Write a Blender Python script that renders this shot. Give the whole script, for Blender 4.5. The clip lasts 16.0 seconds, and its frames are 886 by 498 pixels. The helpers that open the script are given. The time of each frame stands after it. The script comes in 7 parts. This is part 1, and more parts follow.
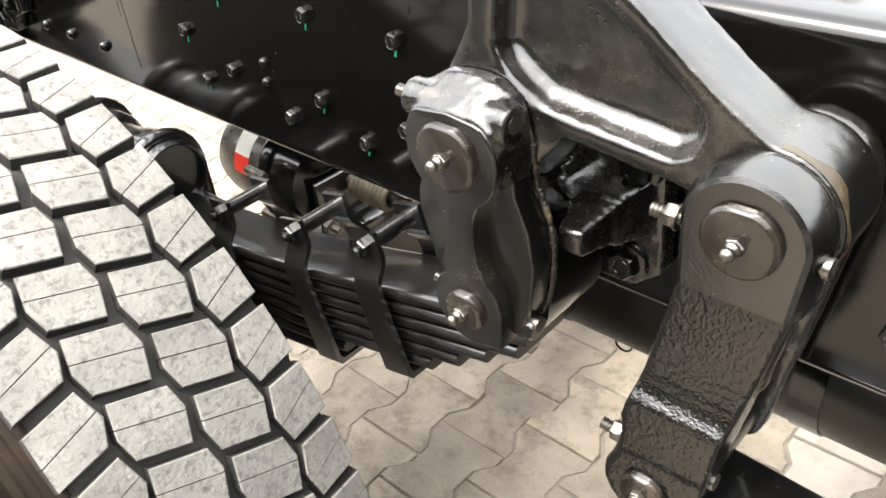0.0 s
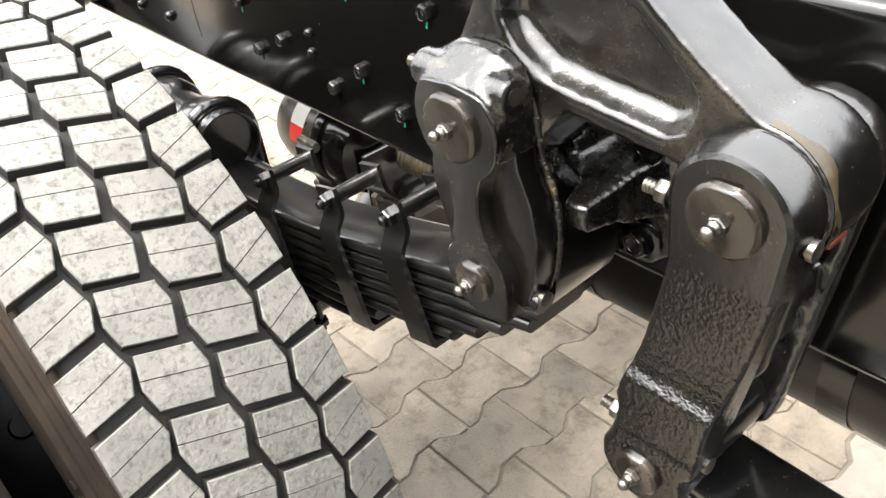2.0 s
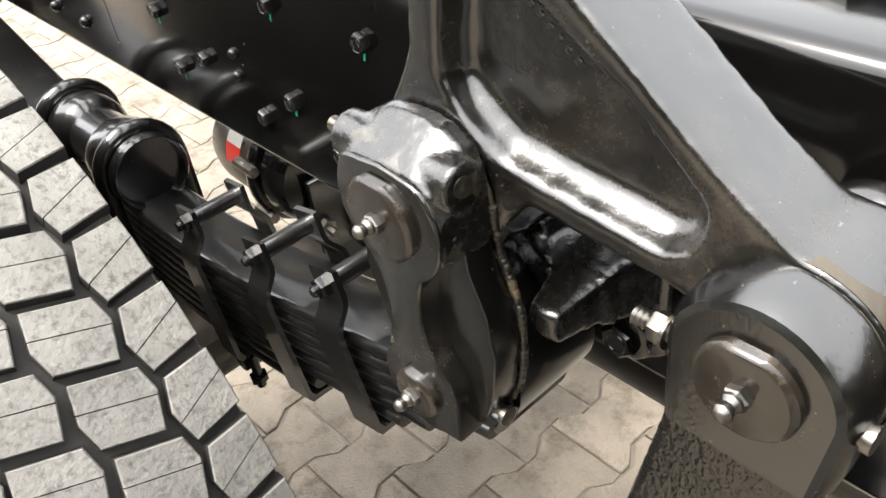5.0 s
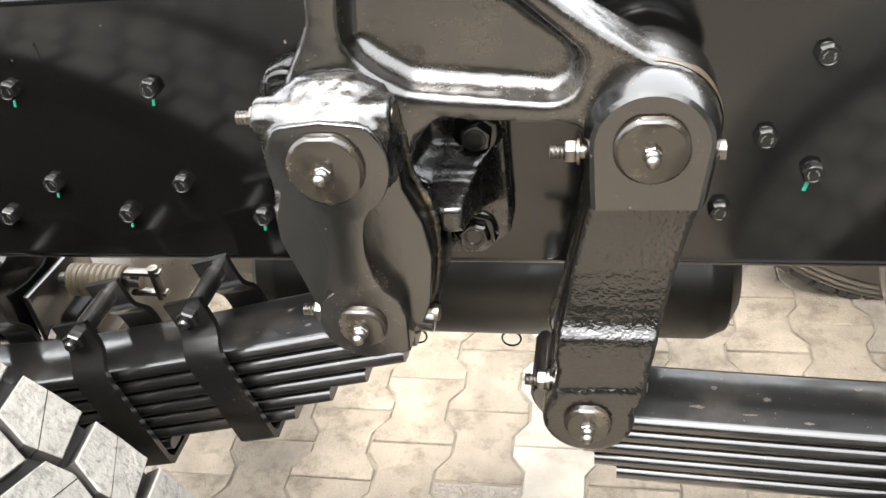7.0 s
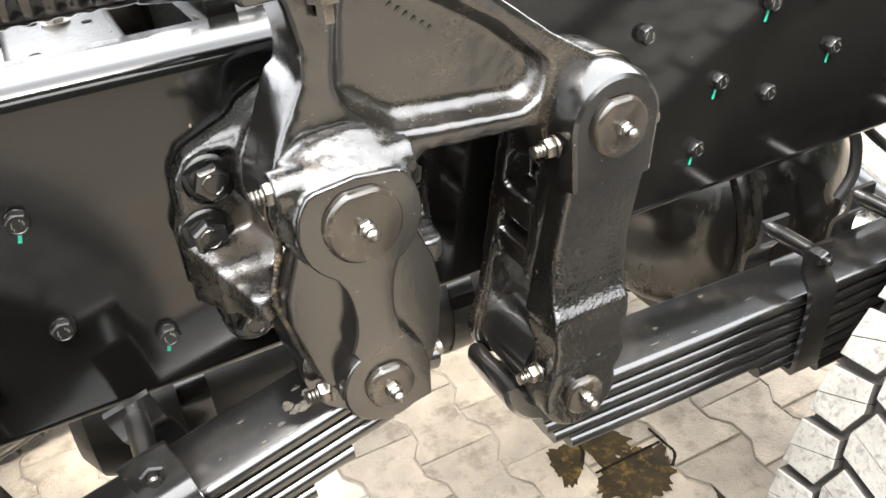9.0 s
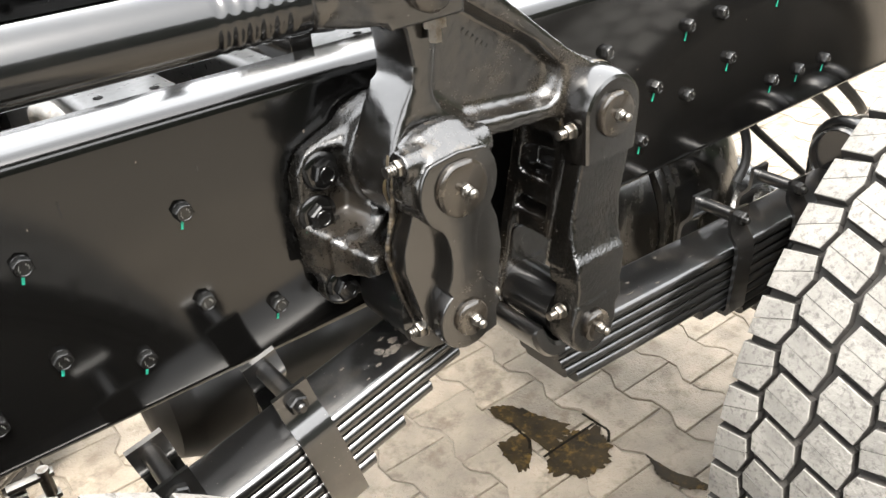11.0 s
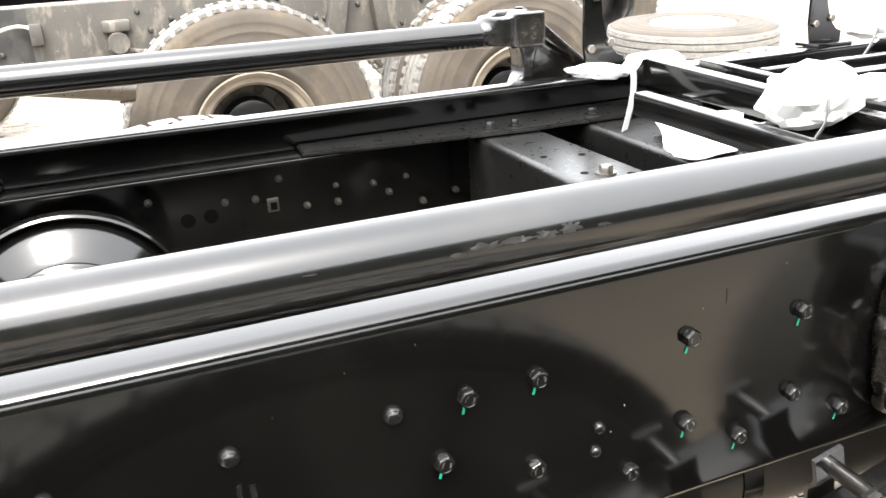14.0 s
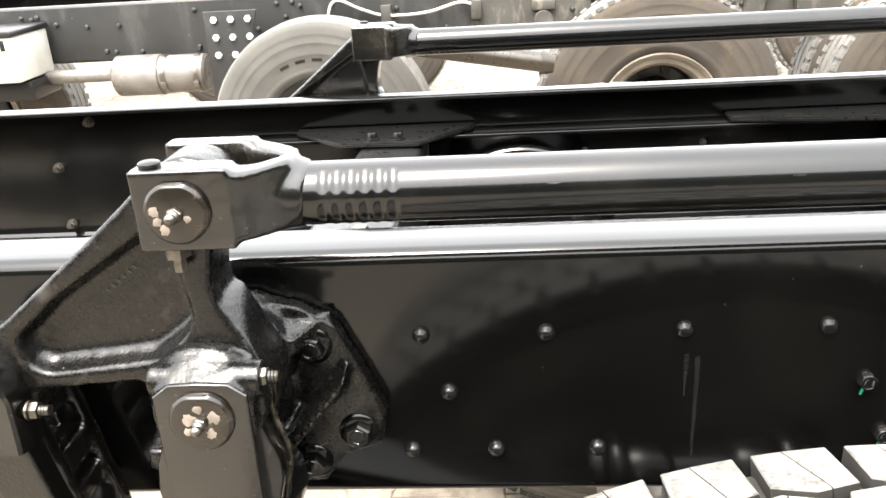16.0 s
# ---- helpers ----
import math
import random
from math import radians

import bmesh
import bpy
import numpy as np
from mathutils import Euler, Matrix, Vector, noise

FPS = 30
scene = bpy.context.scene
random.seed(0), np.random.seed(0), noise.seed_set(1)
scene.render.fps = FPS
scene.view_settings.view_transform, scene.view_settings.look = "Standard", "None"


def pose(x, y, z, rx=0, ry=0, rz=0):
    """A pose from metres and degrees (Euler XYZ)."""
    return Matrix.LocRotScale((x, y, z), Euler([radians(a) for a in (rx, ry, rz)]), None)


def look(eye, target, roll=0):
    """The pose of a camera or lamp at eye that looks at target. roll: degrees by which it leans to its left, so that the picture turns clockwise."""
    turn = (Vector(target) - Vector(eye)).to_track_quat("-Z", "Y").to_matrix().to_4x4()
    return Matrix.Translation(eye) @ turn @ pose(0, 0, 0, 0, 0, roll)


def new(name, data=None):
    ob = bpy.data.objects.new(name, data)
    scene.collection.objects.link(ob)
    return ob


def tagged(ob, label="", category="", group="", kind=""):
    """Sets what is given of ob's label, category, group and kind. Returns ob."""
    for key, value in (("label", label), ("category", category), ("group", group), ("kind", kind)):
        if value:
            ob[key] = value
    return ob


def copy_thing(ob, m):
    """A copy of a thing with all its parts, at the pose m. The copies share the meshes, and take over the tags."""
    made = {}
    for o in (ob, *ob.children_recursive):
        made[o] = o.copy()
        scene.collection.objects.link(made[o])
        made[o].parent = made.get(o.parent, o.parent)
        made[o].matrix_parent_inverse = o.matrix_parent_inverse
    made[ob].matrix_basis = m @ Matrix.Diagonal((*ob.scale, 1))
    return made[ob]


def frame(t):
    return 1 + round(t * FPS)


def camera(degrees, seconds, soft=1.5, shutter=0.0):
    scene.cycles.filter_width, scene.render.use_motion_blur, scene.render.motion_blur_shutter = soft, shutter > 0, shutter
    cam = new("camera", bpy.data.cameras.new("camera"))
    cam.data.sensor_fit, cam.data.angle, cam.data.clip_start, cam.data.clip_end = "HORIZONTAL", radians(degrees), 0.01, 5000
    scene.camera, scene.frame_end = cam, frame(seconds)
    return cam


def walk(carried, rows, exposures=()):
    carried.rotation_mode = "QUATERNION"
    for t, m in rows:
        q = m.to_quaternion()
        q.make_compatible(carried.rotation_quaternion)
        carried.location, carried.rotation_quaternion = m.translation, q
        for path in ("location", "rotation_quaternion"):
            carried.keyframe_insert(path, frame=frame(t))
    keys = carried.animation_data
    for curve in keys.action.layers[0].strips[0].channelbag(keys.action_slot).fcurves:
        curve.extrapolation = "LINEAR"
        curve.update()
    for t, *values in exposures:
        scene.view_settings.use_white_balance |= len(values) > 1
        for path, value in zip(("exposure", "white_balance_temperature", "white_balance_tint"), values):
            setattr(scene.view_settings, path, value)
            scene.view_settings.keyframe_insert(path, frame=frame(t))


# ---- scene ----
cam = camera(55.5, 16.0)
PATH = [
    (0, (0.382, -0.529, 1.446), (-0.802, 0.601, 0.298), -6.8),
    (0.5, (0.425, -0.511, 1.437), (-0.867, 0.478, 0.275), -8.4),
    (1, (0.429, -0.509, 1.438), (-0.878, 0.453, 0.269), -8.8),
    (1.5, (0.435, -0.504, 1.436), (-0.875, 0.456, 0.269), -8.8),
    (2, (0.432, -0.491, 1.438), (-0.877, 0.47, 0.27), -8.8),
    (2.5, (0.425, -0.471, 1.437), (-0.882, 0.495, 0.271), -8.8),
    (3, (0.409, -0.444, 1.437), (-0.898, 0.525, 0.274), -8.7),
    (3.2, (0.403, -0.432, 1.442), (-0.903, 0.538, 0.279), -8.7),
    (5.3, (0.31, -0.364, 1.417), (-0.898, 0.628, 0.169), -7.6),
    (5.5, (0.301, -0.374, 1.412), (-0.836, 0.694, 0.161), -7.2),
    (6, (0.297, -0.417, 1.403), (-0.603, 0.881, 0.177), -6.6),
    (6.5, (0.253, -0.503, 1.406), (-0.388, 0.973, 0.219), -7.1),
    (7, (0.19, -0.628, 1.429), (-0.193, 0.96, 0.276), -7.4),
    (7.5, (0.144, -0.671, 1.441), (0.092, 0.97, 0.3), -6.7),
    (8, (0.058, -0.633, 1.428), (0.38, 1.002, 0.322), -5.5),
    (8.5, (-0.085, -0.589, 1.432), (0.485, 0.982, 0.333), -5.1),
    (9, (-0.152, -0.598, 1.435), (0.55, 0.916, 0.333), -4.9),
    (9.2, (-0.171, -0.613, 1.437), (0.576, 0.884, 0.341), -4.7),
    (11.3, (-0.462, -0.686, 1.486), (0.602, 0.687, 0.495), -3.8),
    (11.5, (-0.497, -0.668, 1.486), (0.609, 0.684, 0.512), -3.3),
    (12, (-0.6, -0.638, 1.501), (0.589, 0.679, 0.578), -1.8),
    (12.5, (-0.675, -0.603, 1.519), (0.485, 0.783, 0.662), -1.1),
    (13, (-0.736, -0.581, 1.53), (0.294, 0.926, 0.713), -1.3),
    (13.5, (-0.781, -0.569, 1.537), (0.1, 1.044, 0.749), -1.9),
    (14, (-0.817, -0.574, 1.545), (-0.141, 1.143, 0.772), -2.2),
    (14.5, (-0.83, -0.622, 1.552), (-0.388, 1.176, 0.795), -2.8),
    (15, (-0.866, -0.68, 1.561), (-0.637, 1.168, 0.83), -3.4),
    (15.5, (-0.911, -0.725, 1.554), (-0.876, 1.137, 0.825), -3.5),
    (16, (-0.951, -0.741, 1.541), (-1.095, 1.105, 0.785), -3.5),
]
EXPOSURE = [(0.0, 2.64, 6760, 10), (3.0, 2.6, 6720, 10), (5.5, 2.35, 6720, 10), (6.5, 2.9, 6650, 10), (8.0, 2.97, 6650, 10), (9.0, 3.2, 6650, 10), (10.0, 3.05, 6700, 10), (11.5, 2.72, 6720, 10), (12.5, 2.68, 6700, 10), (13.5, 2.9, 6650, 10), (14.5, 2.98, 6650, 10), (15.5, 2.83, 6750, 10), (16.0, 2.69, 6800, 10)]
walk(cam, [(t, look(eye, target, roll)) for t, eye, target, roll in PATH], EXPOSURE)

# ---- world and light ----
world = bpy.data.worlds.new("world")
scene.world = world
world.use_nodes = True
wn, wl = world.node_tree.nodes, world.node_tree.links
sky = wn.new("ShaderNodeTexSky")
sky.sky_type = 'NISHITA'
sky.sun_disc = False
sky.sun_elevation, sky.sun_rotation = radians(64.5), radians(203)
sky.air_density, sky.dust_density, sky.ozone_density = 1.0, 10.0, 0.6
wn["Background"].inputs["Strength"].default_value = 0.15
haze = wn.new("ShaderNodeHueSaturation")     # overcast: the sky's blue is washed out
haze.inputs["Saturation"].default_value = 0.22
wl.new(sky.outputs[0], haze.inputs["Color"])
# a bright cloud layer, brightest overhead as under any overcast sky
where = wn.new("ShaderNodeTexCoord")
split = wn.new("ShaderNodeSeparateXYZ")
wl.new(where.outputs["Generated"], split.inputs[0])
height = wn.new("ShaderNodeMapRange")
height.inputs["From Max"].default_value = 1.0
height.inputs["To Min"].default_value, height.inputs["To Max"].default_value = 6.5, 8.5
wl.new(split.outputs["Z"], height.inputs["Value"])
cloud = wn.new("ShaderNodeMix")
cloud.data_type, cloud.blend_type = 'RGBA', 'MULTIPLY'
cloud.inputs["Factor"].default_value = 1.0
cloud.inputs["A"].default_value = (0.96, 1.0, 1.05, 1)
wl.new(height.outputs[0], cloud.inputs["B"])
cover = wn.new("ShaderNodeMix")
cover.data_type = 'RGBA'
cover.inputs["Factor"].default_value = 0.7
wl.new(haze.outputs[0], cover.inputs["A"])
wl.new(cloud.outputs["Result"], cover.inputs["B"])
wl.new(cover.outputs["Result"], wn["Background"].inputs["Color"])

sun = new("sun", bpy.data.lights.new("sun", 'SUN'))
sun.data.energy, sun.data.angle, sun.data.color = 1.3, radians(24), (1.0, 0.96, 0.9)
sun.matrix_world = look((-1.5, -3.5, 8), (0, 0, 0))


# ---- materials ----
def mat(name, color, rough=0.5, metal=0.0, coat=0.0, coat_rough=0.06, vary=0.15, scale=8.0, bump=0.0, bump_scale=60.0,
        dirt=None, dirt_amount=0.0, dirt_scale=3.0, rough_vary=0.1, random_tint=0.0, spec=0.5, specks=0.0, speck_scale=110.0,
        wavy=0.0, wavy_scale=30.0, worm=0.0, worm_scale=70.0, dirt_from=0.52, runs=1.0):
    m = bpy.data.materials.new(name)
    m.use_nodes = True
    n, l = m.node_tree.nodes, m.node_tree.links
    b = n["Principled BSDF"]
    b.inputs["Metallic"].default_value = metal
    b.inputs["Specular IOR Level"].default_value = spec
    if coat:
        b.inputs["Coat Weight"].default_value = coat
        b.inputs["Coat Roughness"].default_value = coat_rough
    co = n.new("ShaderNodeTexCoord")
    where = co.outputs["Object"]
    if random_tint:
        # each piece takes its own stretch of the grain
        own = n.new("ShaderNodeObjectInfo")
        far = n.new("ShaderNodeMath")
        far.operation = 'MULTIPLY'
        far.inputs[1].default_value = 37.0
        l.new(own.outputs["Random"], far.inputs[0])
        slide = n.new("ShaderNodeVectorMath")
        slide.operation = 'ADD'
        l.new(co.outputs["Object"], slide.inputs[0]), l.new(far.outputs[0], slide.inputs[1])
        where = slide.outputs[0]
    big = n.new("ShaderNodeTexNoise")
    big.inputs["Scale"].default_value, big.inputs["Detail"].default_value = scale, 6.0
    l.new(where, big.inputs["Vector"])
    fine = n.new("ShaderNodeTexNoise")
    fine.inputs["Scale"].default_value, fine.inputs["Detail"].default_value = bump_scale, 4.0
    l.new(where, fine.inputs["Vector"])
    ramp = n.new("ShaderNodeMapRange")
    ramp.inputs["From Min"].default_value, ramp.inputs["From Max"].default_value = 0.3, 0.7
    ramp.inputs["To Min"].default_value, ramp.inputs["To Max"].default_value = 1 - vary, 1 + vary
    l.new(big.outputs["Fac"], ramp.inputs["Value"])
    tint = n.new("ShaderNodeMix")
    tint.data_type, tint.blend_type = 'RGBA', 'MULTIPLY'
    tint.inputs["Factor"].default_value = 1.0
    tint.inputs["A"].default_value = (*color, 1)
    last = ramp.outputs[0]
    if random_tint:
        info = n.new("ShaderNodeObjectInfo")
        rr = n.new("ShaderNodeMapRange")
        rr.inputs["To Min"].default_value, rr.inputs["To Max"].default_value = 1 - random_tint, 1 + random_tint
        l.new(info.outputs["Random"], rr.inputs["Value"])
        mul = n.new("ShaderNodeMath")
        mul.operation = 'MULTIPLY'
        l.new(last, mul.inputs[0]), l.new(rr.outputs[0], mul.inputs[1])
        last = mul.outputs[0]
    l.new(last, tint.inputs["B"])
    out = tint.outputs["Result"]
    rbase = n.new("ShaderNodeMapRange")
    rbase.inputs["To Min"].default_value = max(0.02, rough - rough_vary)
    rbase.inputs["To Max"].default_value = min(1.0, rough + rough_vary)
    l.new(fine.outputs["Fac"], rbase.inputs["Value"])
    rout = rbase.outputs[0]
    if dirt:
        dn = n.new("ShaderNodeTexNoise")
        dn.inputs["Scale"].default_value, dn.inputs["Detail"].default_value = dirt_scale, 8.0
        dn.inputs["Roughness"].default_value = 0.7
        if runs != 1.0:
            # dirt that has run down
            long = n.new("ShaderNodeVectorMath")
            long.operation = 'MULTIPLY'
            long.inputs[1].default_value = (1.0, 1.0, runs)
            l.new(where, long.inputs[0])
            l.new(long.outputs[0], dn.inputs["Vector"])
        else:
            l.new(where, dn.inputs["Vector"])
        dr = n.new("ShaderNodeMapRange")
        dr.inputs["From Min"].default_value, dr.inputs["From Max"].default_value = dirt_from, dirt_from + 0.16
        dr.inputs["To Max"].default_value = dirt_amount
        l.new(dn.outputs["Fac"], dr.inputs["Value"])
        dm = n.new("ShaderNodeMix")
        dm.data_type = 'RGBA'
        l.new(dr.outputs[0], dm.inputs["Factor"])
        l.new(out, dm.inputs["A"])
        dm.inputs["B"].default_value = (*dirt, 1)
        out = dm.outputs["Result"]
        ad = n.new("ShaderNodeMath")
        ad.operation, ad.use_clamp = 'MULTIPLY_ADD', True
        l.new(dr.outputs[0], ad.inputs[0])
        ad.inputs[1].default_value = 0.5
        l.new(rout, ad.inputs[2])
        rout = ad.outputs[0]
    if specks:
        sn = n.new("ShaderNodeTexNoise")
        sn.inputs["Scale"].default_value, sn.inputs["Detail"].default_value = speck_scale, 2.0
        l.new(where, sn.inputs["Vector"])
        sr = n.new("ShaderNodeMapRange")
        sr.inputs["From Min"].default_value, sr.inputs["From Max"].default_value = 0.715, 0.76
        sr.inputs["To Max"].default_value = specks
        l.new(sn.outputs["Fac"], sr.inputs["Value"])
        sm = n.new("ShaderNodeMix")
        sm.data_type = 'RGBA'
        l.new(sr.outputs[0], sm.inputs["Factor"])
        l.new(out, sm.inputs["A"])
        sm.inputs["B"].default_value = (0.2, 0.185, 0.165, 1)
        out = sm.outputs["Result"]
    l.new(out, b.inputs["Base Color"])
    l.new(rout, b.inputs["Roughness"])
    if bump:
        bp = n.new("ShaderNodeBump")
        bp.inputs["Strength"].default_value, bp.inputs["Distance"].default_value = bump, 0.002
        l.new(fine.outputs["Fac"], bp.inputs["Height"])
        l.new(bp.outputs[0], b.inputs["Normal"])
        if wavy:
            # slow unevenness of a hand-dressed casting
            wv = n.new("ShaderNodeTexNoise")
            wv.inputs["Scale"].default_value, wv.inputs["Detail"].default_value = wavy_scale, 2.0
            l.new(where, wv.inputs["Vector"])
            wb = n.new("ShaderNodeBump")
            wb.inputs["Strength"].default_value, wb.inputs["Distance"].default_value = wavy, 0.006
            l.new(wv.outputs["Fac"], wb.inputs["Height"])
            l.new(wb.outputs[0], bp.inputs["Normal"])
        if worm:
            # short wandering grooves pressed into the face
            wn1 = n.new("ShaderNodeTexNoise")
            wn1.inputs["Scale"].default_value, wn1.inputs["Detail"].default_value = worm_scale, 0.0
            l.new(where, wn1.inputs["Vector"])
            dist = n.new("ShaderNodeMath")
            dist.operation = 'SUBTRACT'
            dist.inputs[1].default_value = 0.5
            l.new(wn1.outputs["Fac"], dist.inputs[0])
            ab = n.new("ShaderNodeMath")
            ab.operation = 'ABSOLUTE'
            l.new(dist.outputs[0], ab.inputs[0])
            gr = n.new("ShaderNodeMapRange")
            gr.inputs["From Min"].default_value, gr.inputs["From Max"].default_value = 0.015, 0.08
            l.new(ab.outputs[0], gr.inputs["Value"])
            gb = n.new("ShaderNodeBump")
            gb.inputs["Strength"].default_value, gb.inputs["Distance"].default_value = worm, 0.0025
            l.new(gr.outputs[0], gb.inputs["Height"])
            l.new(gb.outputs[0], bp.inputs["Normal"])
    return m


PAINT = mat("black_chassis_paint", (0.0025, 0.0024, 0.0023), 0.13, vary=0.3, scale=5, bump=0.006, bump_scale=18, dirt=(0.08, 0.07, 0.06), dirt_amount=0.03, dirt_scale=4, rough_vary=0.03, spec=0.5)
DULLPAINT = mat("dull_black_plate_paint", (0.0035, 0.0034, 0.0033), 0.3, vary=0.3, scale=8, bump=0.05, bump_scale=90, dirt=(0.06, 0.055, 0.048), dirt_amount=0.08, dirt_scale=12, specks=0.2, speck_scale=200, spec=0.6)
HOLE = mat("unlit_bolt_hole", (0.0015, 0.0015, 0.0015), 0.9, spec=0.05)
CAST = mat("black_painted_casting", (0.0026, 0.0022, 0.0018), 0.2, coat=0.2, coat_rough=0.3, vary=0.4, scale=14, bump=0.07, bump_scale=420, dirt=(0.06, 0.046, 0.03), dirt_amount=0.22, dirt_from=0.53, dirt_scale=8, rough_vary=0.12, specks=0.25, speck_scale=260, spec=0.9, wavy=0.045, wavy_scale=60)
BRACKETCAST = mat("dusty_black_bracket_casting", (0.0033, 0.0028, 0.0022), 0.25, coat=0.12, coat_rough=0.35, vary=0.4, scale=10, bump=0.15, bump_scale=380, dirt=(0.07, 0.053, 0.035), dirt_amount=0.35, dirt_from=0.52, dirt_scale=6, rough_vary=0.1, specks=0.12, speck_scale=260, spec=0.75, wavy=0.05, wavy_scale=70)
WORNCAST = mat("scuffed_black_casting", (0.003, 0.0027, 0.0024), 0.27, vary=0.4, scale=14, bump=0.15, bump_scale=300, dirt=(0.09, 0.081, 0.07), dirt_amount=0.4, dirt_from=0.58, dirt_scale=26, rough_vary=0.12, specks=0.3, speck_scale=220, spec=0.5, wavy=0.05, wavy_scale=70)
GREASYCAST = mat("grease_smeared_casting", (0.004, 0.0034, 0.0027), 0.25, coat=0.15, coat_rough=0.3, vary=0.4, scale=25, bump=0.2, bump_scale=200, dirt=(0.1, 0.08, 0.054), dirt_amount=0.5, dirt_from=0.53, dirt_scale=32, rough_vary=0.12, specks=0.25, speck_scale=240, spec=0.85, wavy=0.08, wavy_scale=90)
ROUGHCAST = mat("black_painted_rough_casting", (0.0026, 0.0023, 0.0019), 0.16, vary=0.3, scale=20, bump=0.2, bump_scale=420, dirt=(0.055, 0.043, 0.03), dirt_amount=0.12, dirt_scale=9, rough_vary=0.08, specks=0.25, speck_scale=260, spec=0.7, wavy=0.17, wavy_scale=250)
SPRING = mat("black_spring_steel", (0.003, 0.003, 0.003), 0.12, coat=0.5, coat_rough=0.32, vary=0.3, scale=10, bump=0.05, bump_scale=90, dirt=(0.12, 0.10, 0.08), dirt_amount=0.10, dirt_scale=14, rough_vary=0.05, specks=0.35, speck_scale=240, spec=0.8)
TUBE = mat("black_tube_paint", (0.003, 0.003, 0.0031), 0.14, coat=0.25, coat_rough=0.2, vary=0.25, scale=6, bump=0.02, bump_scale=60, dirt=(0.13, 0.11, 0.09), dirt_amount=0.05, dirt_scale=8, rough_vary=0.05, spec=0.5)
BOLT = mat("dark_bolt_steel", (0.007, 0.0068, 0.0064), 0.22, metal=0.15, vary=0.4, scale=60, bump=0.1)
ZINC = mat("bare_zinc_steel", (0.19, 0.178, 0.16), 0.34, metal=1.0, vary=0.35, scale=50, bump=0.15, dirt=(0.12, 0.085, 0.05), dirt_amount=0.6, dirt_scale=60)
PINCAP = mat("greasy_pin_cap", (0.012, 0.0095, 0.007), 0.2, metal=0.0, vary=0.4, scale=30, bump=0.1, dirt=(0.10, 0.08, 0.055), dirt_amount=0.3, dirt_scale=35, spec=0.6)
GREASE = mat("old_brown_grease", (0.03, 0.021, 0.009), 0.36, vary=0.5, scale=30, bump=0.5, dirt=(0.075, 0.057, 0.028), dirt_amount=0.45, dirt_scale=45, spec=0.6)
WELD = mat("greasy_weld", (0.008, 0.006, 0.004), 0.32, vary=0.5, scale=60, bump=0.5, bump_scale=300, dirt=(0.09, 0.064, 0.032), dirt_amount=0.75, dirt_from=0.5, dirt_scale=40, spec=0.6)
HOUSING = mat("dusty_black_housing_paint", (0.005, 0.0045, 0.0038), 0.18, vary=0.4, scale=9, bump=0.06, bump_scale=90, dirt=(0.05, 0.042, 0.03), dirt_amount=0.38, dirt_from=0.5, dirt_scale=40, runs=0.12, spec=0.7)
CHIP = mat("bare_primer_chip", (0.036, 0.031, 0.025), 0.6, vary=0.45, scale=90, bump=0.3, dirt=(0.008, 0.007, 0.006), dirt_amount=0.9, dirt_from=0.48, dirt_scale=110)
REDPAINT = mat("red_paint", (0.16, 0.025, 0.016), 0.5, vary=0.3)
MARK = mat("green_paint_mark", (0.01, 0.30, 0.19), 0.5)
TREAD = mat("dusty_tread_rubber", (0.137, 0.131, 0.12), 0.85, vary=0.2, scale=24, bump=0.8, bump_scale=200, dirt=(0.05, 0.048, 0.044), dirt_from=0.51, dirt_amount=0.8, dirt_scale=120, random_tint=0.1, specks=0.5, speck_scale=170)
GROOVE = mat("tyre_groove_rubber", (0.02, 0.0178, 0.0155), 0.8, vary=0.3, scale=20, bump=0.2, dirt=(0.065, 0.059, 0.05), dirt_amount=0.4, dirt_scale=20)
SIDEWALL = mat("tyre_sidewall_rubber", (0.016, 0.0115, 0.008), 0.8, vary=0.3, scale=10, bump=0.3, bump_scale=120, dirt=(0.04, 0.029, 0.019), dirt_amount=0.5, dirt_from=0.5, dirt_scale=20, spec=0.15)
# inner side coloured paler than SIDEWALL, to lift its dark reflection in the rail
INNERWALL = mat("dusty_inner_sidewall", (0.075, 0.064, 0.05), 0.85, vary=0.25, scale=10, bump=0.2, dirt=(0.11, 0.09, 0.066), dirt_amount=0.5, dirt_scale=9)
RIM = mat("black_wheel_rim", (0.006, 0.006, 0.006), 0.35, dirt=(0.06, 0.05, 0.04), dirt_amount=0.3)
PAVER = mat("beige_concrete_paver", (0.186, 0.157, 0.121), 0.75, vary=0.25, scale=9, bump=0.9, bump_scale=110, dirt=(0.098, 0.080, 0.058), dirt_from=0.50, dirt_amount=0.75, dirt_scale=13, random_tint=0.15, worm=0.5, worm_scale=100)
PALEPAVER = mat("pale_concrete_paver", (0.29, 0.262, 0.222), 0.75, vary=0.18, scale=9, bump=0.8, bump_scale=110, dirt=(0.19, 0.165, 0.13), dirt_from=0.52, dirt_amount=0.6, dirt_scale=13, random_tint=0.08)
PRESSEDPAVER = mat("pressed_pattern_paver", (0.215, 0.19, 0.157), 0.6, vary=0.2, scale=9, bump=0.6, bump_scale=160, dirt=(0.13, 0.11, 0.085), dirt_from=0.5, dirt_amount=0.5, dirt_scale=13, random_tint=0.1, worm=1.6, worm_scale=130)
JOINT = mat("sandy_joint", (0.15, 0.129, 0.102), 0.9, vary=0.3, scale=20, bump=0.5)
RUBBER = mat("black_rubber", (0.006, 0.006, 0.006), 0.4, bump=0.1)
CREAMBOOT = mat("cream_coil_paint", (0.085, 0.066, 0.04), 0.5, vary=0.2)
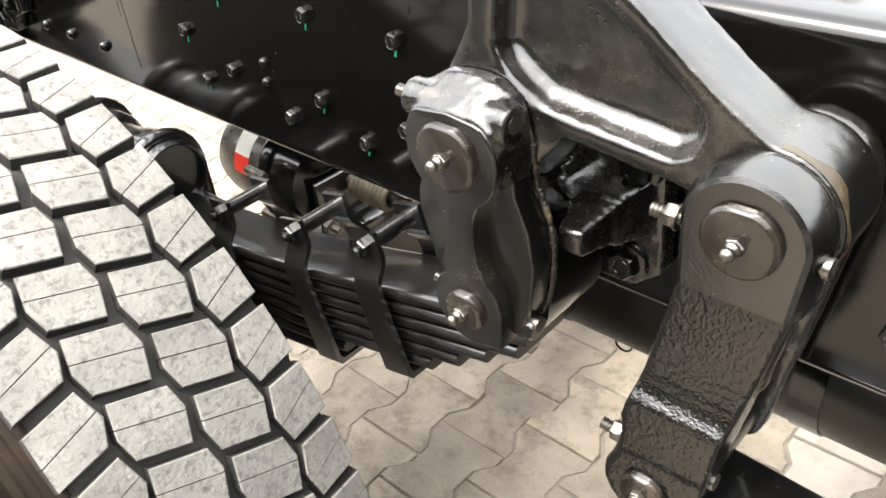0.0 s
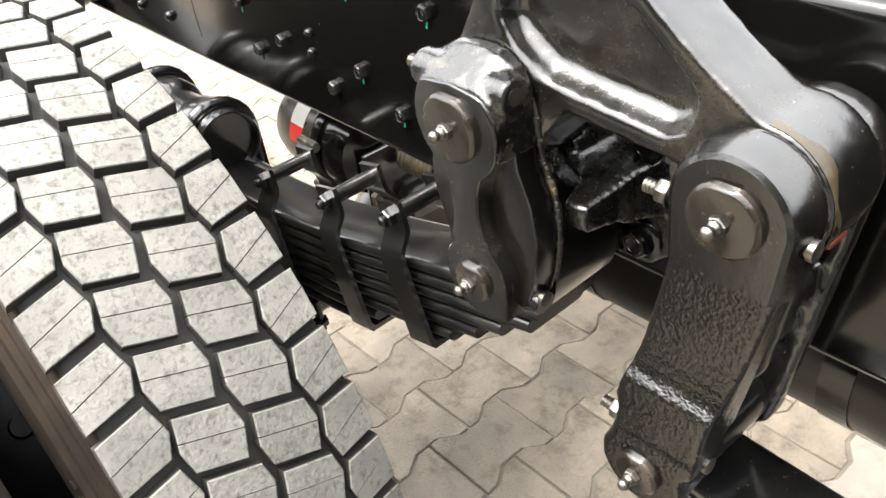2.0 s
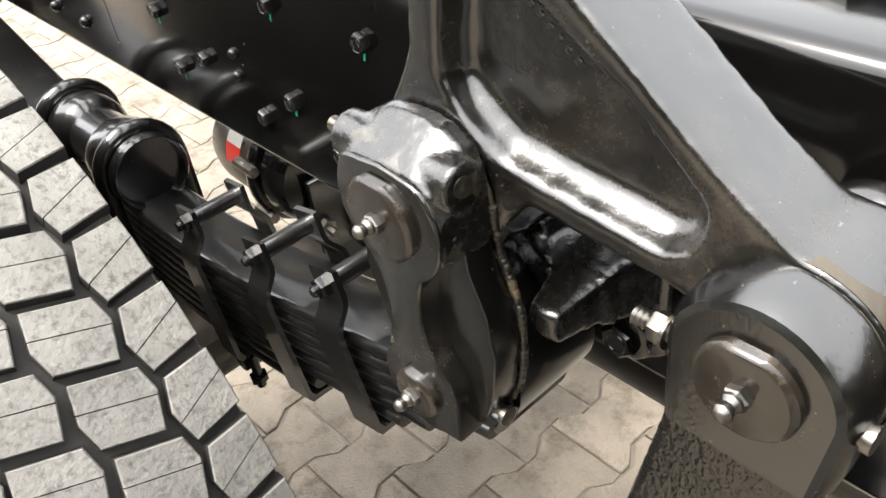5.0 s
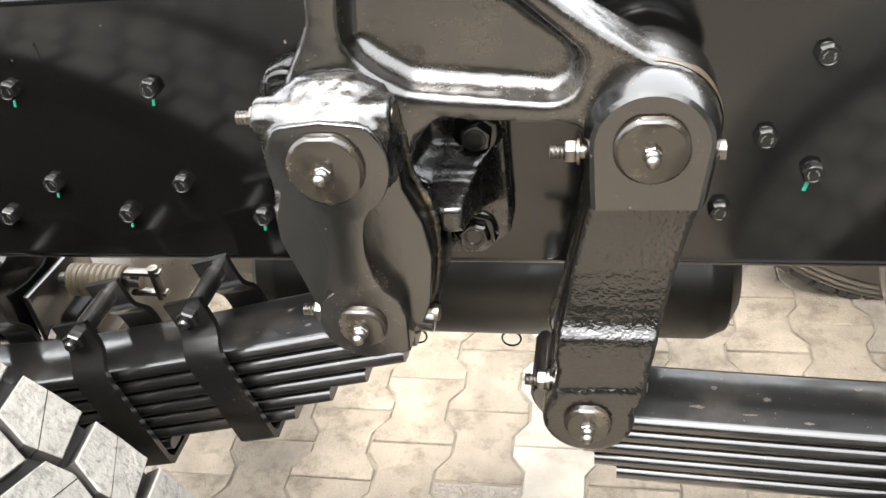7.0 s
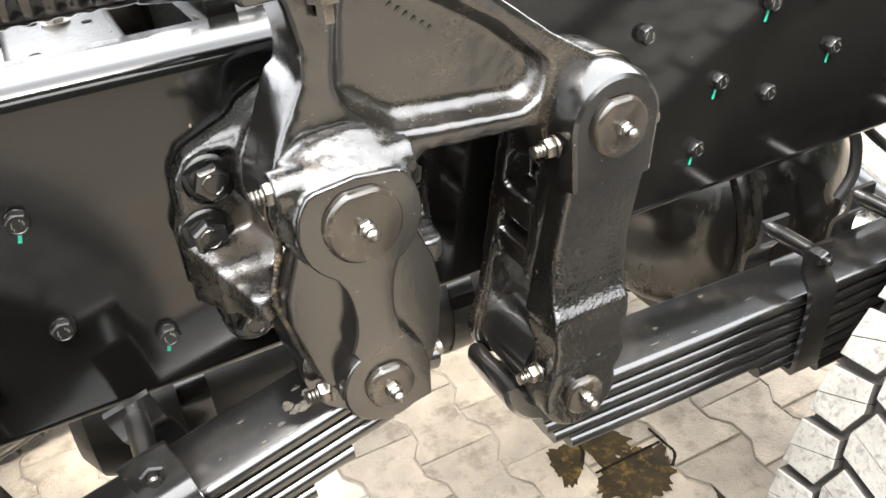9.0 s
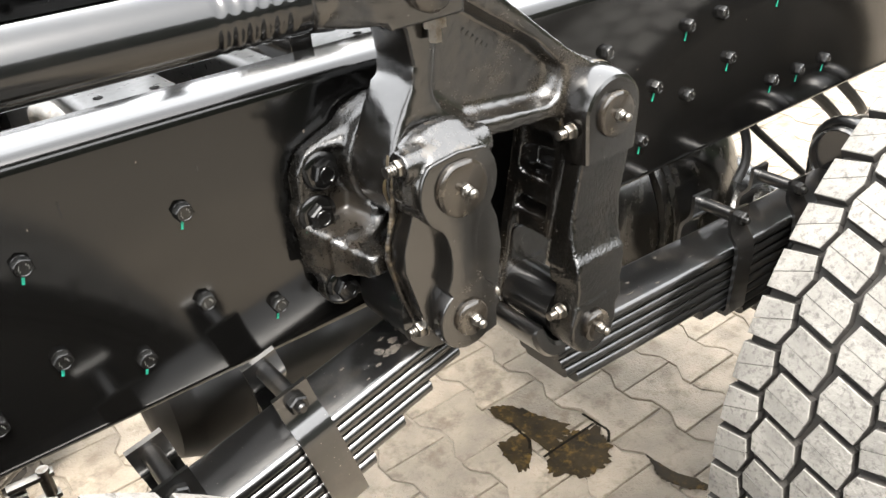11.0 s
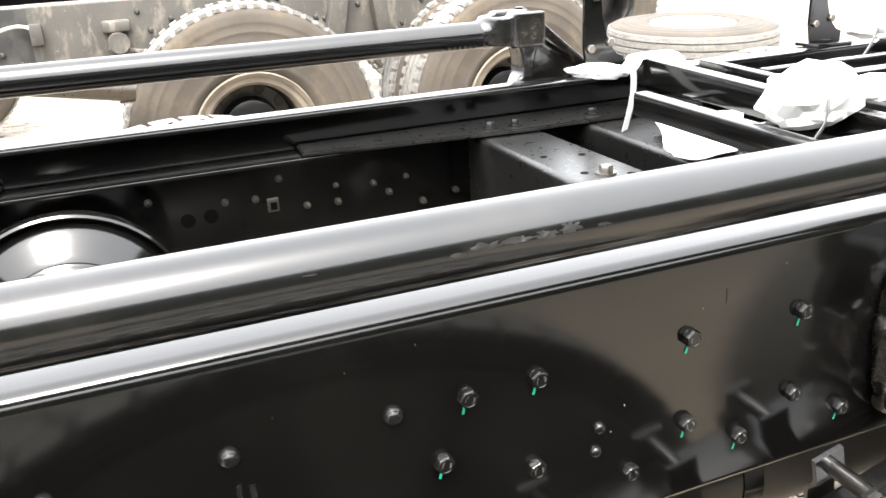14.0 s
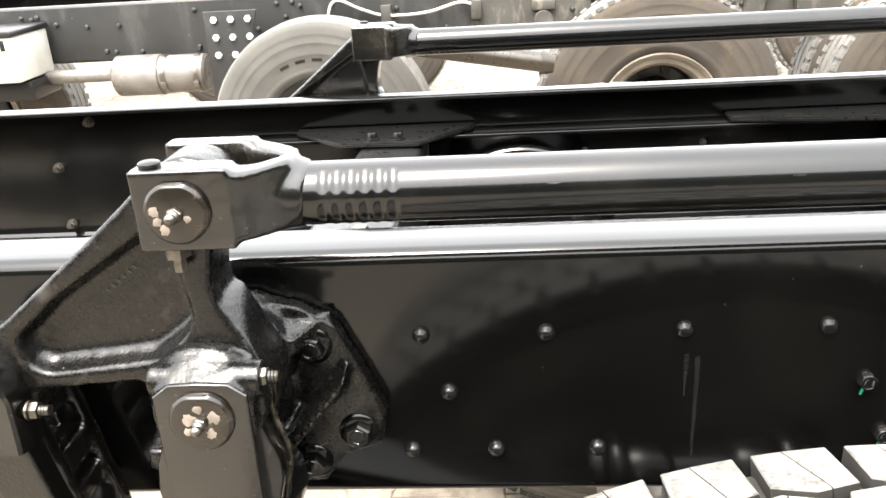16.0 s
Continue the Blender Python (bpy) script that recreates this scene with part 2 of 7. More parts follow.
REDLABEL = mat("red_label", (0.42, 0.02, 0.012), 0.4)
WHITELABEL = mat("white_label", (0.5, 0.485, 0.44), 0.5)
BROWNGREY = mat("grey_brown_painted_steel", (0.03, 0.0235, 0.0165), 0.3, vary=0.3, dirt=(0.07, 0.055, 0.04), dirt_amount=0.4, spec=0.6)
HUB = mat("black_hub_paint", (0.002, 0.002, 0.002), 0.4, vary=0.3, bump=0.1, dirt=(0.03, 0.024, 0.018), dirt_amount=0.12, dirt_scale=12, spec=0.1)
OILJOINT = mat("oil_black_joint", (0.006, 0.0048, 0.003), 0.85, vary=0.4, scale=60, bump=0.4, spec=0.05)
TANK = mat("dusty_black_tank_paint", (0.005, 0.0043, 0.0034), 0.34, vary=0.3, dirt=(0.03, 0.024, 0.017), dirt_amount=0.25, dirt_scale=9, spec=0.4)
STAMP = mat("worn_stamp_edge", (0.09, 0.088, 0.082), 0.4, vary=0.4, scale=90, bump=0.1)
FOAM = mat("white_foam_wrap", (0.6, 0.6, 0.585), 0.8, vary=0.06, bump=0.3, bump_scale=40)
PALEDRUM = mat("pale_grey_drum_paint", (0.42, 0.43, 0.45), 0.35, vary=0.1, scale=6, dirt=(0.3, 0.28, 0.25), dirt_amount=0.3)
STRAP = mat("grey_plastic_strap", (0.2, 0.2, 0.2), 0.4)
MUDRAIL = mat("mud_splashed_rail", (0.05, 0.046, 0.04), 0.6, vary=0.3, scale=4, dirt=(0.18, 0.158, 0.128), dirt_amount=0.85, dirt_scale=14, runs=0.4, specks=0.5, speck_scale=40)
GREYRAIL = mat("dusty_grey_rail", (0.02, 0.02, 0.0195), 0.45, vary=0.25, scale=4, bump=0.1, dirt=(0.075, 0.072, 0.066), dirt_amount=0.45, dirt_scale=8, runs=0.4, specks=0.4, speck_scale=50)
DUSTYTYRE = mat("dusty_worn_sidewall", (0.042, 0.034, 0.026), 0.85, vary=0.25, scale=5, bump=0.2, dirt=(0.095, 0.074, 0.05), dirt_amount=0.7, dirt_scale=6)
GREYTYRE = mat("grey_dusty_sidewall", (0.062, 0.059, 0.053), 0.8, vary=0.2, scale=6, bump=0.15, dirt=(0.1, 0.094, 0.082), dirt_amount=0.5, dirt_scale=7)
RUSTRIM = mat("dusty_tan_rim", (0.14, 0.118, 0.092), 0.7, vary=0.3, dirt=(0.1, 0.075, 0.05), dirt_amount=0.5)
MUFFLER = mat("heat_stained_muffler_steel", (0.17, 0.16, 0.148), 0.5, metal=0.5, vary=0.3, dirt=(0.085, 0.06, 0.036), dirt_amount=0.6, dirt_scale=7)
SCUFF = mat("scuffed_grey_paint", (0.008, 0.0075, 0.007), 0.36, vary=0.5, scale=120, bump=0.6, bump_scale=300, dirt=(0.05, 0.047, 0.042), dirt_amount=0.6, dirt_scale=190)
RUNMARK = mat("dried_water_run", (0.011, 0.0105, 0.01), 0.25, vary=0.3, scale=40)
PRIMER = mat("pale_primer", (0.2, 0.165, 0.135), 0.6, vary=0.3, scale=80, bump=0.4, bump_scale=200)
UNSEENWALL = mat("dark_green_boundary", (0.025, 0.035, 0.02), 0.9, vary=0.5, scale=1.2, bump=0.5, bump_scale=12)
OIL = mat("oil_stain", (0.016, 0.0105, 0.004), 0.55, vary=0.6, scale=12, bump=0.4, bump_scale=90, dirt=(0.085, 0.054, 0.017), dirt_amount=0.9, dirt_scale=34, spec=0.08)


# ---- mesh helpers ----
def thing(name, loc, label, category, group="", kind=""):
    ob = new(name)
    ob.location = loc
    ob.empty_display_size = 0.05
    return tagged(ob, label, category, group, kind)


def part(name, bm, material, parent=None, label="", smooth=35.0):
    me = bpy.data.meshes.new(name)
    if smooth:
        bm.normal_update()
        for f in bm.faces:
            f.smooth = True
        for e in bm.edges:
            if len(e.link_faces) != 2 or e.calc_face_angle(0.0) > radians(smooth):
                e.smooth = False
    bm.to_mesh(me)
    bm.free()
    me.materials.append(material)
    ob = new(name, me)
    ob.parent = parent
    if label:
        ob["label"] = label
    return ob


def again(src, parent, loc, rot=(0, 0, 0), name=None):
    """Another object on the same mesh."""
    ob = new(name or src.name.split(".")[0], src.data)
    ob.parent = parent
    ob.location, ob.rotation_euler = loc, rot
    return ob


def fused(ob, voxel=0.004, rounds=6, lumps=0.0):
    """Melts overlapping solids into one cast body with filleted joints; lumps: unevenness of its skin."""
    r = ob.modifiers.new("fuse", 'REMESH')
    r.mode, r.voxel_size, r.use_smooth_shade = 'VOXEL', voxel, True
    s = ob.modifiers.new("soften", 'SMOOTH')
    s.factor, s.iterations = 0.5, rounds
    dg = bpy.context.evaluated_depsgraph_get()
    dg.update()
    me = bpy.data.meshes.new_from_object(ob.evaluated_get(dg))
    ob.modifiers.clear()
    ob.data = me
    if lumps:
        moved = []
        for co, nn in [(v.co.copy(), v.normal.copy()) for v in me.vertices]:
            moved += (co + nn * lumps * (noise.noise(co * 55) + 0.6 * noise.noise(co * 130)))[:]
        me.vertices.foreach_set("co", moved)
        me.update()
    me.polygons.foreach_set("use_smooth", [True] * len(me.polygons))
    return ob


def box(bm, c, s, bevel=0.0, m=None, seg=2):
    r = bmesh.ops.create_cube(bm, size=1.0)
    vs = r["verts"]
    bmesh.ops.scale(bm, vec=s, verts=vs)
    if bevel:
        es = list({e for v in vs for e in v.link_edges})
        r2 = bmesh.ops.bevel(bm, geom=es, offset=bevel, segments=seg, affect='EDGES', profile=0.5)
        vs = list({v for f in r2["faces"] for v in f.verts} | {v for v in vs if v.is_valid})
    if m is not None:
        bmesh.ops.transform(bm, matrix=m, verts=vs)
    bmesh.ops.translate(bm, vec=c, verts=vs)
    return vs


def cyl(bm, p0, p1, r0, r1=None, seg=24, bevel=0.0):
    """A round bar from p0 to p1, with chamfered ends."""
    r1 = r0 if r1 is None else r1
    p0, p1 = Vector(p0), Vector(p1)
    d = p1 - p0
    h = d.length
    prof = [(0, 0), (r0 - bevel, 0), (r0, bevel), (r1, h - bevel), (r1 - bevel, h), (0, h)] if bevel else [(0, 0), (r0, 0), (r1, h), (0, h)]
    q = d.to_track_quat('Z', 'Y').to_matrix().to_4x4()
    return lathe(bm, prof, Matrix.Translation(p0) @ q, seg)


def lathe(bm, prof, m=None, seg=24):
    """Turns (radius, height) pairs round z."""
    rings, made = [], []
    for r, z in prof:
        if r < 1e-6:
            ring = [bm.verts.new((0, 0, z))]
        else:
            ring = [bm.verts.new((r * math.cos(2 * math.pi * k / seg), r * math.sin(2 * math.pi * k / seg), z)) for k in range(seg)]
        rings.append(ring)
        made += ring
    for a, b in zip(rings, rings[1:]):
        for k in range(seg):
            j = (k + 1) % seg
            if len(a) == 1 and len(b) == 1:
                continue
            if len(a) == 1:
                bm.faces.new((a[0], b[k], b[j])[::-1])
            elif len(b) == 1:
                bm.faces.new((a[k], a[j], b[0]))
            else:
                bm.faces.new((a[k], a[j], b[j], b[k]))
    if m is not None:
        bmesh.ops.transform(bm, matrix=m, verts=made)
    return made


YAXIS = pose(0, 0, 0, 90, 0, 0)      # turns z into -y


def prism(bm, pts, y0, y1, bevel=0.0, seg=2):
    """A plate with an outline in x and z, from y0 to y1."""
    a = [bm.verts.new((x, y0, z)) for x, z in pts]
    b = [bm.verts.new((x, y1, z)) for x, z in pts]
    n = len(pts)
    fs = [bm.faces.new(a), bm.faces.new(b[::-1])]
    for k in range(n):
        j = (k + 1) % n
        fs.append(bm.faces.new((a[j], a[k], b[k], b[j])))
    bmesh.ops.recalc_face_normals(bm, faces=fs)
    if bevel:
        es = [e for f in fs[:2] for e in f.edges]
        bmesh.ops.bevel(bm, geom=es, offset=bevel, segments=seg, affect='EDGES', profile=0.5)


def arc(cx, cz, r, a0, a1, n=8):
    return [(cx + r * math.cos(radians(a0 + (a1 - a0) * k / n)), cz + r * math.sin(radians(a0 + (a1 - a0) * k / n))) for k in range(n + 1)]


def pipe(bm, pts, r, seg=10, cap=True):
    """A round tube along points."""
    pts = [Vector(p) for p in pts]
    rings, side = [], None
    for i, p in enumerate(pts):
        d = (pts[min(i + 1, len(pts) - 1)] - pts[max(i - 1, 0)]).normalized()
        if side is None:
            side = d.orthogonal().normalized()
        side = (side - d * side.dot(d)).normalized()
        up = d.cross(side)
        rr = r[i] if isinstance(r, (list, tuple)) else r
        rings.append([bm.verts.new(p + rr * (math.cos(2 * math.pi * k / seg) * side + math.sin(2 * math.pi * k / seg) * up)) for k in range(seg)])
    for a, b in zip(rings, rings[1:]):
        for k in range(seg):
            bm.faces.new((a[k], a[(k + 1) % seg], b[(k + 1) % seg], b[k]))
    if cap:
        bm.faces.new(rings[0][::-1]), bm.faces.new(rings[-1])


def bent(points, n=8):
    """A smooth line through a few points (Catmull-Rom)."""
    p = [Vector(points[0])] + [Vector(q) for q in points] + [Vector(points[-1])]
    out = []
    for i in range(1, len(p) - 2):
        for k in range(n):
            t = k / n
            out.append(0.5 * (2 * p[i] + (p[i + 1] - p[i - 1]) * t + (2 * p[i - 1] - 5 * p[i] + 4 * p[i + 1] - p[i + 2]) * t * t + (3 * p[i] - p[i - 1] - 3 * p[i + 1] + p[i + 2]) * t ** 3))
    return out + [p[-2]]


def hull(bm, pts):
    """A convex lump round a few points."""
    b2 = bmesh.new()
    for p in pts:
        b2.verts.new(p)
    r = bmesh.ops.convex_hull(b2, input=b2.verts[:])
    bmesh.ops.delete(b2, geom=[g for g in set(r["geom_interior"]) | set(r["geom_unused"]) if isinstance(g, bmesh.types.BMVert)], context='VERTS')
    bmesh.ops.recalc_face_normals(b2, faces=b2.faces[:])
    me = bpy.data.meshes.new("lump")
    b2.to_mesh(me)
    b2.free()
    bm.from_mesh(me)
    bpy.data.meshes.remove(me)


def block(p0, p1, u, v, s0, s1):
    """Eight corners of a tapered bar from p0 to p1, with half sizes s0 and s1 along u and v."""
    p0, p1, u, v = Vector(p0), Vector(p1), Vector(u), Vector(v)
    return [p + u * a * s[0] + v * b * s[1] for p, s in ((p0, s0), (p1, s1)) for a in (-1, 1) for b in (-1, 1)]


def hexhead(bm, p, r, h, turn=0.0, axis=YAXIS):
    """A six-sided head with chamfered corners that sticks out along -y from p."""
    vs = lathe(bm, [(0, 0), (r, 0), (r, h * 0.8), (r * 0.86, h), (0, h)], None, 6)
    bmesh.ops.rotate(bm, matrix=Matrix.Rotation(turn, 3, 'Z'), verts=vs)
    bmesh.ops.transform(bm, matrix=Matrix.Translation(p) @ axis, verts=vs)


# ---- plan ----
ZP = 1.149                      # height of the crank pivots
XB = -1.21                      # second crank, a mirror image of the first
ZT, ZB = 1.236, 0.951           # chassis rail, top and bottom
MIDY = 0.469                     # middle of the chassis
AXLE_L, AXLE_R, TYRE_R = -0.67, 0.955, 0.572


# ---- ground ----
def ground():
    bm = bmesh.new()
    n = 24
    ring = [bm.verts.new((400 * math.cos(2 * math.pi * k / n), 400 * math.sin(2 * math.pi * k / n), -0.0052)) for k in range(n)]
    bm.faces.new(ring)
    g = part("ground", bm, JOINT, None, smooth=0)
    return tagged(g, "sandy bed under beige interlocking concrete pavers", "ground", kind="structure")


GROUND = ground()

# unseen plain wall added behind, a dark stand-in for reflected trees and buildings
bm = bmesh.new()
box(bm, (0, -9.0, 2.6), (34, 0.3, 5.2), 0.02)
backdrop_wall = part("wall_south", bm, UNSEENWALL)
tagged(backdrop_wall, "plain dark green unseen wall standing in for trees and buildings behind", "wall", kind="structure")
# added unseen wall that takes light off the right side and its reflections
bm = bmesh.new()
box(bm, (6.5, -4.1, 2.6), (0.3, 9.8, 5.2), 0.02)
shade_wall = part("wall_east", bm, UNSEENWALL)
tagged(shade_wall, "plain dark green wall added out of view to darken the right side", "wall", kind="structure")


# ---- chassis rails ----
def c_section(bm, x0, x1, zt, zb, depth, th, side, y):
    """A channel with its web at y and its flanges towards side (+1 or -1), rounded at the outer corners."""
    r = 0.014
    outer = [(depth, zt - 0.002), (depth - 0.0007, zt - 0.0007), (depth - 0.0025, zt)] + [(r - r * math.sin(radians(a)), zt - r + r * math.cos(radians(a))) for a in range(0, 91, 15)]
    outer += [(r - r * math.cos(radians(a)), zb + r - r * math.sin(radians(a))) for a in range(0, 91, 15)] + [(depth, zb)]
    inner = [(depth, zb + th), (th + 0.006, zb + th), (th, zb + th + 0.006), (th, zt - th - 0.006), (th + 0.006, zt - th), (depth, zt - th)]
    ring = outer + inner
    a = [bm.verts.new((x0, y + side * d, z)) for d, z in ring]
    b = [bm.verts.new((x1, y + side * d, z)) for d, z in ring]
    n = len(ring)
    fs = [bm.faces.new((a[k], a[(k + 1) % n], b[(k + 1) % n], b[k])) for k in range(n)]
    fs += [bm.faces.new(a), bm.faces.new(b)]
    bmesh.ops.recalc_face_normals(bm, faces=fs)


def chassis_rail(y, side, label):
    root = thing("chassis_rail", (0, y, ZB), label, "chassis rail")
    bm = bmesh.new()
    c_section(bm, -4.5, 5.0, ZT - ZB, 0, 0.07, 0.008, side, 0)
    part("channel", bm, PAINT, root, smooth=30)
    bm = bmesh.new()
    c_section(bm, -1.5, 5.0, 0.21, 0.0085, 0.075, 0.007, side, side * 0.0085)
    part("inner_reinforcement", bm, PAINT, root, smooth=30)
    return root


rail_near = chassis_rail(0.0, 1, "glossy black painted steel chassis rail with bolts and rivets")
rail_far = chassis_rail(2 * MIDY, -1, "black painted steel chassis rail on the far side")


# bolts (x, z) with a green tally mark, bolts without, and rivets on the near rail
def bolt_proto():
    bm = bmesh.new()
    lathe(bm, [(0, 0), (0.0108, 0), (0.0108, 0.001), (0.0102, 0.0015), (0, 0.0015)], YAXIS, 20)
    hexhead(bm, (0, -0.0015, 0), 0.0118, 0.0105)
    lathe(bm, [(0.0096, 0), (0.0092, 0.0007), (0.0082, 0.0007), (0.0074, 0.0), (0, 0.0)], Matrix.Translation((0, -0.0121, 0)) @ YAXIS, 18)
    lathe(bm, [(0, 0), (0.0072, 0.0), (0.0072, 0.0002), (0, 0.0002)], Matrix.Translation((0, -0.0121, 0)) @ YAXIS, 18)
    ob = part("bolt", bm, BOLT)
    # worn raised strokes round the head, unreadable
    bm = bmesh.new()
    bm.from_mesh(ob.data)
    old = set(bm.faces)
    for g in (0.3, 0.8, 1.3, 2.9, 3.5, 4.1):
        box(bm, (0.0052 * math.cos(g), -0.0124, 0.0052 * math.sin(g)), (0.0007, 0.0005, 0.0024))
    for f in bm.faces:
        if f not in old:
            f.material_index = 1
    bm.to_mesh(ob.data)
    bm.free()
    ob.data.materials.append(STAMP)
    return ob


def rivet_proto():
    bm = bmesh.new()
    lathe(bm, [(0.0105, 0), (0.0105, 0.002), (0.0085, 0.007), (0.005, 0.0095), (0, 0.0105)], YAXIS, 18)
    return part("rivet", bm, BOLT)


BOLT_MARKED = [(-0.203, 1.146), (-0.130, 1.012), (-0.341, 1.148), (-0.337, 1.050), (-0.269, 1.015), (-0.506, 1.147), (-0.575, 1.146),
               (-0.599, 1.085), (-0.575, 1.022), (0.352, 1.056), (0.506, 1.155), (0.447, 1.087), (0.424, 1.018), (0.606, 1.088), (0.713, 1.157),
               (0.724, 1.023), (0.794, 1.022), (0.867, 1.021), (0.85, 1.159)]
BOLT_PLAIN = [(-0.202, 1.049), (-0.402, 1.012), (-0.507, 1.05), (0.349, 1.157), (0.313, 1.088), (0.283, 1.019), (0.517, 1.057), (0.577, 1.157), (0.779, 1.159), (0.961, 1.124)]
RIVETS = [(-1.036, 1.146), (-0.912, 1.146), (-0.778, 1.146), (-0.642, 1.146), (-1.011, 1.08), (-1.053, 1.01), (-0.965, 1.01), (-0.86, 1.01), (0.923, 1.161), (1.034, 1.095), (1.183, 1.005)]
SMALL = [(-0.439, 1.073), (-0.442, 1.047)]

b0 = bolt_proto()
r0 = rivet_proto()
bm = bmesh.new()
box(bm, (0, 0, 0), (0.004, 0.0008, 0.014), 0.0003)
m0 = part("paint_mark", bm, MARK)
bm = bmesh.new()
box(bm, (0, 0, 0), (0.0034, 0.0008, 0.0115), 0.0004)
m1 = part("paint_mark", bm, MARK)
rnd = random.Random(4)
for i, (x, z) in enumerate(BOLT_MARKED + BOLT_PLAIN):
    b = again(b0, rail_near, (x, -0.0002, z - ZB), (0, rnd.uniform(0, 1.05), 0))
    b.scale = (0.8, 0.72, 0.8)
    if i < len(BOLT_MARKED):
        mk = new("paint_mark", m0.data if x > 0.1 else m1.data)
        mk.parent = b
        tilt = -b.rotation_euler.y
        mk.matrix_basis = Matrix.Rotation(tilt, 4, 'Y') @ Matrix.Translation((-0.003, -0.0006, -0.018 if x > 0.1 else -0.017)) @ Matrix.Rotation(0.25, 4, 'Y')
        mk["label"] = "green tally mark of paint"
for x, z in RIVETS:
    again(r0, rail_near, (x, -0.0002, z - ZB)).scale = (0.86, 0.9, 0.86)
for x, z in SMALL:
    rv = again(r0, rail_near, (x, -0.0002, z - ZB))
    rv.scale = (0.6, 0.6, 0.6)


# ---- bell cranks ----
def bolt_big(parent, x, y, z, r=0.0142, h=0.0095, washer=0.0205, rot=0.3, mark=False):
    bm = bmesh.new()
    lathe(bm, [(0, 0), (washer, 0), (washer, 0.0018), (washer - 0.0015, 0.003), (r * 1.06, 0.0045), (0, 0.0045)], Matrix.Translation((x, y, z)) @ YAXIS, 28)
    w = part("washer", bm, PAINT, parent)
    bm = bmesh.new()
    hexhead(bm, (x, y - 0.004, z), r, h, rot)
    lathe(bm, [(r * 0.62, 0), (r * 0.58, 0.0006), (r * 0.5, 0.0006), (r * 0.46, 0)], Matrix.Translation((x, y - 0.004 - h, z)) @ YAXIS, 18)
    part("bolt_head", bm, PAINT, parent)
    if mark:
        bm = bmesh.new()
        lathe(bm, [(0, 0), (0.0032, 0), (0.002, 0.0008), (0, 0.0009)], Matrix.Translation((x - 0.0135, y - 0.0042, z - 0.0125)) @ YAXIS, 10)
        part("paint_mark", bm, MARK, parent, "green tally mark of paint")
    return w


def crank_bracket(outline, holes, label, fin=False):
    root = thing("crank_bracket", (0, 0, ZP), label, "bracket", "crank brackets")
    bm = bmesh.new()
    prism(bm, outline, -0.021, -0.001)
    # boss that carries the crank, with a collar where the crank's hub begins
    cyl(bm, (0, -0.04, 0), (0, -0.005, 0), 0.05, 0.058, 36)
    cyl(bm, (0, -0.046, 0), (0, -0.035, 0), 0.053, 0.053, 36)
    # lower part of the boss that runs down into the stops
    hull(bm, [(a, y, z) for a, y, z in ((-0.05, -0.006, -0.03), (0.05, -0.006, -0.03), (-0.035, -0.058, -0.042), (0.035, -0.058, -0.042), (-0.05, -0.006, -0.11), (0.05, -0.006, -0.11), (-0.04, -0.05, -0.088), (0.04, -0.05, -0.088))])
    if fin:
        # a slanting fin on the right of the boss
        hull(bm, [(-0.103, -0.02, -0.018), (-0.103, -0.052, -0.023), (-0.098, -0.02, -0.042), (-0.098, -0.052, -0.042), (-0.025, -0.02, -0.09), (-0.025, -0.06, -0.094), (-0.03, -0.02, -0.115), (-0.03, -0.06, -0.115)])
        hull(bm, block((-0.06, -0.01, 0.02), (-0.045, -0.045, 0.01), (1, 0, 0), (0, 0, 1), (0.03, 0.012), (0.012, 0.008)))
        sides = ((1, (0.07, -0.097, -0.078)),)
    else:
        hull(bm, [(-0.08, -0.018, 0.02), (-0.06, -0.018, 0.03), (-0.03, -0.018, 0.038), (-0.04, -0.04, 0.022), (-0.02, -0.04, 0.038), (-0.05, -0.018, 0.015)])
        sides = ((-1, (-0.061, -0.096, -0.079)), (1, (0.07, -0.097, -0.078)))
    for sx, tip in sides:
        tip = Vector(tip)
        # thick stop arm: a root on the flange, a shoulder, then a blunt nose
        a, b = Vector((sx * 0.082, -0.012, -0.078)), Vector((sx * 0.066, -0.052, -0.080))
        hull(bm, block(a, b, (1, 0, 0), (0, 0, 1), (0.022, 0.03), (0.02, 0.021)))
        hull(bm, block(b, tip, (1, 0, 0), (0, 0, 1), (0.019, 0.018), (0.0115, 0.0115)))
        hull(bm, block(b, b + (tip - b) * 0.15, (1, 0, 0), (0, 0, 1), (0.0225, 0.0225), (0.0205, 0.0195)))
        cyl(bm, b, tip + (tip - b) * 0.06, 0.017, 0.0105, 16)
        # saddle between the arm and the boss
        hull(bm, [(sx * 0.01, -0.058, -0.045), (sx * 0.01, -0.055, -0.085), (sx * 0.06, -0.07, -0.068), (sx * 0.058, -0.07, -0.09), (sx * 0.03, -0.01, -0.04), (sx * 0.085, -0.015, -0.06), (sx * 0.03, -0.01, -0.1), (sx * 0.08, -0.012, -0.1)])
    for x, z in holes:
        cyl(bm, (x, -0.0215, z), (x, -0.005, z), 0.0222, 0.0235, 28)
    body = part("body", bm, WORNCAST if fin else BRACKETCAST, root)
    fused(body, 0.0026, 8, 0.0006)
    for k, (x, z) in enumerate(holes):
        bolt_big(root, x, -0.0215, z, rot=0.2 + k * 0.4, mark=(k == 1 and not fin))
    if fin:
        # raised casting marks along the fin, unreadable
        for k in range(7):
            t = k / 6
            bm = bmesh.new()
            box(bm, (0, 0, 0), (0.004, 0.0012, 0.007), 0.0004)
            mk = part("casting_mark", bm, CAST, root)
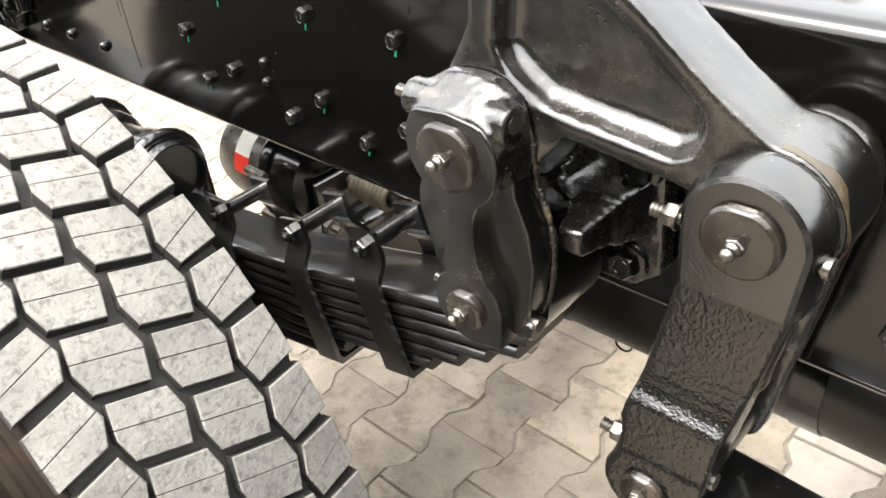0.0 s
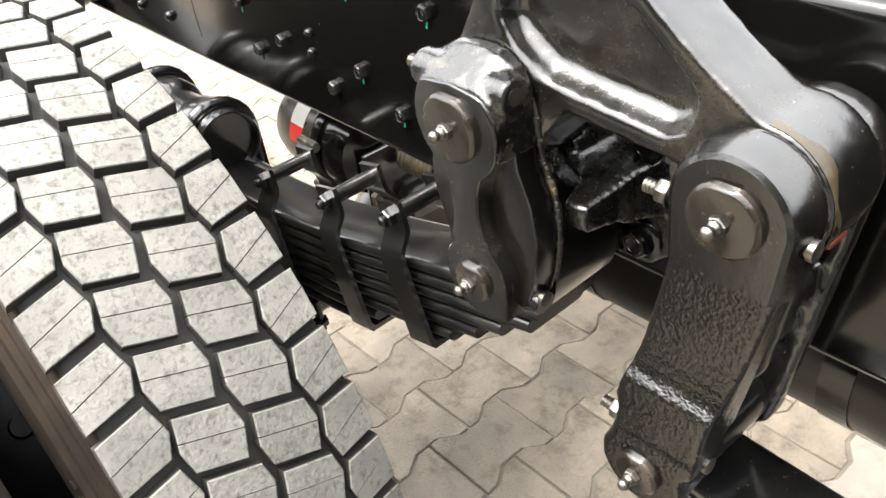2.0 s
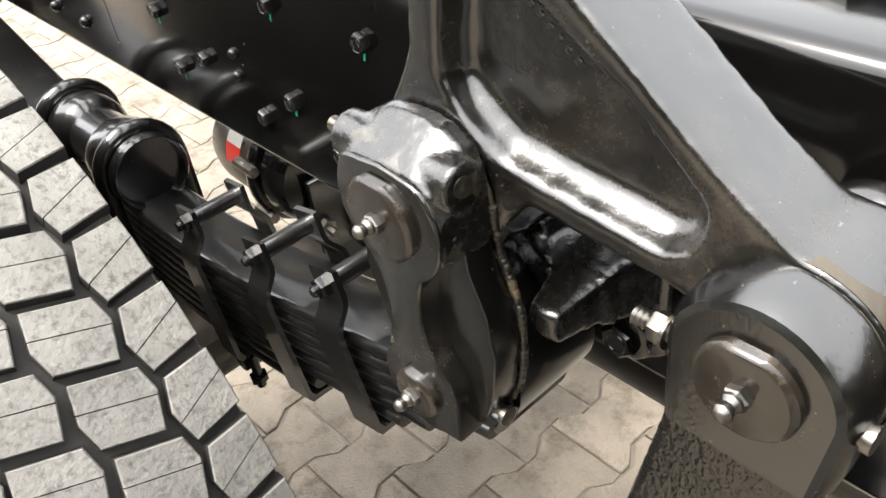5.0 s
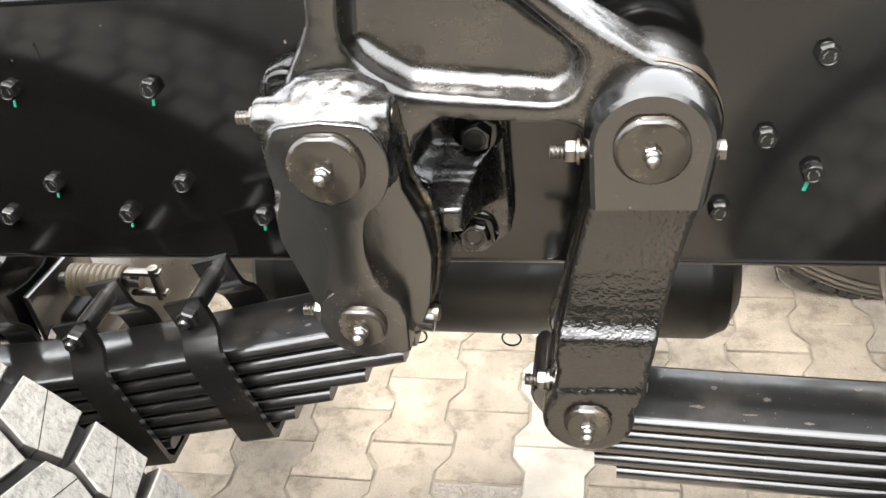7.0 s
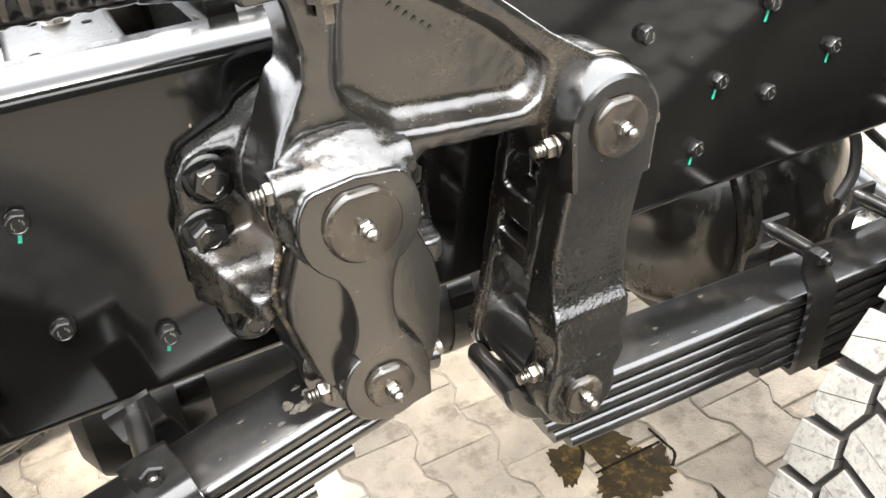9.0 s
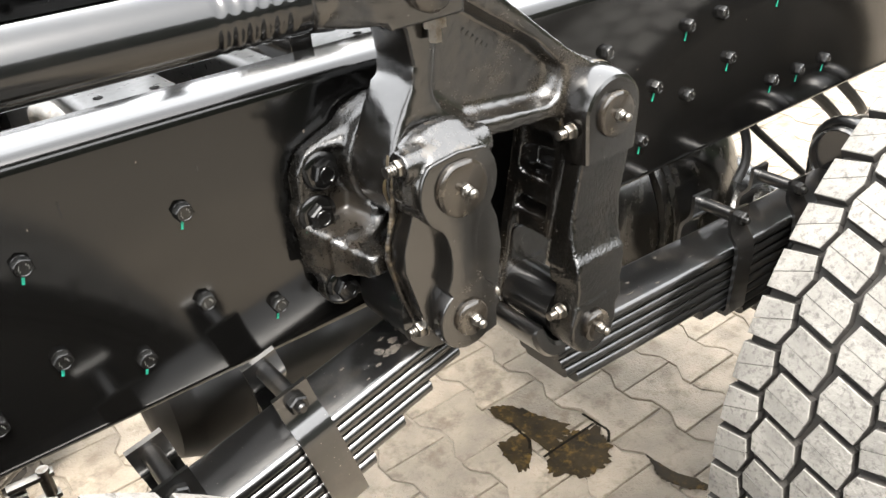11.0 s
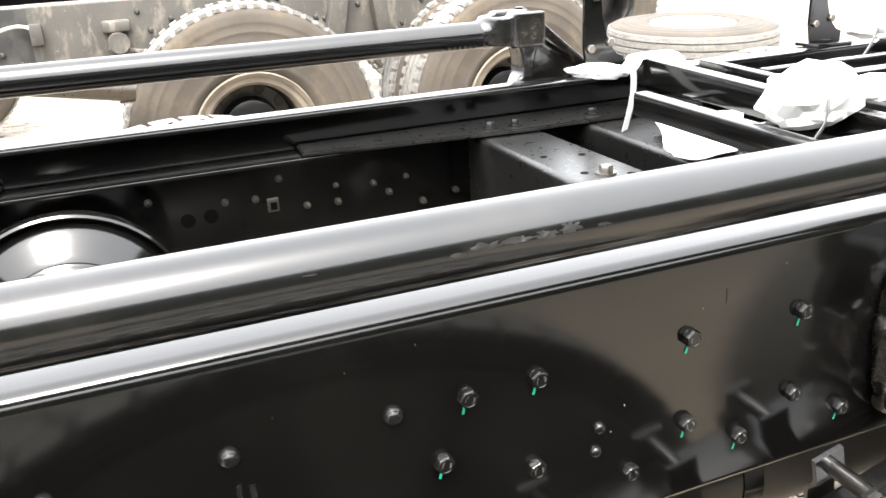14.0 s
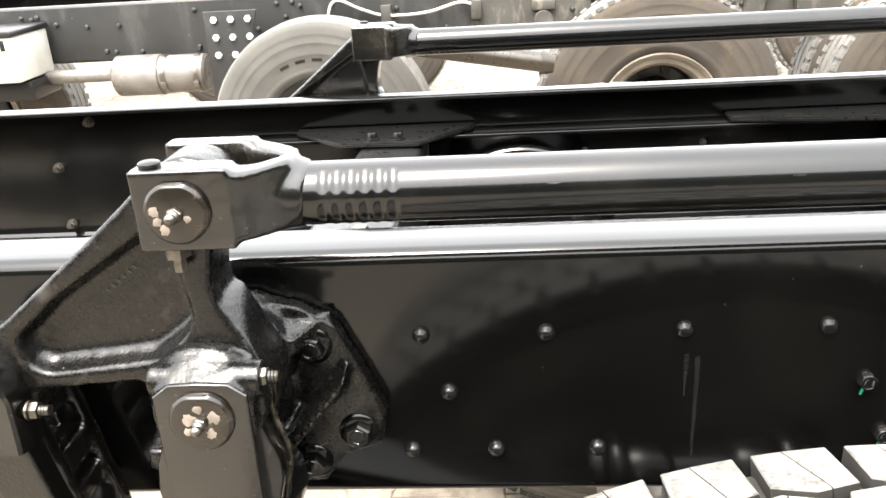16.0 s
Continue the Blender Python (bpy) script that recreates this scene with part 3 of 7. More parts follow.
            mk.location, mk.rotation_euler = (-0.092 + 0.052 * t, -0.0545 - 0.005 * t, -0.037 - 0.062 * t), (0, radians(-50), 0)
    return root


def bell_crank():
    root = thing("bell_crank", (0, 0, ZP), "glossy black cast bell crank with three pivots and a recessed web", "bell crank", "bell cranks")
    bm = bmesh.new()
    cyl(bm, (0, -0.107, 0), (0, -0.047, 0), 0.052, None, 40)
    cyl(bm, (-0.002, -0.1, 0.18), (-0.002, -0.05, 0.18), 0.036, None, 36)
    cyl(bm, (0.218, -0.104, 0.003), (0.218, -0.045, 0.003), 0.048, None, 40)
    cyl(bm, (0.218, -0.06, 0.003), (0.218, -0.02, 0.003), 0.036, None, 32)
    prism(bm, [(-0.005, 0.03), (0.0, 0.17), (0.03, 0.185), (0.235, 0.03), (0.2, 0.0), (0.03, 0.02)], -0.084, -0.062)
    # column, diagonal and lower rims
    prism(bm, [(-0.05, -0.005), (-0.047, 0.02), (-0.036, 0.045), (-0.022, 0.065), (-0.0125, 0.085), (-0.010, 0.105), (-0.015, 0.135), (-0.034, 0.18), (0.034, 0.19), (0.022, 0.14), (0.014, 0.105), (0.010, 0.075), (0.02, 0.058), (0.04, 0.04), (0.05, 0.01)], -0.105, -0.044)
    # the column's back flares down on to the hub
    hull(bm, [(-0.05, -0.04, 0.0), (-0.046, -0.04, 0.022), (-0.02, -0.046, 0.085), (-0.048, -0.1, 0.01), (-0.034, -0.1, 0.048), (-0.013, -0.1, 0.085), (0.01, -0.05, 0.08), (0.03, -0.045, 0.03), (0.0, -0.045, 0.0)])
    prism(bm, [(0.0, 0.205), (0.035, 0.195), (0.09, 0.148), (0.18, 0.075), (0.262, 0.022), (0.235, -0.01), (0.19, 0.035), (0.172, 0.062), (0.135, 0.093), (0.02, 0.168)], -0.105, -0.052)
    prism(bm, [(0.0, 0.066), (0.008, 0.062), (0.028, 0.046), (0.05, 0.0325), (0.062, 0.0285), (0.155, 0.0215), (0.170, 0.030), (0.176, 0.045), (0.176, 0.064), (0.2, 0.06), (0.23, 0.03), (0.215, -0.02), (0.175, 0.0), (0.16, 0.005), (0.07, 0.012), (0.05, -0.01), (0.0, 0.0)], -0.105, -0.05)
    # sloping fillets that run down from the rims to the web
    for k in range(1, 7):
        t = k / 6
        d, yf = 0.010 * t * t, -0.105 + 0.020 * t
        prism(bm, [(0.01, 0.045), (0.010 + d * 0.4, 0.061 + d), (0.052 + d * 0.2, 0.0325 + d), (0.154 - d * 0.3, 0.0215 + d), (0.168 - d * 0.6, 0.029 + d * 0.8), (0.174 - d * 0.8, 0.045 + d * 0.4), (0.173 - d * 0.9, 0.064), (0.19, 0.05), (0.16, 0.01), (0.06, 0.015)], yf, -0.07)
        prism(bm, [(0.03, 0.185), (0.022 + d * 0.3, 0.166 - d), (0.135 - d * 0.5, 0.093 - d * 0.6), (0.173 - d * 0.6, 0.056 + d * 0.2), (0.19, 0.05), (0.15, 0.1)], yf, -0.07)
        prism(bm, [(0.0, 0.07), (0.010 + d * 0.6, 0.068), (0.014 + d * 0.6, 0.10), (0.022 + d * 0.6, 0.14), (0.025, 0.17), (0.0, 0.17)], yf, -0.07)
    body = part("body", bm, CAST, root)
    fused(body, 0.0026, 20, 0.00035)
    bm = bmesh.new()
    lathe(bm, [(0.04, 0), (0.0435, 0.0), (0.0448, 0.002), (0.0435, 0.005), (0.04, 0.006)], Matrix.Translation((0.218, -0.101, 0.003)) @ YAXIS, 40)
    part("seal_ring", bm, GREASE, root, "greasy rubber seal ring")
    bm = bmesh.new()
    lathe(bm, [(0.042, 0), (0.0465, 0.0), (0.048, 0.002), (0.0465, 0.005), (0.042, 0.006)], Matrix.Translation((0, -0.1035, 0)) @ YAXIS, 40)
    part("seal_ring", bm, GREASE, root, "greasy rubber seal ring")
    # smears of old grease squeezed out round both hubs
    for x, z, r, y0, y1, seed in ((0.218, 0.003, 0.0474, -0.1025, -0.084, 2.0), (0.0, 0.0, 0.0514, -0.1055, -0.092, 5.0)):
        bm = bmesh.new()
        n = 64
        rows = []
        for k in range(n):
            g = 2 * math.pi * k / n
            e = y1 + (y0 - y1) * min(0.85, max(0.0, 0.45 + 0.9 * noise.noise(Vector((math.cos(g) * 2.2 + seed, math.sin(g) * 2.2, seed)))))
            rows.append([bm.verts.new((x + rr * math.cos(g), y, z + rr * math.sin(g))) for y, rr in ((y0, r), ((y0 + e) / 2, r + 0.0007), (e, r - 0.0006))])
        for k in range(n):
            p, q = rows[k], rows[(k + 1) % n]
            for j in (0, 1):
                bm.faces.new((p[j], q[j], q[j + 1], p[j + 1]))
        bmesh.ops.recalc_face_normals(bm, faces=bm.faces[:])
        part("grease_smear", bm, GREASE, root, "smear of old brown grease", smooth=60)
    # raised casting mark on the web, unreadable
    for k in range(6):
        t = k / 5
        bm = bmesh.new()
        box(bm, (0, 0, 0), (0.003, 0.0009, 0.005), 0.0004)
        mk = part("casting_mark", bm, CAST, root)
        mk.location, mk.rotation_euler = (0.062 + 0.028 * t, -0.0842, 0.116 - 0.022 * t), (0, radians(40), 0)
    return root


def pin_cap(parent, x, y, z, r, nip=True):
    """A round pin end with a flat milled on top, proud of the plate at y, with a grease nipple."""
    bm = bmesh.new()
    vs = lathe(bm, [(0, -0.02), (r, -0.02), (r, 0.0048), (r - 0.0022, 0.0072), (r - 0.0034, 0.0076), (0, 0.0072)], YAXIS, 48)
    for v in vs:
        lim = r * 0.93 - (r - math.hypot(v.co.x, v.co.z)) * 0.8
        if v.co.z > lim and v.co.y < -0.001:
            v.co.z = lim
    bmesh.ops.translate(bm, vec=(x, y, z), verts=vs)
    cap = part("pin", bm, PINCAP, parent, "greasy steel pin end")
    if nip:
        bm = bmesh.new()
        hexhead(bm, (x, y - 0.0066, z), 0.0066, 0.0052, 0.3)
        lathe(bm, [(0.0052, 0), (0.0052, 0.0022), (0.0036, 0.0044), (0.0045, 0.0066), (0.0047, 0.0086), (0.0034, 0.0108), (0.0015, 0.0118), (0, 0.0118)], Matrix.Translation((x, y - 0.0112, z)) @ YAXIS, 16)
        part("grease_nipple", bm, ZINC, cap, "bare metal grease nipple")
    return cap


def cross_bolt(parent, x0, x1, y, z, r=0.0052):
    """A cotter bolt along x: threaded end and nut at x0, round head at x1."""
    bm = bmesh.new()
    s = 1 if x1 > x0 else -1
    ax = pose(0, 0, 0, 0, 90, 0)
    prof = [(0, 0)]
    for k in range(9):
        prof += [(r, 0.001 + k * 0.003), (r * 0.82, 0.0025 + k * 0.003)]
    prof += [(r, 0.03), (0, 0.03)]
    lathe(bm, prof, Matrix.Translation((x0, y, z)) @ (ax if s > 0 else pose(0, 0, 0, 0, -90, 0)), 14)
    cyl(bm, (x0 + s * 0.02, y, z), (x1, y, z), r, None, 14)
    t = part("cotter_bolt", bm, ZINC, parent, "bare metal cotter bolt")
    bm = bmesh.new()
    vs = lathe(bm, [(0, 0), (r * 1.45, 0), (r * 1.6, 0.001), (r * 1.6, 0.007), (r * 1.45, 0.008), (0, 0.008)], Matrix.Translation((x0 + s * 0.011, y, z)) @ (ax if s > 0 else pose(0, 0, 0, 0, -90, 0)), 6)
    lathe(bm, [(0, 0), (r * 1.75, 0), (r * 1.75, 0.002), (0, 0.002)], Matrix.Translation((x0 + s * 0.019, y, z)) @ (ax if s > 0 else pose(0, 0, 0, 0, -90, 0)), 20)
    part("nut", bm, ZINC, t)
    bm = bmesh.new()
    lathe(bm, [(0, 0), (r * 1.3, 0), (r * 1.3, 0.004), (0, 0.005)], Matrix.Translation((x1, y, z)) @ (ax if s > 0 else pose(0, 0, 0, 0, -90, 0)), 18)
    part("bolt_end", bm, ZINC, t)
    return t


def weld_bead(parent, pts, r, seed):
    """An uneven weld seam through a few points."""
    line = bent(pts, 30)
    bm = bmesh.new()
    pipe(bm, [p + Vector((0.0012 * noise.noise(p * 260 + Vector((seed, 0, 0))), 0, 0)) for p in line], [r * (1 + 0.1 * math.sin(1.9 * k) + 0.3 * noise.noise(p * 120 + Vector((0, seed, 0)))) for k, p in enumerate(line)], 8)
    return part("weld_bead", bm, WELD, parent, "lumpy greasy weld bead", smooth=60)


def short_shackle(straight=False):
    root = thing("short_shackle", (0, 0, ZP), "black cast spring shackle with straight front plate" if straight else "black cast spring shackle with dog-bone front plate", "shackle", "spring shackles")
    front = [(x, min(z, 0.0345 - 0.12 * abs(x))) for x, z in arc(0, 0, 0.0445, -58, 238, 30)] + [(-0.0185, -0.048), (-0.0155, -0.06), (-0.0145, -0.075), (-0.016, -0.09), (-0.0215, -0.104)] + arc(0.003, -0.142, 0.036, 124, 300, 16) + [(0.037, -0.17), (0.0385, -0.135), (0.034, -0.118), (0.024, -0.108), (0.018, -0.095), (0.0155, -0.075), (0.017, -0.058), (0.0195, -0.047)]
    if straight:
        front = [(-0.041, 0.022), (-0.026, 0.033), (0.0, 0.0345), (0.026, 0.033), (0.041, 0.022), (0.0415, -0.11)] + arc(0.003, -0.142, 0.0385, 0, -180, 16) + [(-0.0415, -0.11)]
        front = front[::-1]
    bm = bmesh.new()
    prism(bm, front, -0.148, -0.126, 0.0022, 3)
    part("front_plate", bm, CAST, root, smooth=30)
    bm = bmesh.new()
    prism(bm, [(-0.043, 0.02), (-0.043, -0.02), (-0.0555, -0.055), (-0.0565, -0.075), (-0.041, -0.135), (-0.02, -0.166), (0.015, -0.174), (0.044, -0.162), (0.0555, -0.13), (0.061, -0.09), (0.057, -0.058), (0.046, -0.03), (0.043, 0.02)], -0.131, -0.108, 0.0022, 3)
    part("back_plate", bm, CAST, root, smooth=30)
    # lumpy cast head that carries the clamping bolt
    bm = bmesh.new()
    near = [(-0.043, -0.02), (-0.0445, 0.01), (-0.038, 0.024), (-0.026, 0.032), (0, 0.0345), (0.026, 0.033), (0.038, 0.026), (0.0445, 0.01), (0.043, -0.02)]
    back = [(-0.046, -0.02), (-0.047, 0.02), (-0.04, 0.041), (-0.022, 0.052), (0, 0.054), (0.022, 0.0525), (0.04, 0.044), (0.047, 0.026), (0.046, -0.02)]
    hull(bm, [(x, -0.1455, z) for x, z in near] + [(x, -0.118, z) for x, z in back] + [(x, -0.108, z) for x, z in back])
    cyl(bm, (-0.051, -0.127, 0.0285), (0.0475, -0.127, 0.0275), 0.0150, 0.0150, 20)
    hull(bm, block((-0.043, -0.124, 0.006), (-0.052, -0.124, 0.002), (0, 1, 0), (0, 0, 1), (0.012, 0.014), (0.009, 0.008)))
    head = part("head", bm, GREASYCAST, root, "shiny lumpy cast head smeared with grease")
    fused(head, 0.0022, 4, 0.0007)
    bm = bmesh.new()
    cyl(bm, (-0.038, -0.12, -0.142), (0.0545, -0.12, -0.158), 0.0115, None, 18, 0.001)
    part("bolt_boss", bm, CAST, root)
    bm = bmesh.new()
    prism(bm, arc(0, -0.06, 0.04, 20, 160, 8) + arc(0.003, -0.142, 0.04, 190, 350, 10), -0.030, -0.014, 0.003)
    part("rear_plate", bm, CAST, root)
    weld_bead(root, [(0.046, -0.108, 0.005), (0.0485, -0.106, -0.03), (0.0585, -0.106, -0.06), (0.0615, -0.106, -0.09), (0.056, -0.106, -0.13), (0.045, -0.106, -0.16)], 0.0028, 3.0)
    weld_bead(root, [(-0.046, -0.108, 0.0), (-0.049, -0.106, -0.03), (-0.0575, -0.106, -0.065), (-0.049, -0.106, -0.11), (-0.038, -0.106, -0.145)], 0.003, 7.0)
    pin_cap(root, 0, -0.1475, 0, 0.0278)
    pin_cap(root, 0.003, -0.1475, -0.142, 0.0192)
    cross_bolt(root, -0.066, 0.044, -0.128, 0.029)
    cross_bolt(root, -0.056, 0.0545, -0.122, -0.150)
    return root


def long_shackle():
    root = thing("long_shackle", (0.218, 0, ZP + 0.003), "long black cast spring shackle with pitted front face", "shackle", "spring shackles")
    bm = bmesh.new()
    hull(bm, [(x, y, z) for r, y in ((0.0372, -0.1335), (0.0405, -0.1315), (0.0445, -0.121), (0.0445, -0.104)) for x, z in arc(0, 0, r, 0, 180, 24) + [(-r + 0.001, -0.048), (r - 0.006, -0.048)]])
    part("head", bm, CAST, root, smooth=24)
    bm = bmesh.new()
    prism(bm, [(-0.041, -0.044), (0.035, -0.044), (0.008, -0.165), (-0.068, -0.165)], -0.128, -0.102, 0.002)
    # ledge where the plate steps outwards
    steps = [(-0.10, 0.0), (-0.118, 0.003), (-0.134, 0.007), (-0.146, 0.0115), (-0.151, 0.0145), (-0.1535, 0.0175), (-0.157, 0.0198), (-0.165, 0.0215), (-0.175, 0.023)]
    for (za, da), (zb, db) in zip(steps, steps[1:]):
        for k in range(4):
            t = k / 4
            zt, d = za + (zb - za) * t, da + (db - da) * t
            xo = 0.22 * (zt + 0.165)
            prism(bm, [(-0.066 + xo, zt), (0.008 + xo, zt), (0.004, -0.19), (-0.066, -0.19)], -0.128 - d, -0.105)
    prism(bm, [(-0.065, -0.171), (0.007, -0.171), (0.002, -0.215)] + arc(-0.042, -0.237, 0.036, 20, -200, 16) + [(-0.068, -0.2)], -0.150, -0.115, 0.002)
    prism(bm, [(-0.067, -0.207), (0.003, -0.203), (0.002, -0.215)] + arc(-0.042, -0.237, 0.037, 20, -200, 16), -0.1535, -0.13, 0.001)
    face = part("front_plate", bm, ROUGHCAST, root, "pitted black front plate")
    fused(face, 0.0024, 5)
    bm = bmesh.new()
    prism(bm, [(-0.036, 0.02), (0.03, 0.02), (0.03, -0.045), (-0.002, -0.2), (-0.055, -0.2), (-0.04, -0.045)], -0.108, -0.094)
    prism(bm, arc(0, 0, 0.04, 0, 180, 10) + [(-0.04, -0.045), (-0.068, -0.19)] + arc(-0.042, -0.237, 0.04, 170, 360, 12) + [(0.02, -0.12)], -0.034, -0.016)
    # a middle web with thick rounded shelves, which leave pockets on both sides
    box(bm, (-0.006, -0.06, -0.07), (0.018, 0.08, 0.15), m=pose(0, 0, 0, 0, 10, 0))
    for cx, cz, hx, hz in ((-0.004, -0.035, 0.03, 0.017), (-0.016, -0.098, 0.03, 0.015), (-0.024, -0.138, 0.028, 0.012)):
        hull(bm, [(cx + sx * hx, y, cz + sz * hz) for sx in (-1, 1) for sz in (-1, 1) for y in (-0.1, -0.022)])
    for (xa, za), (xb, zb) in (((-0.034, -0.03), (-0.056, -0.145)), ((0.03, -0.03), (0.008, -0.145))):
        hull(bm, [(q + d, y, w) for q, w in ((xa, za), (xb, zb)) for d in (-0.006, 0.006) for y in (-0.1, -0.085)])
    cyl(bm, (0, -0.106, 0), (0, -0.02, 0), 0.036, None, 28)
    back = part("back_web", bm, CAST, root)
    fused(back, 0.0028, 16, 0.0008)
    pin_cap(root, 0, -0.1325, 0, 0.025)
    pin_cap(root, -0.042, -0.153, -0.237, 0.019)
    bm = bmesh.new()
    box(bm, (0.038, -0.075, -0.03), (0.004, 0.02, 0.005), 0.0015, m=pose(0, 0, 0, 0, 10, 0))
    part("paint_smear", bm, REDPAINT, root, "smear of old red paint")
    cross_bolt(root, -0.068, 0.044, -0.118, -0.010)
    cross_bolt(root, -0.094, 0.0, -0.132, -0.214)
    return root


FIVE = [(-0.07, -0.002), (-0.081, -0.045), (-0.064, -0.135), (0.085, -0.042), (0.076, -0.138)]
THREE = [(-0.068, 0.0), (-0.106, -0.1), (-0.055, -0.136), (0.085, -0.042), (0.076, -0.138)]
OUT_A = [(-0.03, 0.04), (-0.06, 0.03), (-0.085, 0.018), (-0.096, 0.0), (-0.1, -0.055), (-0.088, -0.12), (-0.066, -0.153), (0.03, -0.165), (0.08, -0.165), (0.108, -0.14), (0.108, -0.02), (0.075, 0.04), (0.03, 0.06)]
OUT_B = [(-0.015, 0.05), (-0.06, 0.04), (-0.092, 0.02), (-0.115, -0.03), (-0.136, -0.08), (-0.128, -0.118), (-0.09, -0.13), (-0.065, -0.162), (0.03, -0.165), (0.08, -0.165), (0.108, -0.14), (0.108, -0.02), (0.075, 0.04), (0.03, 0.06)]
BR_A = crank_bracket(OUT_A, FIVE, "black cast iron crank bracket bolted to the chassis rail")
BR_B = crank_bracket(OUT_B, THREE, "black cast crank bracket with a slanting fin on the chassis rail", fin=True)
SET_A = [bell_crank(), short_shackle(), long_shackle()]
MIRX = Matrix.Diagonal((-1, 1, 1, 1))
MIRY = Matrix.Diagonal((1, -1, 1, 1))
TO_B = Matrix.Translation((XB, 0, 0)) @ MIRX
TO_FAR = Matrix.Translation((0, 2 * MIDY, 0)) @ MIRY
at = Matrix.Translation(BR_B.location)
copy_thing(BR_B, TO_FAR @ TO_B @ at)
BR_B.matrix_basis = TO_B @ at
copy_thing(BR_A, TO_FAR @ at)
for ob in SET_A:
    here = Matrix.Translation(ob.location)
    for m in (TO_B, TO_FAR, TO_FAR @ TO_B):
        if ob is SET_A[1] and m is TO_B:
            SHACKLE_B = short_shackle(straight=True)
            SHACKLE_B.matrix_basis = m @ here
        else:
            twin = copy_thing(ob, m @ here)
            if ob is SET_A[0] and m is TO_B:
                CRANK_B = twin
# the second crank and shackle head are more scuffed than the first
for ob in CRANK_B.children[:] + SHACKLE_B.children[:]:
    if ob.name.startswith(("body", "head")):
        ob.data = ob.data.copy()
        ob.data.materials[0] = WORNCAST


def dab(parent, x, y, z, r, seed):
    bm = bmesh.new()
    mid = bm.verts.new((x, y - 0.0012, z))
    ring = []
    for k in range(22):
        g = 2 * math.pi * k / 22
        q = r * (1 + 0.5 * noise.noise(Vector((math.cos(g) * 1.8 + seed, math.sin(g) * 1.8, seed))))
        ring.append(bm.verts.new((x + q * math.cos(g), y, z + q * math.sin(g))))
    for k in range(22):
        bm.faces.new((mid, ring[k], ring[(k + 1) % 22]))
    bmesh.ops.recalc_face_normals(bm, faces=bm.faces[:])
    part("paint_dab", bm, PRIMER, parent, "dab of pale primer")


for k, (dx, dz, r) in enumerate(((-0.012, 0.006, 0.006), (-0.008, -0.010, 0.005), (0.009, 0.004, 0.0055), (0.012, -0.008, 0.004), (0.001, 0.014, 0.004))):
    dab(SHACKLE_B, dx, -0.1549, dz, r, 2.3 * k)


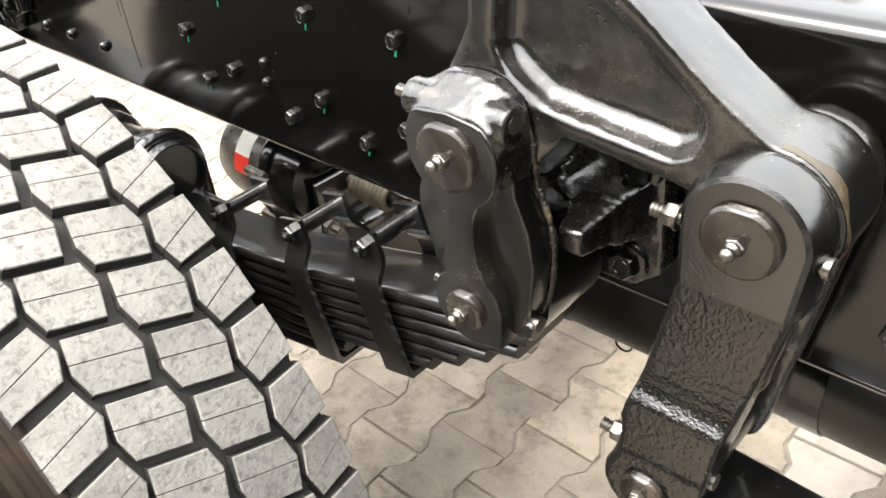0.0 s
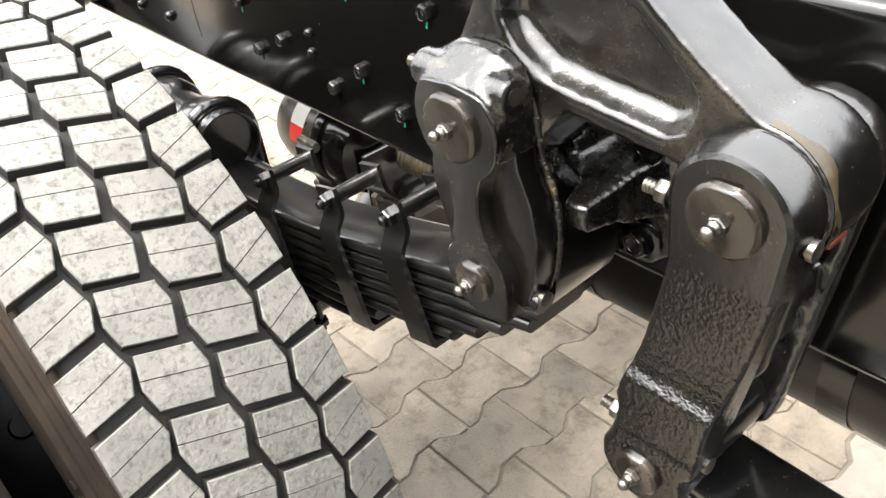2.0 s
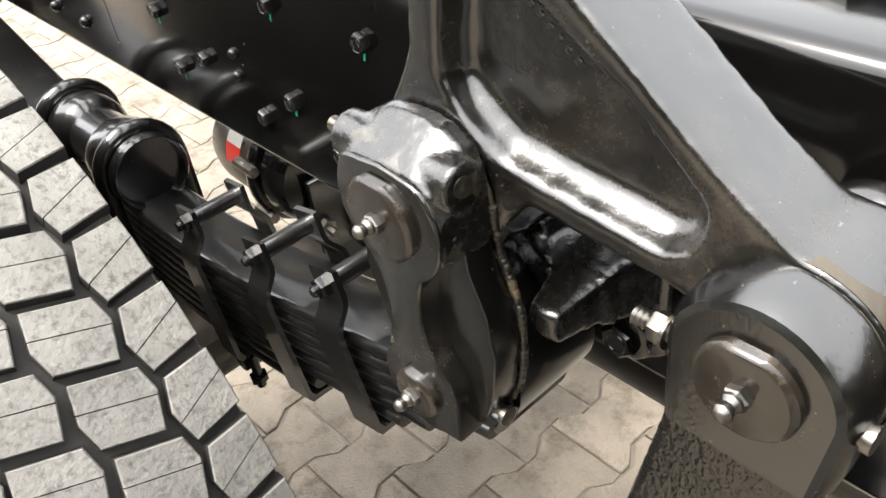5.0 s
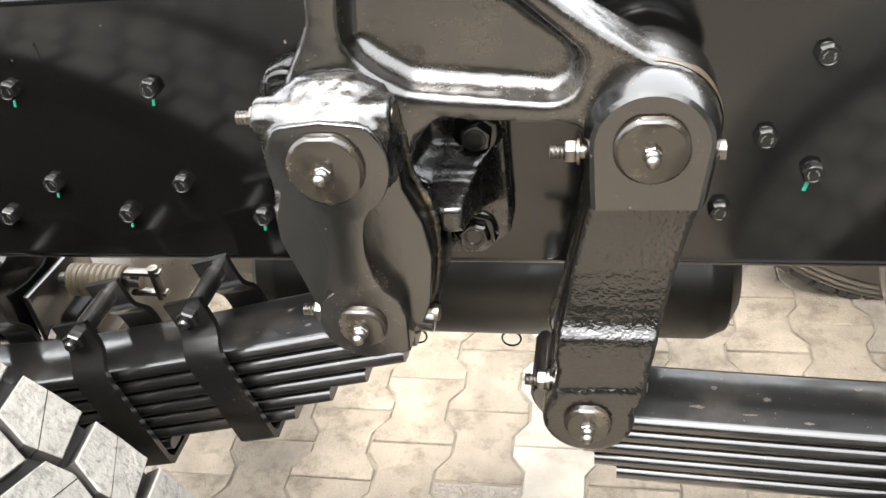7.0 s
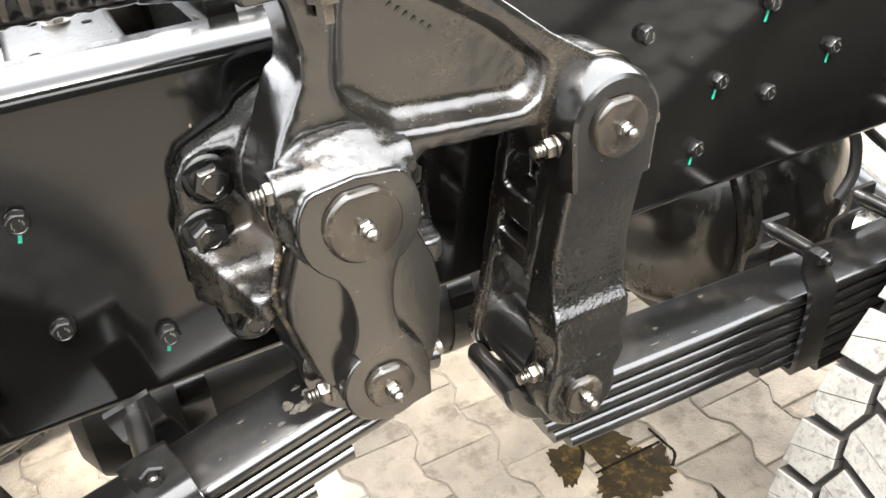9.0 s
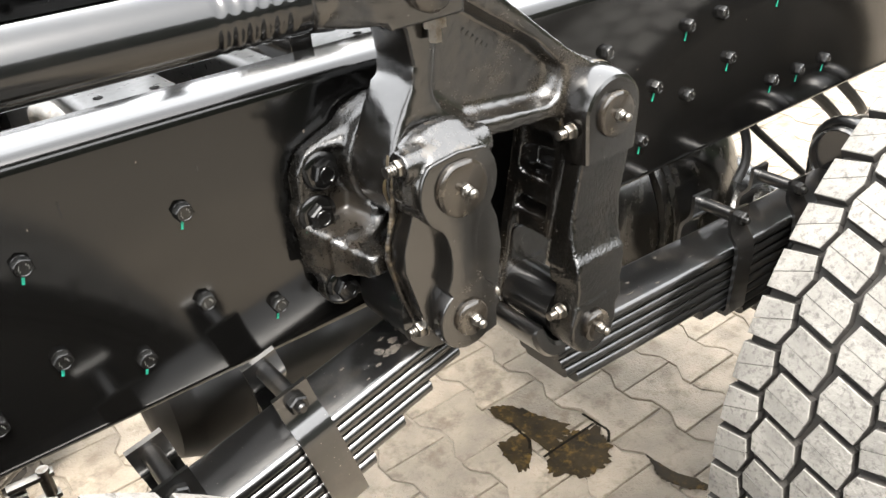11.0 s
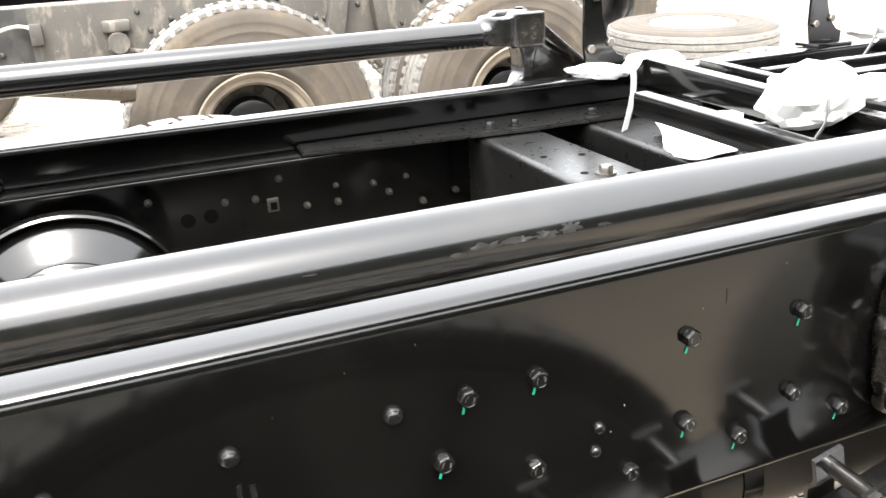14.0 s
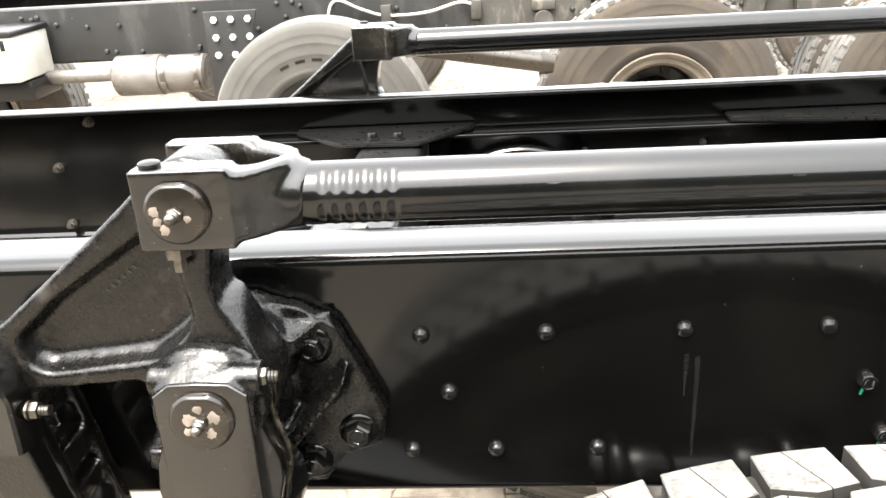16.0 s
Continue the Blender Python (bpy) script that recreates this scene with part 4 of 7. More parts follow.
# ---- tie rods over the rails ----
def tie_rod():
    z = 0.0
    root = thing("tie_rod", (0, 0, 1.329), "long glossy black tubular tie rod with forked ends", "tie rod", "tie rods")
    ya = -0.075
    x0, x1 = XB + 0.092, -0.1
    bm = bmesh.new()
    pipe(bm, [(x0 + 0.131, ya, -0.006), (x1 - 0.123, ya, -0.006)], 0.0268, 40, True)
    part("tube", bm, TUBE, root)
    for end, s in ((XB - 0.004 + 0.008, 1), (-0.004, -1)):
        # crimped collar
        bm = bmesh.new()
        a = end + s * 0.088
        nx, na = 80, 72
        rows = []
        for i in range(nx + 1):
            u = 0.131 * i / nx
            row = []
            for j in range(na):
                g = 2 * math.pi * j / na
                r = 0.0268 - 0.0006 * max(0.0, 1 - u / 0.006)
                # pressed dents: seven along, in rows round the tube
                across = ((g - 0.14) / (math.pi / 3)) % 1.0 - 0.5
                along = (u - 0.022) / 0.0115
                if -0.5 < along < 5.5 and not 1.19 < g < 3.28:
                    r -= 0.001 * math.exp(-(abs(across) / 0.36) ** 6) * math.exp(-((along - round(along)) / 0.30) ** 4)
                row.append(bm.verts.new((a + s * u, ya - r * math.cos(g), -0.006 + r * math.sin(g))))
            rows.append(row)
        for p, q in zip(rows, rows[1:]):
            for j in range(na):
                bm.faces.new((p[j], p[(j + 1) % na], q[(j + 1) % na], q[j]))
        bm.faces.new(rows[0])
        bmesh.ops.recalc_face_normals(bm, faces=bm.faces[:])
        part("crimped_collar", bm, TUBE, root)
        bm = bmesh.new()
        for y0, y1 in ((-0.129, -0.1), (-0.046, -0.026)):
            prism(bm, [(end - s * 0.036, 0.034), (end + s * 0.03, 0.034), (end + s * 0.042, 0.034), (end + s * 0.042, -0.034), (end + s * 0.03, -0.034), (end - s * 0.036, -0.034)][::s], y0, y1)
        # the fork's throat
        for k in range(7):
            t0, t1 = k / 7, (k + 1) / 7
            w0, w1 = 0.0535 * math.cos(t0 * 1.2), 0.0535 * math.cos(t1 * 1.2)
            for sy in (-1, 1):
                q = [bm.verts.new((end + s * (0.035 + 0.05 * t), ya + sy * w, zz)) for t, w in ((t0, w0), (t1, w1), (t1, max(w1 - 0.028, 0.0)), (t0, w0 - 0.028)) for zz in (-0.029, 0.028 + 0.003 * abs(t - 0.5))]
                for f in ((0, 2, 3, 1), (2, 4, 5, 3), (4, 6, 7, 5), (6, 0, 1, 7), (0, 6, 4, 2), (1, 3, 5, 7)):
                    bm.faces.new([q[i] for i in f])
        bmesh.ops.recalc_face_normals(bm, faces=bm.faces[:])
        cyl(bm, (end + s * 0.07, ya, -0.003), (end + s * 0.094, ya, -0.006), 0.034, 0.028, 32)
        fork = part("fork", bm, CAST, root)
        fused(fork, 0.003, 4, 0.0004)
        pin_cap(root, end, -0.1285, 0.0, 0.026)
        bm = bmesh.new()
        lathe(bm, [(0, 0), (0.009, 0), (0.009, 0.003), (0.0075, 0.0042), (0, 0.0048)], Matrix.Translation((end - s * 0.022, -0.115, 0.034)), 18)
        part("lock_bolt_head", bm, BOLT, root)
        bm = bmesh.new()
        lathe(bm, [(0, 0), (0.011, 0), (0.011, 0.009), (0.006, 0.009), (0.006, 0.022), (0, 0.022)], Matrix.Translation((end - s * 0.012, -0.115, -0.034)) @ pose(0, 0, 0, 180, 0, 0), 6)
        part("lock_nut", bm, ZINC, root)
    return root


TIE = tie_rod()
copy_thing(TIE, Matrix.Translation((0, 2 * MIDY, 0)) @ MIRY @ Matrix.Translation(TIE.location))


for k, (dx, dz, r) in enumerate(((-0.017, 0.003, 0.0045), (-0.0155, -0.006, 0.004), (-0.0105, -0.0135, 0.0045), (0.0095, -0.004, 0.003))):
    dab(TIE, XB + 0.004 + dx, -0.1359, dz, r, 4.1 + 1.7 * k)


# scuffed paint on the near tie rod, dried runs on the near rail
def scuff(parent, x, turn, rx, rt, seed):
    """A worn patch that hugs the tube: turn is its angle round the axis, from straight up towards the front."""
    bm = bmesh.new()
    ring = []
    for k in range(44):
        g = 2 * math.pi * k / 44
        q = 1 + 0.6 * noise.noise(Vector((math.cos(g) * 2 + seed, math.sin(g) * 2, 0))) + 0.35 * noise.noise(Vector((math.cos(g) * 7, math.sin(g) * 7, seed)))
        ring.append((x + rx * q * math.cos(g), radians(turn + rt * q * math.sin(g))))
    R = 0.02705
    mid = bm.verts.new((x, -0.075 - R * math.sin(radians(turn)), -0.006 + R * math.cos(radians(turn))))
    vs = [bm.verts.new((px, -0.075 - R * math.sin(t), -0.006 + R * math.cos(t))) for px, t in ring]
    for k in range(len(vs)):
        bm.faces.new((mid, vs[k], vs[(k + 1) % len(vs)]))
    part("scuff", bm, SCUFF, parent, "scuffed grey paint", smooth=60)


for k, (x, turn, rx, rt) in enumerate([(-0.60, 80, 0.012, 6), (-0.578, 78, 0.013, 5), (-0.555, 79, 0.010, 7), (-0.535, 76, 0.008, 8), (-0.508, 80, 0.005, 3), (-0.62, 84, 0.008, 3), (-0.78, 86, 0.007, 1.5), (-0.72, 72, 0.005, 1.2), (-0.91, 70, 0.005, 1.2)]):
    scuff(TIE, x, turn, rx, rt, k * 3.1)


def run_mark(x, z0, z1, w, seed):
    bm = bmesh.new()
    rows = []
    for k in range(13):
        t = k / 12
        z = z0 + (z1 - z0) * t
        ww = w * (1 - 0.6 * t) * (1 + 0.4 * noise.noise(Vector((seed, z * 60, 0))))
        cx = x + 0.002 * noise.noise(Vector((z * 18, seed, 0)))
        rows.append([bm.verts.new((cx + s * ww, -0.0004, z - ZB)) for s in (-1, 1)])
    for p, q in zip(rows, rows[1:]):
        bm.faces.new((p[0], q[0], q[1], p[1]))
    bmesh.ops.recalc_face_normals(bm, faces=bm.faces[:])
    part("dried_run", bm, RUNMARK, rail_near, "dried dirty water run", smooth=0)


def nick(x, z, r, seed):
    bm = bmesh.new()
    vs = []
    for k in range(9):
        g = 2 * math.pi * k / 9
        q = r * (1 + 0.6 * noise.noise(Vector((math.cos(g) * 2 + seed, math.sin(g) * 2, seed))))
        vs.append(bm.verts.new((x + 0.7 * q * math.cos(g), -0.0005, z - ZB + 1.3 * q * math.sin(g))))
    bm.faces.new(vs)
    bmesh.ops.recalc_face_normals(bm, faces=bm.faces[:])
    part("paint_nick", bm, PRIMER, rail_near, "pale nick in the paint", smooth=0)


NICKS = [(-0.071, 1.182, 0.0016), (-0.231, 1.203, 0.0007), (-0.411, 1.09, 0.0009), (-0.425, 1.064, 0.0008), (-0.328, 1.175, 0.0007), (-0.741, 1.171, 0.0007), (-0.916, 1.106, 0.0006), (-0.68, 1.196, 0.0006), (-0.619, 1.207, 0.0007), (0.639, 1.134, 0.0009), (0.41, 1.12, 0.0007)]
for k, (x, z, r) in enumerate(NICKS):
    nick(x, z, r, 1.7 * k)
run_mark(-0.774, 1.118, 1.07, 0.0022, 1.0)
run_mark(-0.7635, 1.114, 0.995, 0.0026, 2.0)
run_mark(-0.30, 1.19, 1.175, 0.0012, 3.0)
run_mark(-0.18, 1.183, 1.176, 0.0012, 4.0)


# ---- leaf springs ----
def leaf_spring(xa, xb, ze, sag, eye, halves, clips, label, seat, hook=0, chips=(), ease=0.0, studs=()):
    """Pins at xa and xb at height ze, over the main leaf by eye; the middle hangs by sag. clips: x of the spring clips."""
    xc, zc = (xa + xb) / 2, ze - eye - sag
    half = abs(xb - xa) / 2
    root = thing("leaf_spring", (xc, -0.07, zc), label, "leaf spring", "leaf springs")
    y0, y1, th = -0.038, 0.038, 0.0155

    def top(x, k):
        # the leaf straightens out towards its eyes
        u = x / half
        return sag * ((1 - ease) * u * u + ease * (1 - math.cos(math.pi * min(1, abs(u)))) / 2) - k * (th + 0.0012)

    for k, h in enumerate(halves):
        bm = bmesh.new()
        n = 30
        e = 0.0074
        ring0 = None
        for i in range(n + 1):
            x = -h + 2 * h * i / n
            z = top(x, k)
            sec = [(cy + e * math.cos(radians(g)), cz + e * math.sin(radians(g))) for cy, cz, g0 in ((y1 - e, z - e, 90), (y1 - e, z - th + e, 0), (y0 + e, z - th + e, -90), (y0 + e, z - e, -180)) for g in (g0, g0 - 30, g0 - 60, g0 - 90)]
            ns = len(sec)
            ring = [bm.verts.new((x, y, zz)) for y, zz in sec]
            if ring0:
                for j in range(ns):
                    bm.faces.new((ring0[j], ring0[(j + 1) % ns], ring[(j + 1) % ns], ring[j]))
            else:
                bm.faces.new(ring[::-1])
            ring0 = ring
        bm.faces.new(ring0)
        bmesh.ops.recalc_face_normals(bm, faces=bm.faces[:])
        if k == 0:
            for sx in (-1, 1):
                cyl(bm, (sx * half, y0, top(half, 0) + eye), (sx * half, y1, top(half, 0) + eye), 0.033 if hook else eye + 0.0165, None, 32)
        if k == 1 and hook:
            # the second leaf curls up round the eye and ends in a rounded lip
            prev = None
            for i, (deg, q) in enumerate([(d, 1.0) for d in range(270, 200, -7)] + [(198, 0.92), (194, 0.75), (191.5, 0.4)]):
                a = math.radians(deg)
                c = Vector((-half + 0.033 * math.cos(a), 0, top(half, 0) + eye + (eye + 0.003) * math.sin(a)))
                o = Vector((math.cos(a), 0, math.sin(a))) * (th + 0.006)
                c, e = c + o * 0.5, o * 0.5 * q
                ring = [bm.verts.new(c + Vector((0, dy, 0)) + oo) for dy, oo in ((y0, e * 0.6), (y0 + 0.004, e), (y1 - 0.004, e), (y1, e * 0.6), (y1, -e * 0.6), (y1 - 0.004, -e), (y0 + 0.004, -e), (y0, -e * 0.6))]
                if prev:
                    for jj in range(8):
                        bm.faces.new((prev[jj], prev[(jj + 1) % 8], ring[(jj + 1) % 8], ring[jj]))
                else:
                    bm.faces.new(ring[::-1])
                prev = ring
            bm.faces.new(prev)
            bmesh.ops.recalc_face_normals(bm, faces=bm.faces[:])
        part("leaf", bm, SPRING, root, smooth=40)
    for cx in clips:
        x = cx - xc
        z = top(x, 0)
        tilt = math.atan2(top(x + 0.01, 0) - top(x - 0.01, 0), 0.02)
        count = sum(1 for h in halves if h > abs(x) + 0.02)
        d = count * (th + 0.0012) + 0.004
        m = Matrix.Translation((x, 0, z)) @ Matrix.Rotation(-tilt, 4, 'Y')
        bm = bmesh.new()
        w = 0.019
        t = 0.0055
        bend = [(0.004, 0.062), (0.004, 0.036), (0.0025, 0.029), (-0.002, 0.0225), (-0.0075, 0.0165), (-0.0115, 0.010), (-0.013, 0.002), (-0.0135, -0.006), (-0.012, -d + 0.006), (-0.008, -d)]
        path = [(y0 + q, zz) for q, zz in bend] + [(y1 - q, zz) for q, zz in bend[::-1]]
        ins = [(y0 + q + t, zz + (t if k > 7 else -0.001)) for k, (q, zz) in enumerate(bend)]
        ins = ins + [(y1 - (y - y0), zz) for y, zz in ins[::-1]]
        cols = [[[bm.verts.new((sx * w, y, zz)) for y, zz in row] for row in (path, ins)] for sx in (-1, 1)]
        n = len(path)
        for k in range(n - 1):
            for (r1, r2) in ((cols[0][0], cols[1][0]), (cols[0][1], cols[1][1]), (cols[0][0], cols[0][1]), (cols[1][0], cols[1][1])):
                bm.faces.new((r1[k], r1[k + 1], r2[k + 1], r2[k]))
        for k in (0, n - 1):
            bm.faces.new((cols[0][0][k], cols[1][0][k], cols[1][1][k], cols[0][1][k]))
        bmesh.ops.recalc_face_normals(bm, faces=bm.faces[:])
        bmesh.ops.transform(bm, matrix=m, verts=bm.verts[:])
        clip = part("spring_clip", bm, SPRING, root, "black steel spring clip", smooth=45)
        bm = bmesh.new()
        cyl(bm, (0, y0 + 0.006, 0.046), (0, y1 - 0.006, 0.046), 0.0095, None, 18)
        bmesh.ops.transform(bm, matrix=m, verts=bm.verts[:])
        part("spacer_tube", bm, SPRING, clip)
        bm = bmesh.new()
        hexhead(bm, (0, y0 + 0.004, 0.046), 0.0105, 0.009, 0.4)
        lathe(bm, [(0.0056, 0), (0.0056, 0.004), (0.004, 0.006), (0, 0.006)], Matrix.Translation((0, y0 - 0.005, 0.046)) @ YAXIS, 14)
        bmesh.ops.transform(bm, matrix=m, verts=bm.verts[:])
        part("nut", bm, BOLT, clip)
    # a centring stud under the leaves
    for cx, depth in studs:
        x = cx - xc
        z = top(x, 0)
        bm = bmesh.new()
        cyl(bm, (x, y0 - 0.004, z - depth), (x, y1 + 0.004, z - depth), 0.0135, None, 20, 0.002)
        stud = part("clip_bar", bm, SPRING, root, "black round bar under the leaves")
        bm = bmesh.new()
        cyl(bm, (x + 0.022, y0 + 0.004, z - depth - 0.03), (x + 0.022, y0 + 0.004, z - depth + 0.022), 0.006, None, 14)
        hexhead(bm, (x + 0.022, y0 + 0.004, z - depth - 0.012), 0.0115, 0.010, 0.3, pose(0, 0, 0, 180, 0, 0))
        part("nut", bm, BOLT, stud)
    for cx, cy, rx, ry in chips:
        bm = bmesh.new()
        ring = []
        for k in range(40):
            g = 2 * math.pi * k / 40
            q = 1 + 0.55 * noise.noise(Vector((math.cos(g) * 1.6 + cx * 30, math.sin(g) * 1.6, cy * 50))) + 0.2 * noise.noise(Vector((math.cos(g) * 6, math.sin(g) * 6 + cx * 20, 0)))
            px, py = cx - xc + rx * q * math.cos(g), min(max(cy + 0.07 + ry * q * math.sin(g), y0 + 0.006), y1 - 0.006)
            ring.append(bm.verts.new((px, py, top(px, 0) + 0.0006)))
        bm.faces.new(ring)
        bmesh.ops.recalc_face_normals(bm, faces=bm.faces[:])
        bmesh.ops.triangulate(bm, faces=bm.faces[:])
        part("bare_patch", bm, CHIP, root, "patch of chipped paint", smooth=0)
    # U-bolts in a ridged saddle over the axle
    sx0 = seat - xc
    zs = top(sx0, 0) + 0.031
    bm = bmesh.new()
    prof = [(0, -0.113), (0.043, -0.113), (0.045, -0.124), (0.048, -0.126), (0.051, -0.122), (0.051, -0.112), (0.047, -0.107), (0.043, -0.1), (0.043, -0.09), (0.049, -0.082), (0.051, -0.076), (0.051, -0.045), (0.048, -0.038), (0.041, -0.03)]
    prof = prof + [(r, -z) for r, z in prof[::-1]]
    lathe(bm, prof, Matrix.Translation((sx0, 0, zs)) @ pose(0, 0, 0, 0, 90, 0), 40)
    part("saddle", bm, SPRING, root, "black ridged axle saddle")
    for d in (-0.095, 0.095):
        x = sx0 + d
        bm = bmesh.new()
        pts = [(x, y0 - 0.014, -0.30), (x, y0 - 0.014, zs)] + [(x, -0.052 * math.cos(a), zs + 0.052 * math.sin(a)) for a in [math.pi * k / 12 for k in range(1, 12)]] + [(x, y1 + 0.014, zs), (x, y1 + 0.014, -0.30)]
        pipe(bm, pts, 0.011, 12)
        ub = part("u_bolt", bm, SPRING, root)
        for yy in (y0 - 0.014, y1 + 0.014):
            bm = bmesh.new()
            hexhead(bm, (x, yy, -0.25), 0.019, 0.022, 0.2, Matrix.Identity(4))
            part("nut", bm, BOLT, ub)
    return root


leaf_spring(XB - 0.003, 0.003, 1.007, 0.115, 0.037, [0.612, 0.635, 0.622, 0.583, 0.545, 0.505, 0.36, 0.32], [-0.163, -0.288, -0.443], "black steel leaf spring with clips, chipped at its eyes", AXLE_L - 0.065, studs=[(-0.425, 0.155)], ease=0.35, chips=[(-0.052, -0.083, 0.011, 0.006), (-0.043, -0.072, 0.006, 0.0045), (-0.062, -0.074, 0.004, 0.006), (-0.035, -0.088, 0.007, 0.002), (-0.03, -0.062, 0.003, 0.002), (-0.072, -0.088, 0.003, 0.002), (-0.05, -0.060, 0.004, 0.0015), (-0.10, -0.06, 0.003, 0.0012), (-0.125, -0.085, 0.0015, 0.001), (-0.09, -0.095, 0.002, 0.001)])
leaf_spring(0.176, 1.734, 0.915, 0.022, 0.045, [0.782, 0.79, 0.785, 0.775, 0.755, 0.50, 0.44, 0.4], [0.519, 0.66], "black steel leaf spring with clips on dusty leaves", AXLE_R, hook=1, studs=[(0.64, 0.16)], chips=[(0.27, -0.085, 0.006, 0.0018), (0.285, -0.06, 0.003, 0.002), (0.31, -0.09, 0.008, 0.0012), (0.33, -0.07, 0.003, 0.0025), (0.36, -0.095, 0.004, 0.0015), (0.41, -0.05, 0.003, 0.002), (0.45, -0.08, 0.006, 0.001)])
leaf_spring(-2.944, XB - 0.176, 0.915, 0.022, 0.045, [0.782, 0.79, 0.785, 0.765, 0.72, 0.60, 0.5, 0.4], [], "black steel leaf spring beyond the second crank", -2.3)


# ---- wheels ----
def tyre_ring(prof, seg=96):
    bm = bmesh.new()
    lathe(bm, prof, YAXIS, seg)
    return bm


# tread blocks: outline across (towards the rail) and round the tyre, centre, and where the sipe cuts the outline
HEX = [(-0.0235, -0.0345), (0.0268, -0.0192), (0.0305, 0.0033), (0.0195, 0.0345), (-0.0268, 0.0196), (-0.031, -0.0035)]
BLOCKS = [
    ([(-0.0238, -0.0112), (0.027, -0.0214), (0.0345, 0.0095), (0.0253, 0.032), (-0.0238, 0.0415)], (-0.1002, -0.0368), (1, 0.75), (4, 0.45)),
    (HEX, (-0.0334, 0.0), (2, 0.12), (5, 0.27)),
    (HEX, (0.0334, 0.0368), (2, 0.12), (5, 0.27)),
    ([(-0.025, -0.0365), (0.0155, -0.0395), (0.0155, 0.0127), (-0.0285, 0.0195), (-0.0345, -0.0095)], (0.1002, 0.0736), (1, 0.4), (3, 0.65)),
]
PITCHES, CROWN, WIDTH = 53, 0.006, 0.24


GROW = 0.0016


def tread_block(j, R):
    """One rubber block at the top of the tyre, in two halves with a sipe between; coordinates round the wheel's axis."""
    outline, (cy, ca), (i1, t1), (i2, t2) = BLOCKS[j]
    p = [Vector(q) for q in outline]
    n = len(p)
    lo = p[i1].lerp(p[(i1 + 1) % n], t1)
    hi = p[i2].lerp(p[(i2 + 1) % n], t2)
    one = [lo] + [p[k % n] for k in range(i1 + 1, i2 + 1)] + [hi]
    two = [hi] + [p[k % n] for k in range(i2 + 1, i1 + n + 1)] + [lo]
    side = (hi - lo).normalized()
    off = Vector((-side.y, side.x)) * 0.0005
    bm = bmesh.new()

    def place(q, drop):
        s = cy + q.x
        r = R - CROWN * (s / (WIDTH / 2)) ** 2 - drop
        a = (q.y + ca) / R
        return Vector((r * math.sin(a), s, r * math.cos(a)))

    mid = sum(p, Vector((0, 0))) / n
    for poly in (one, two):
        c = sum(poly, Vector((0, 0))) / len(poly)
        poly = [q + off * (1 if (c - lo).dot(off) > 0 else -1) if q in (lo, hi) else q for q in poly]
        rings = []
        for drop, k in ((0.0, GROW - 0.0014), (0.0014, GROW), (0.018, GROW + 0.0012)):
            ring = []
            for q in poly:
                ends = (q - lo).length < 0.002 or (q - hi).length < 0.002
                away = side * (1 if (q - lo).length > (q - hi).length else -1) if ends else (q - mid).normalized()
                ring.append(bm.verts.new(place(q + away * k, drop)))
            rings.append(ring)
        bm.faces.new(rings[0])
        for a, b in zip(rings, rings[1:]):
            for i in range(len(poly)):
                i2b = (i + 1) % len(poly)
                f = bm.faces.new((a[i], a[i2b], b[i2b], b[i]))
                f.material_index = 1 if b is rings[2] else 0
    bmesh.ops.recalc_face_normals(bm, faces=bm.faces[:])
    return bm


def rim_mesh():
    bm = bmesh.new()
    lathe(bm, [(0.262, -0.11), (0.275, -0.112), (0.275, -0.1), (0.25, -0.095), (0.24, -0.02), (0.2, 0.02), (0.13, 0.03), (0.12, -0.01), (0.0, -0.012)], YAXIS, 48)
    lathe(bm, [(0.24, -0.02), (0.25, 0.1), (0.275, 0.108), (0.262, 0.11)], YAXIS, 48)
    return bm


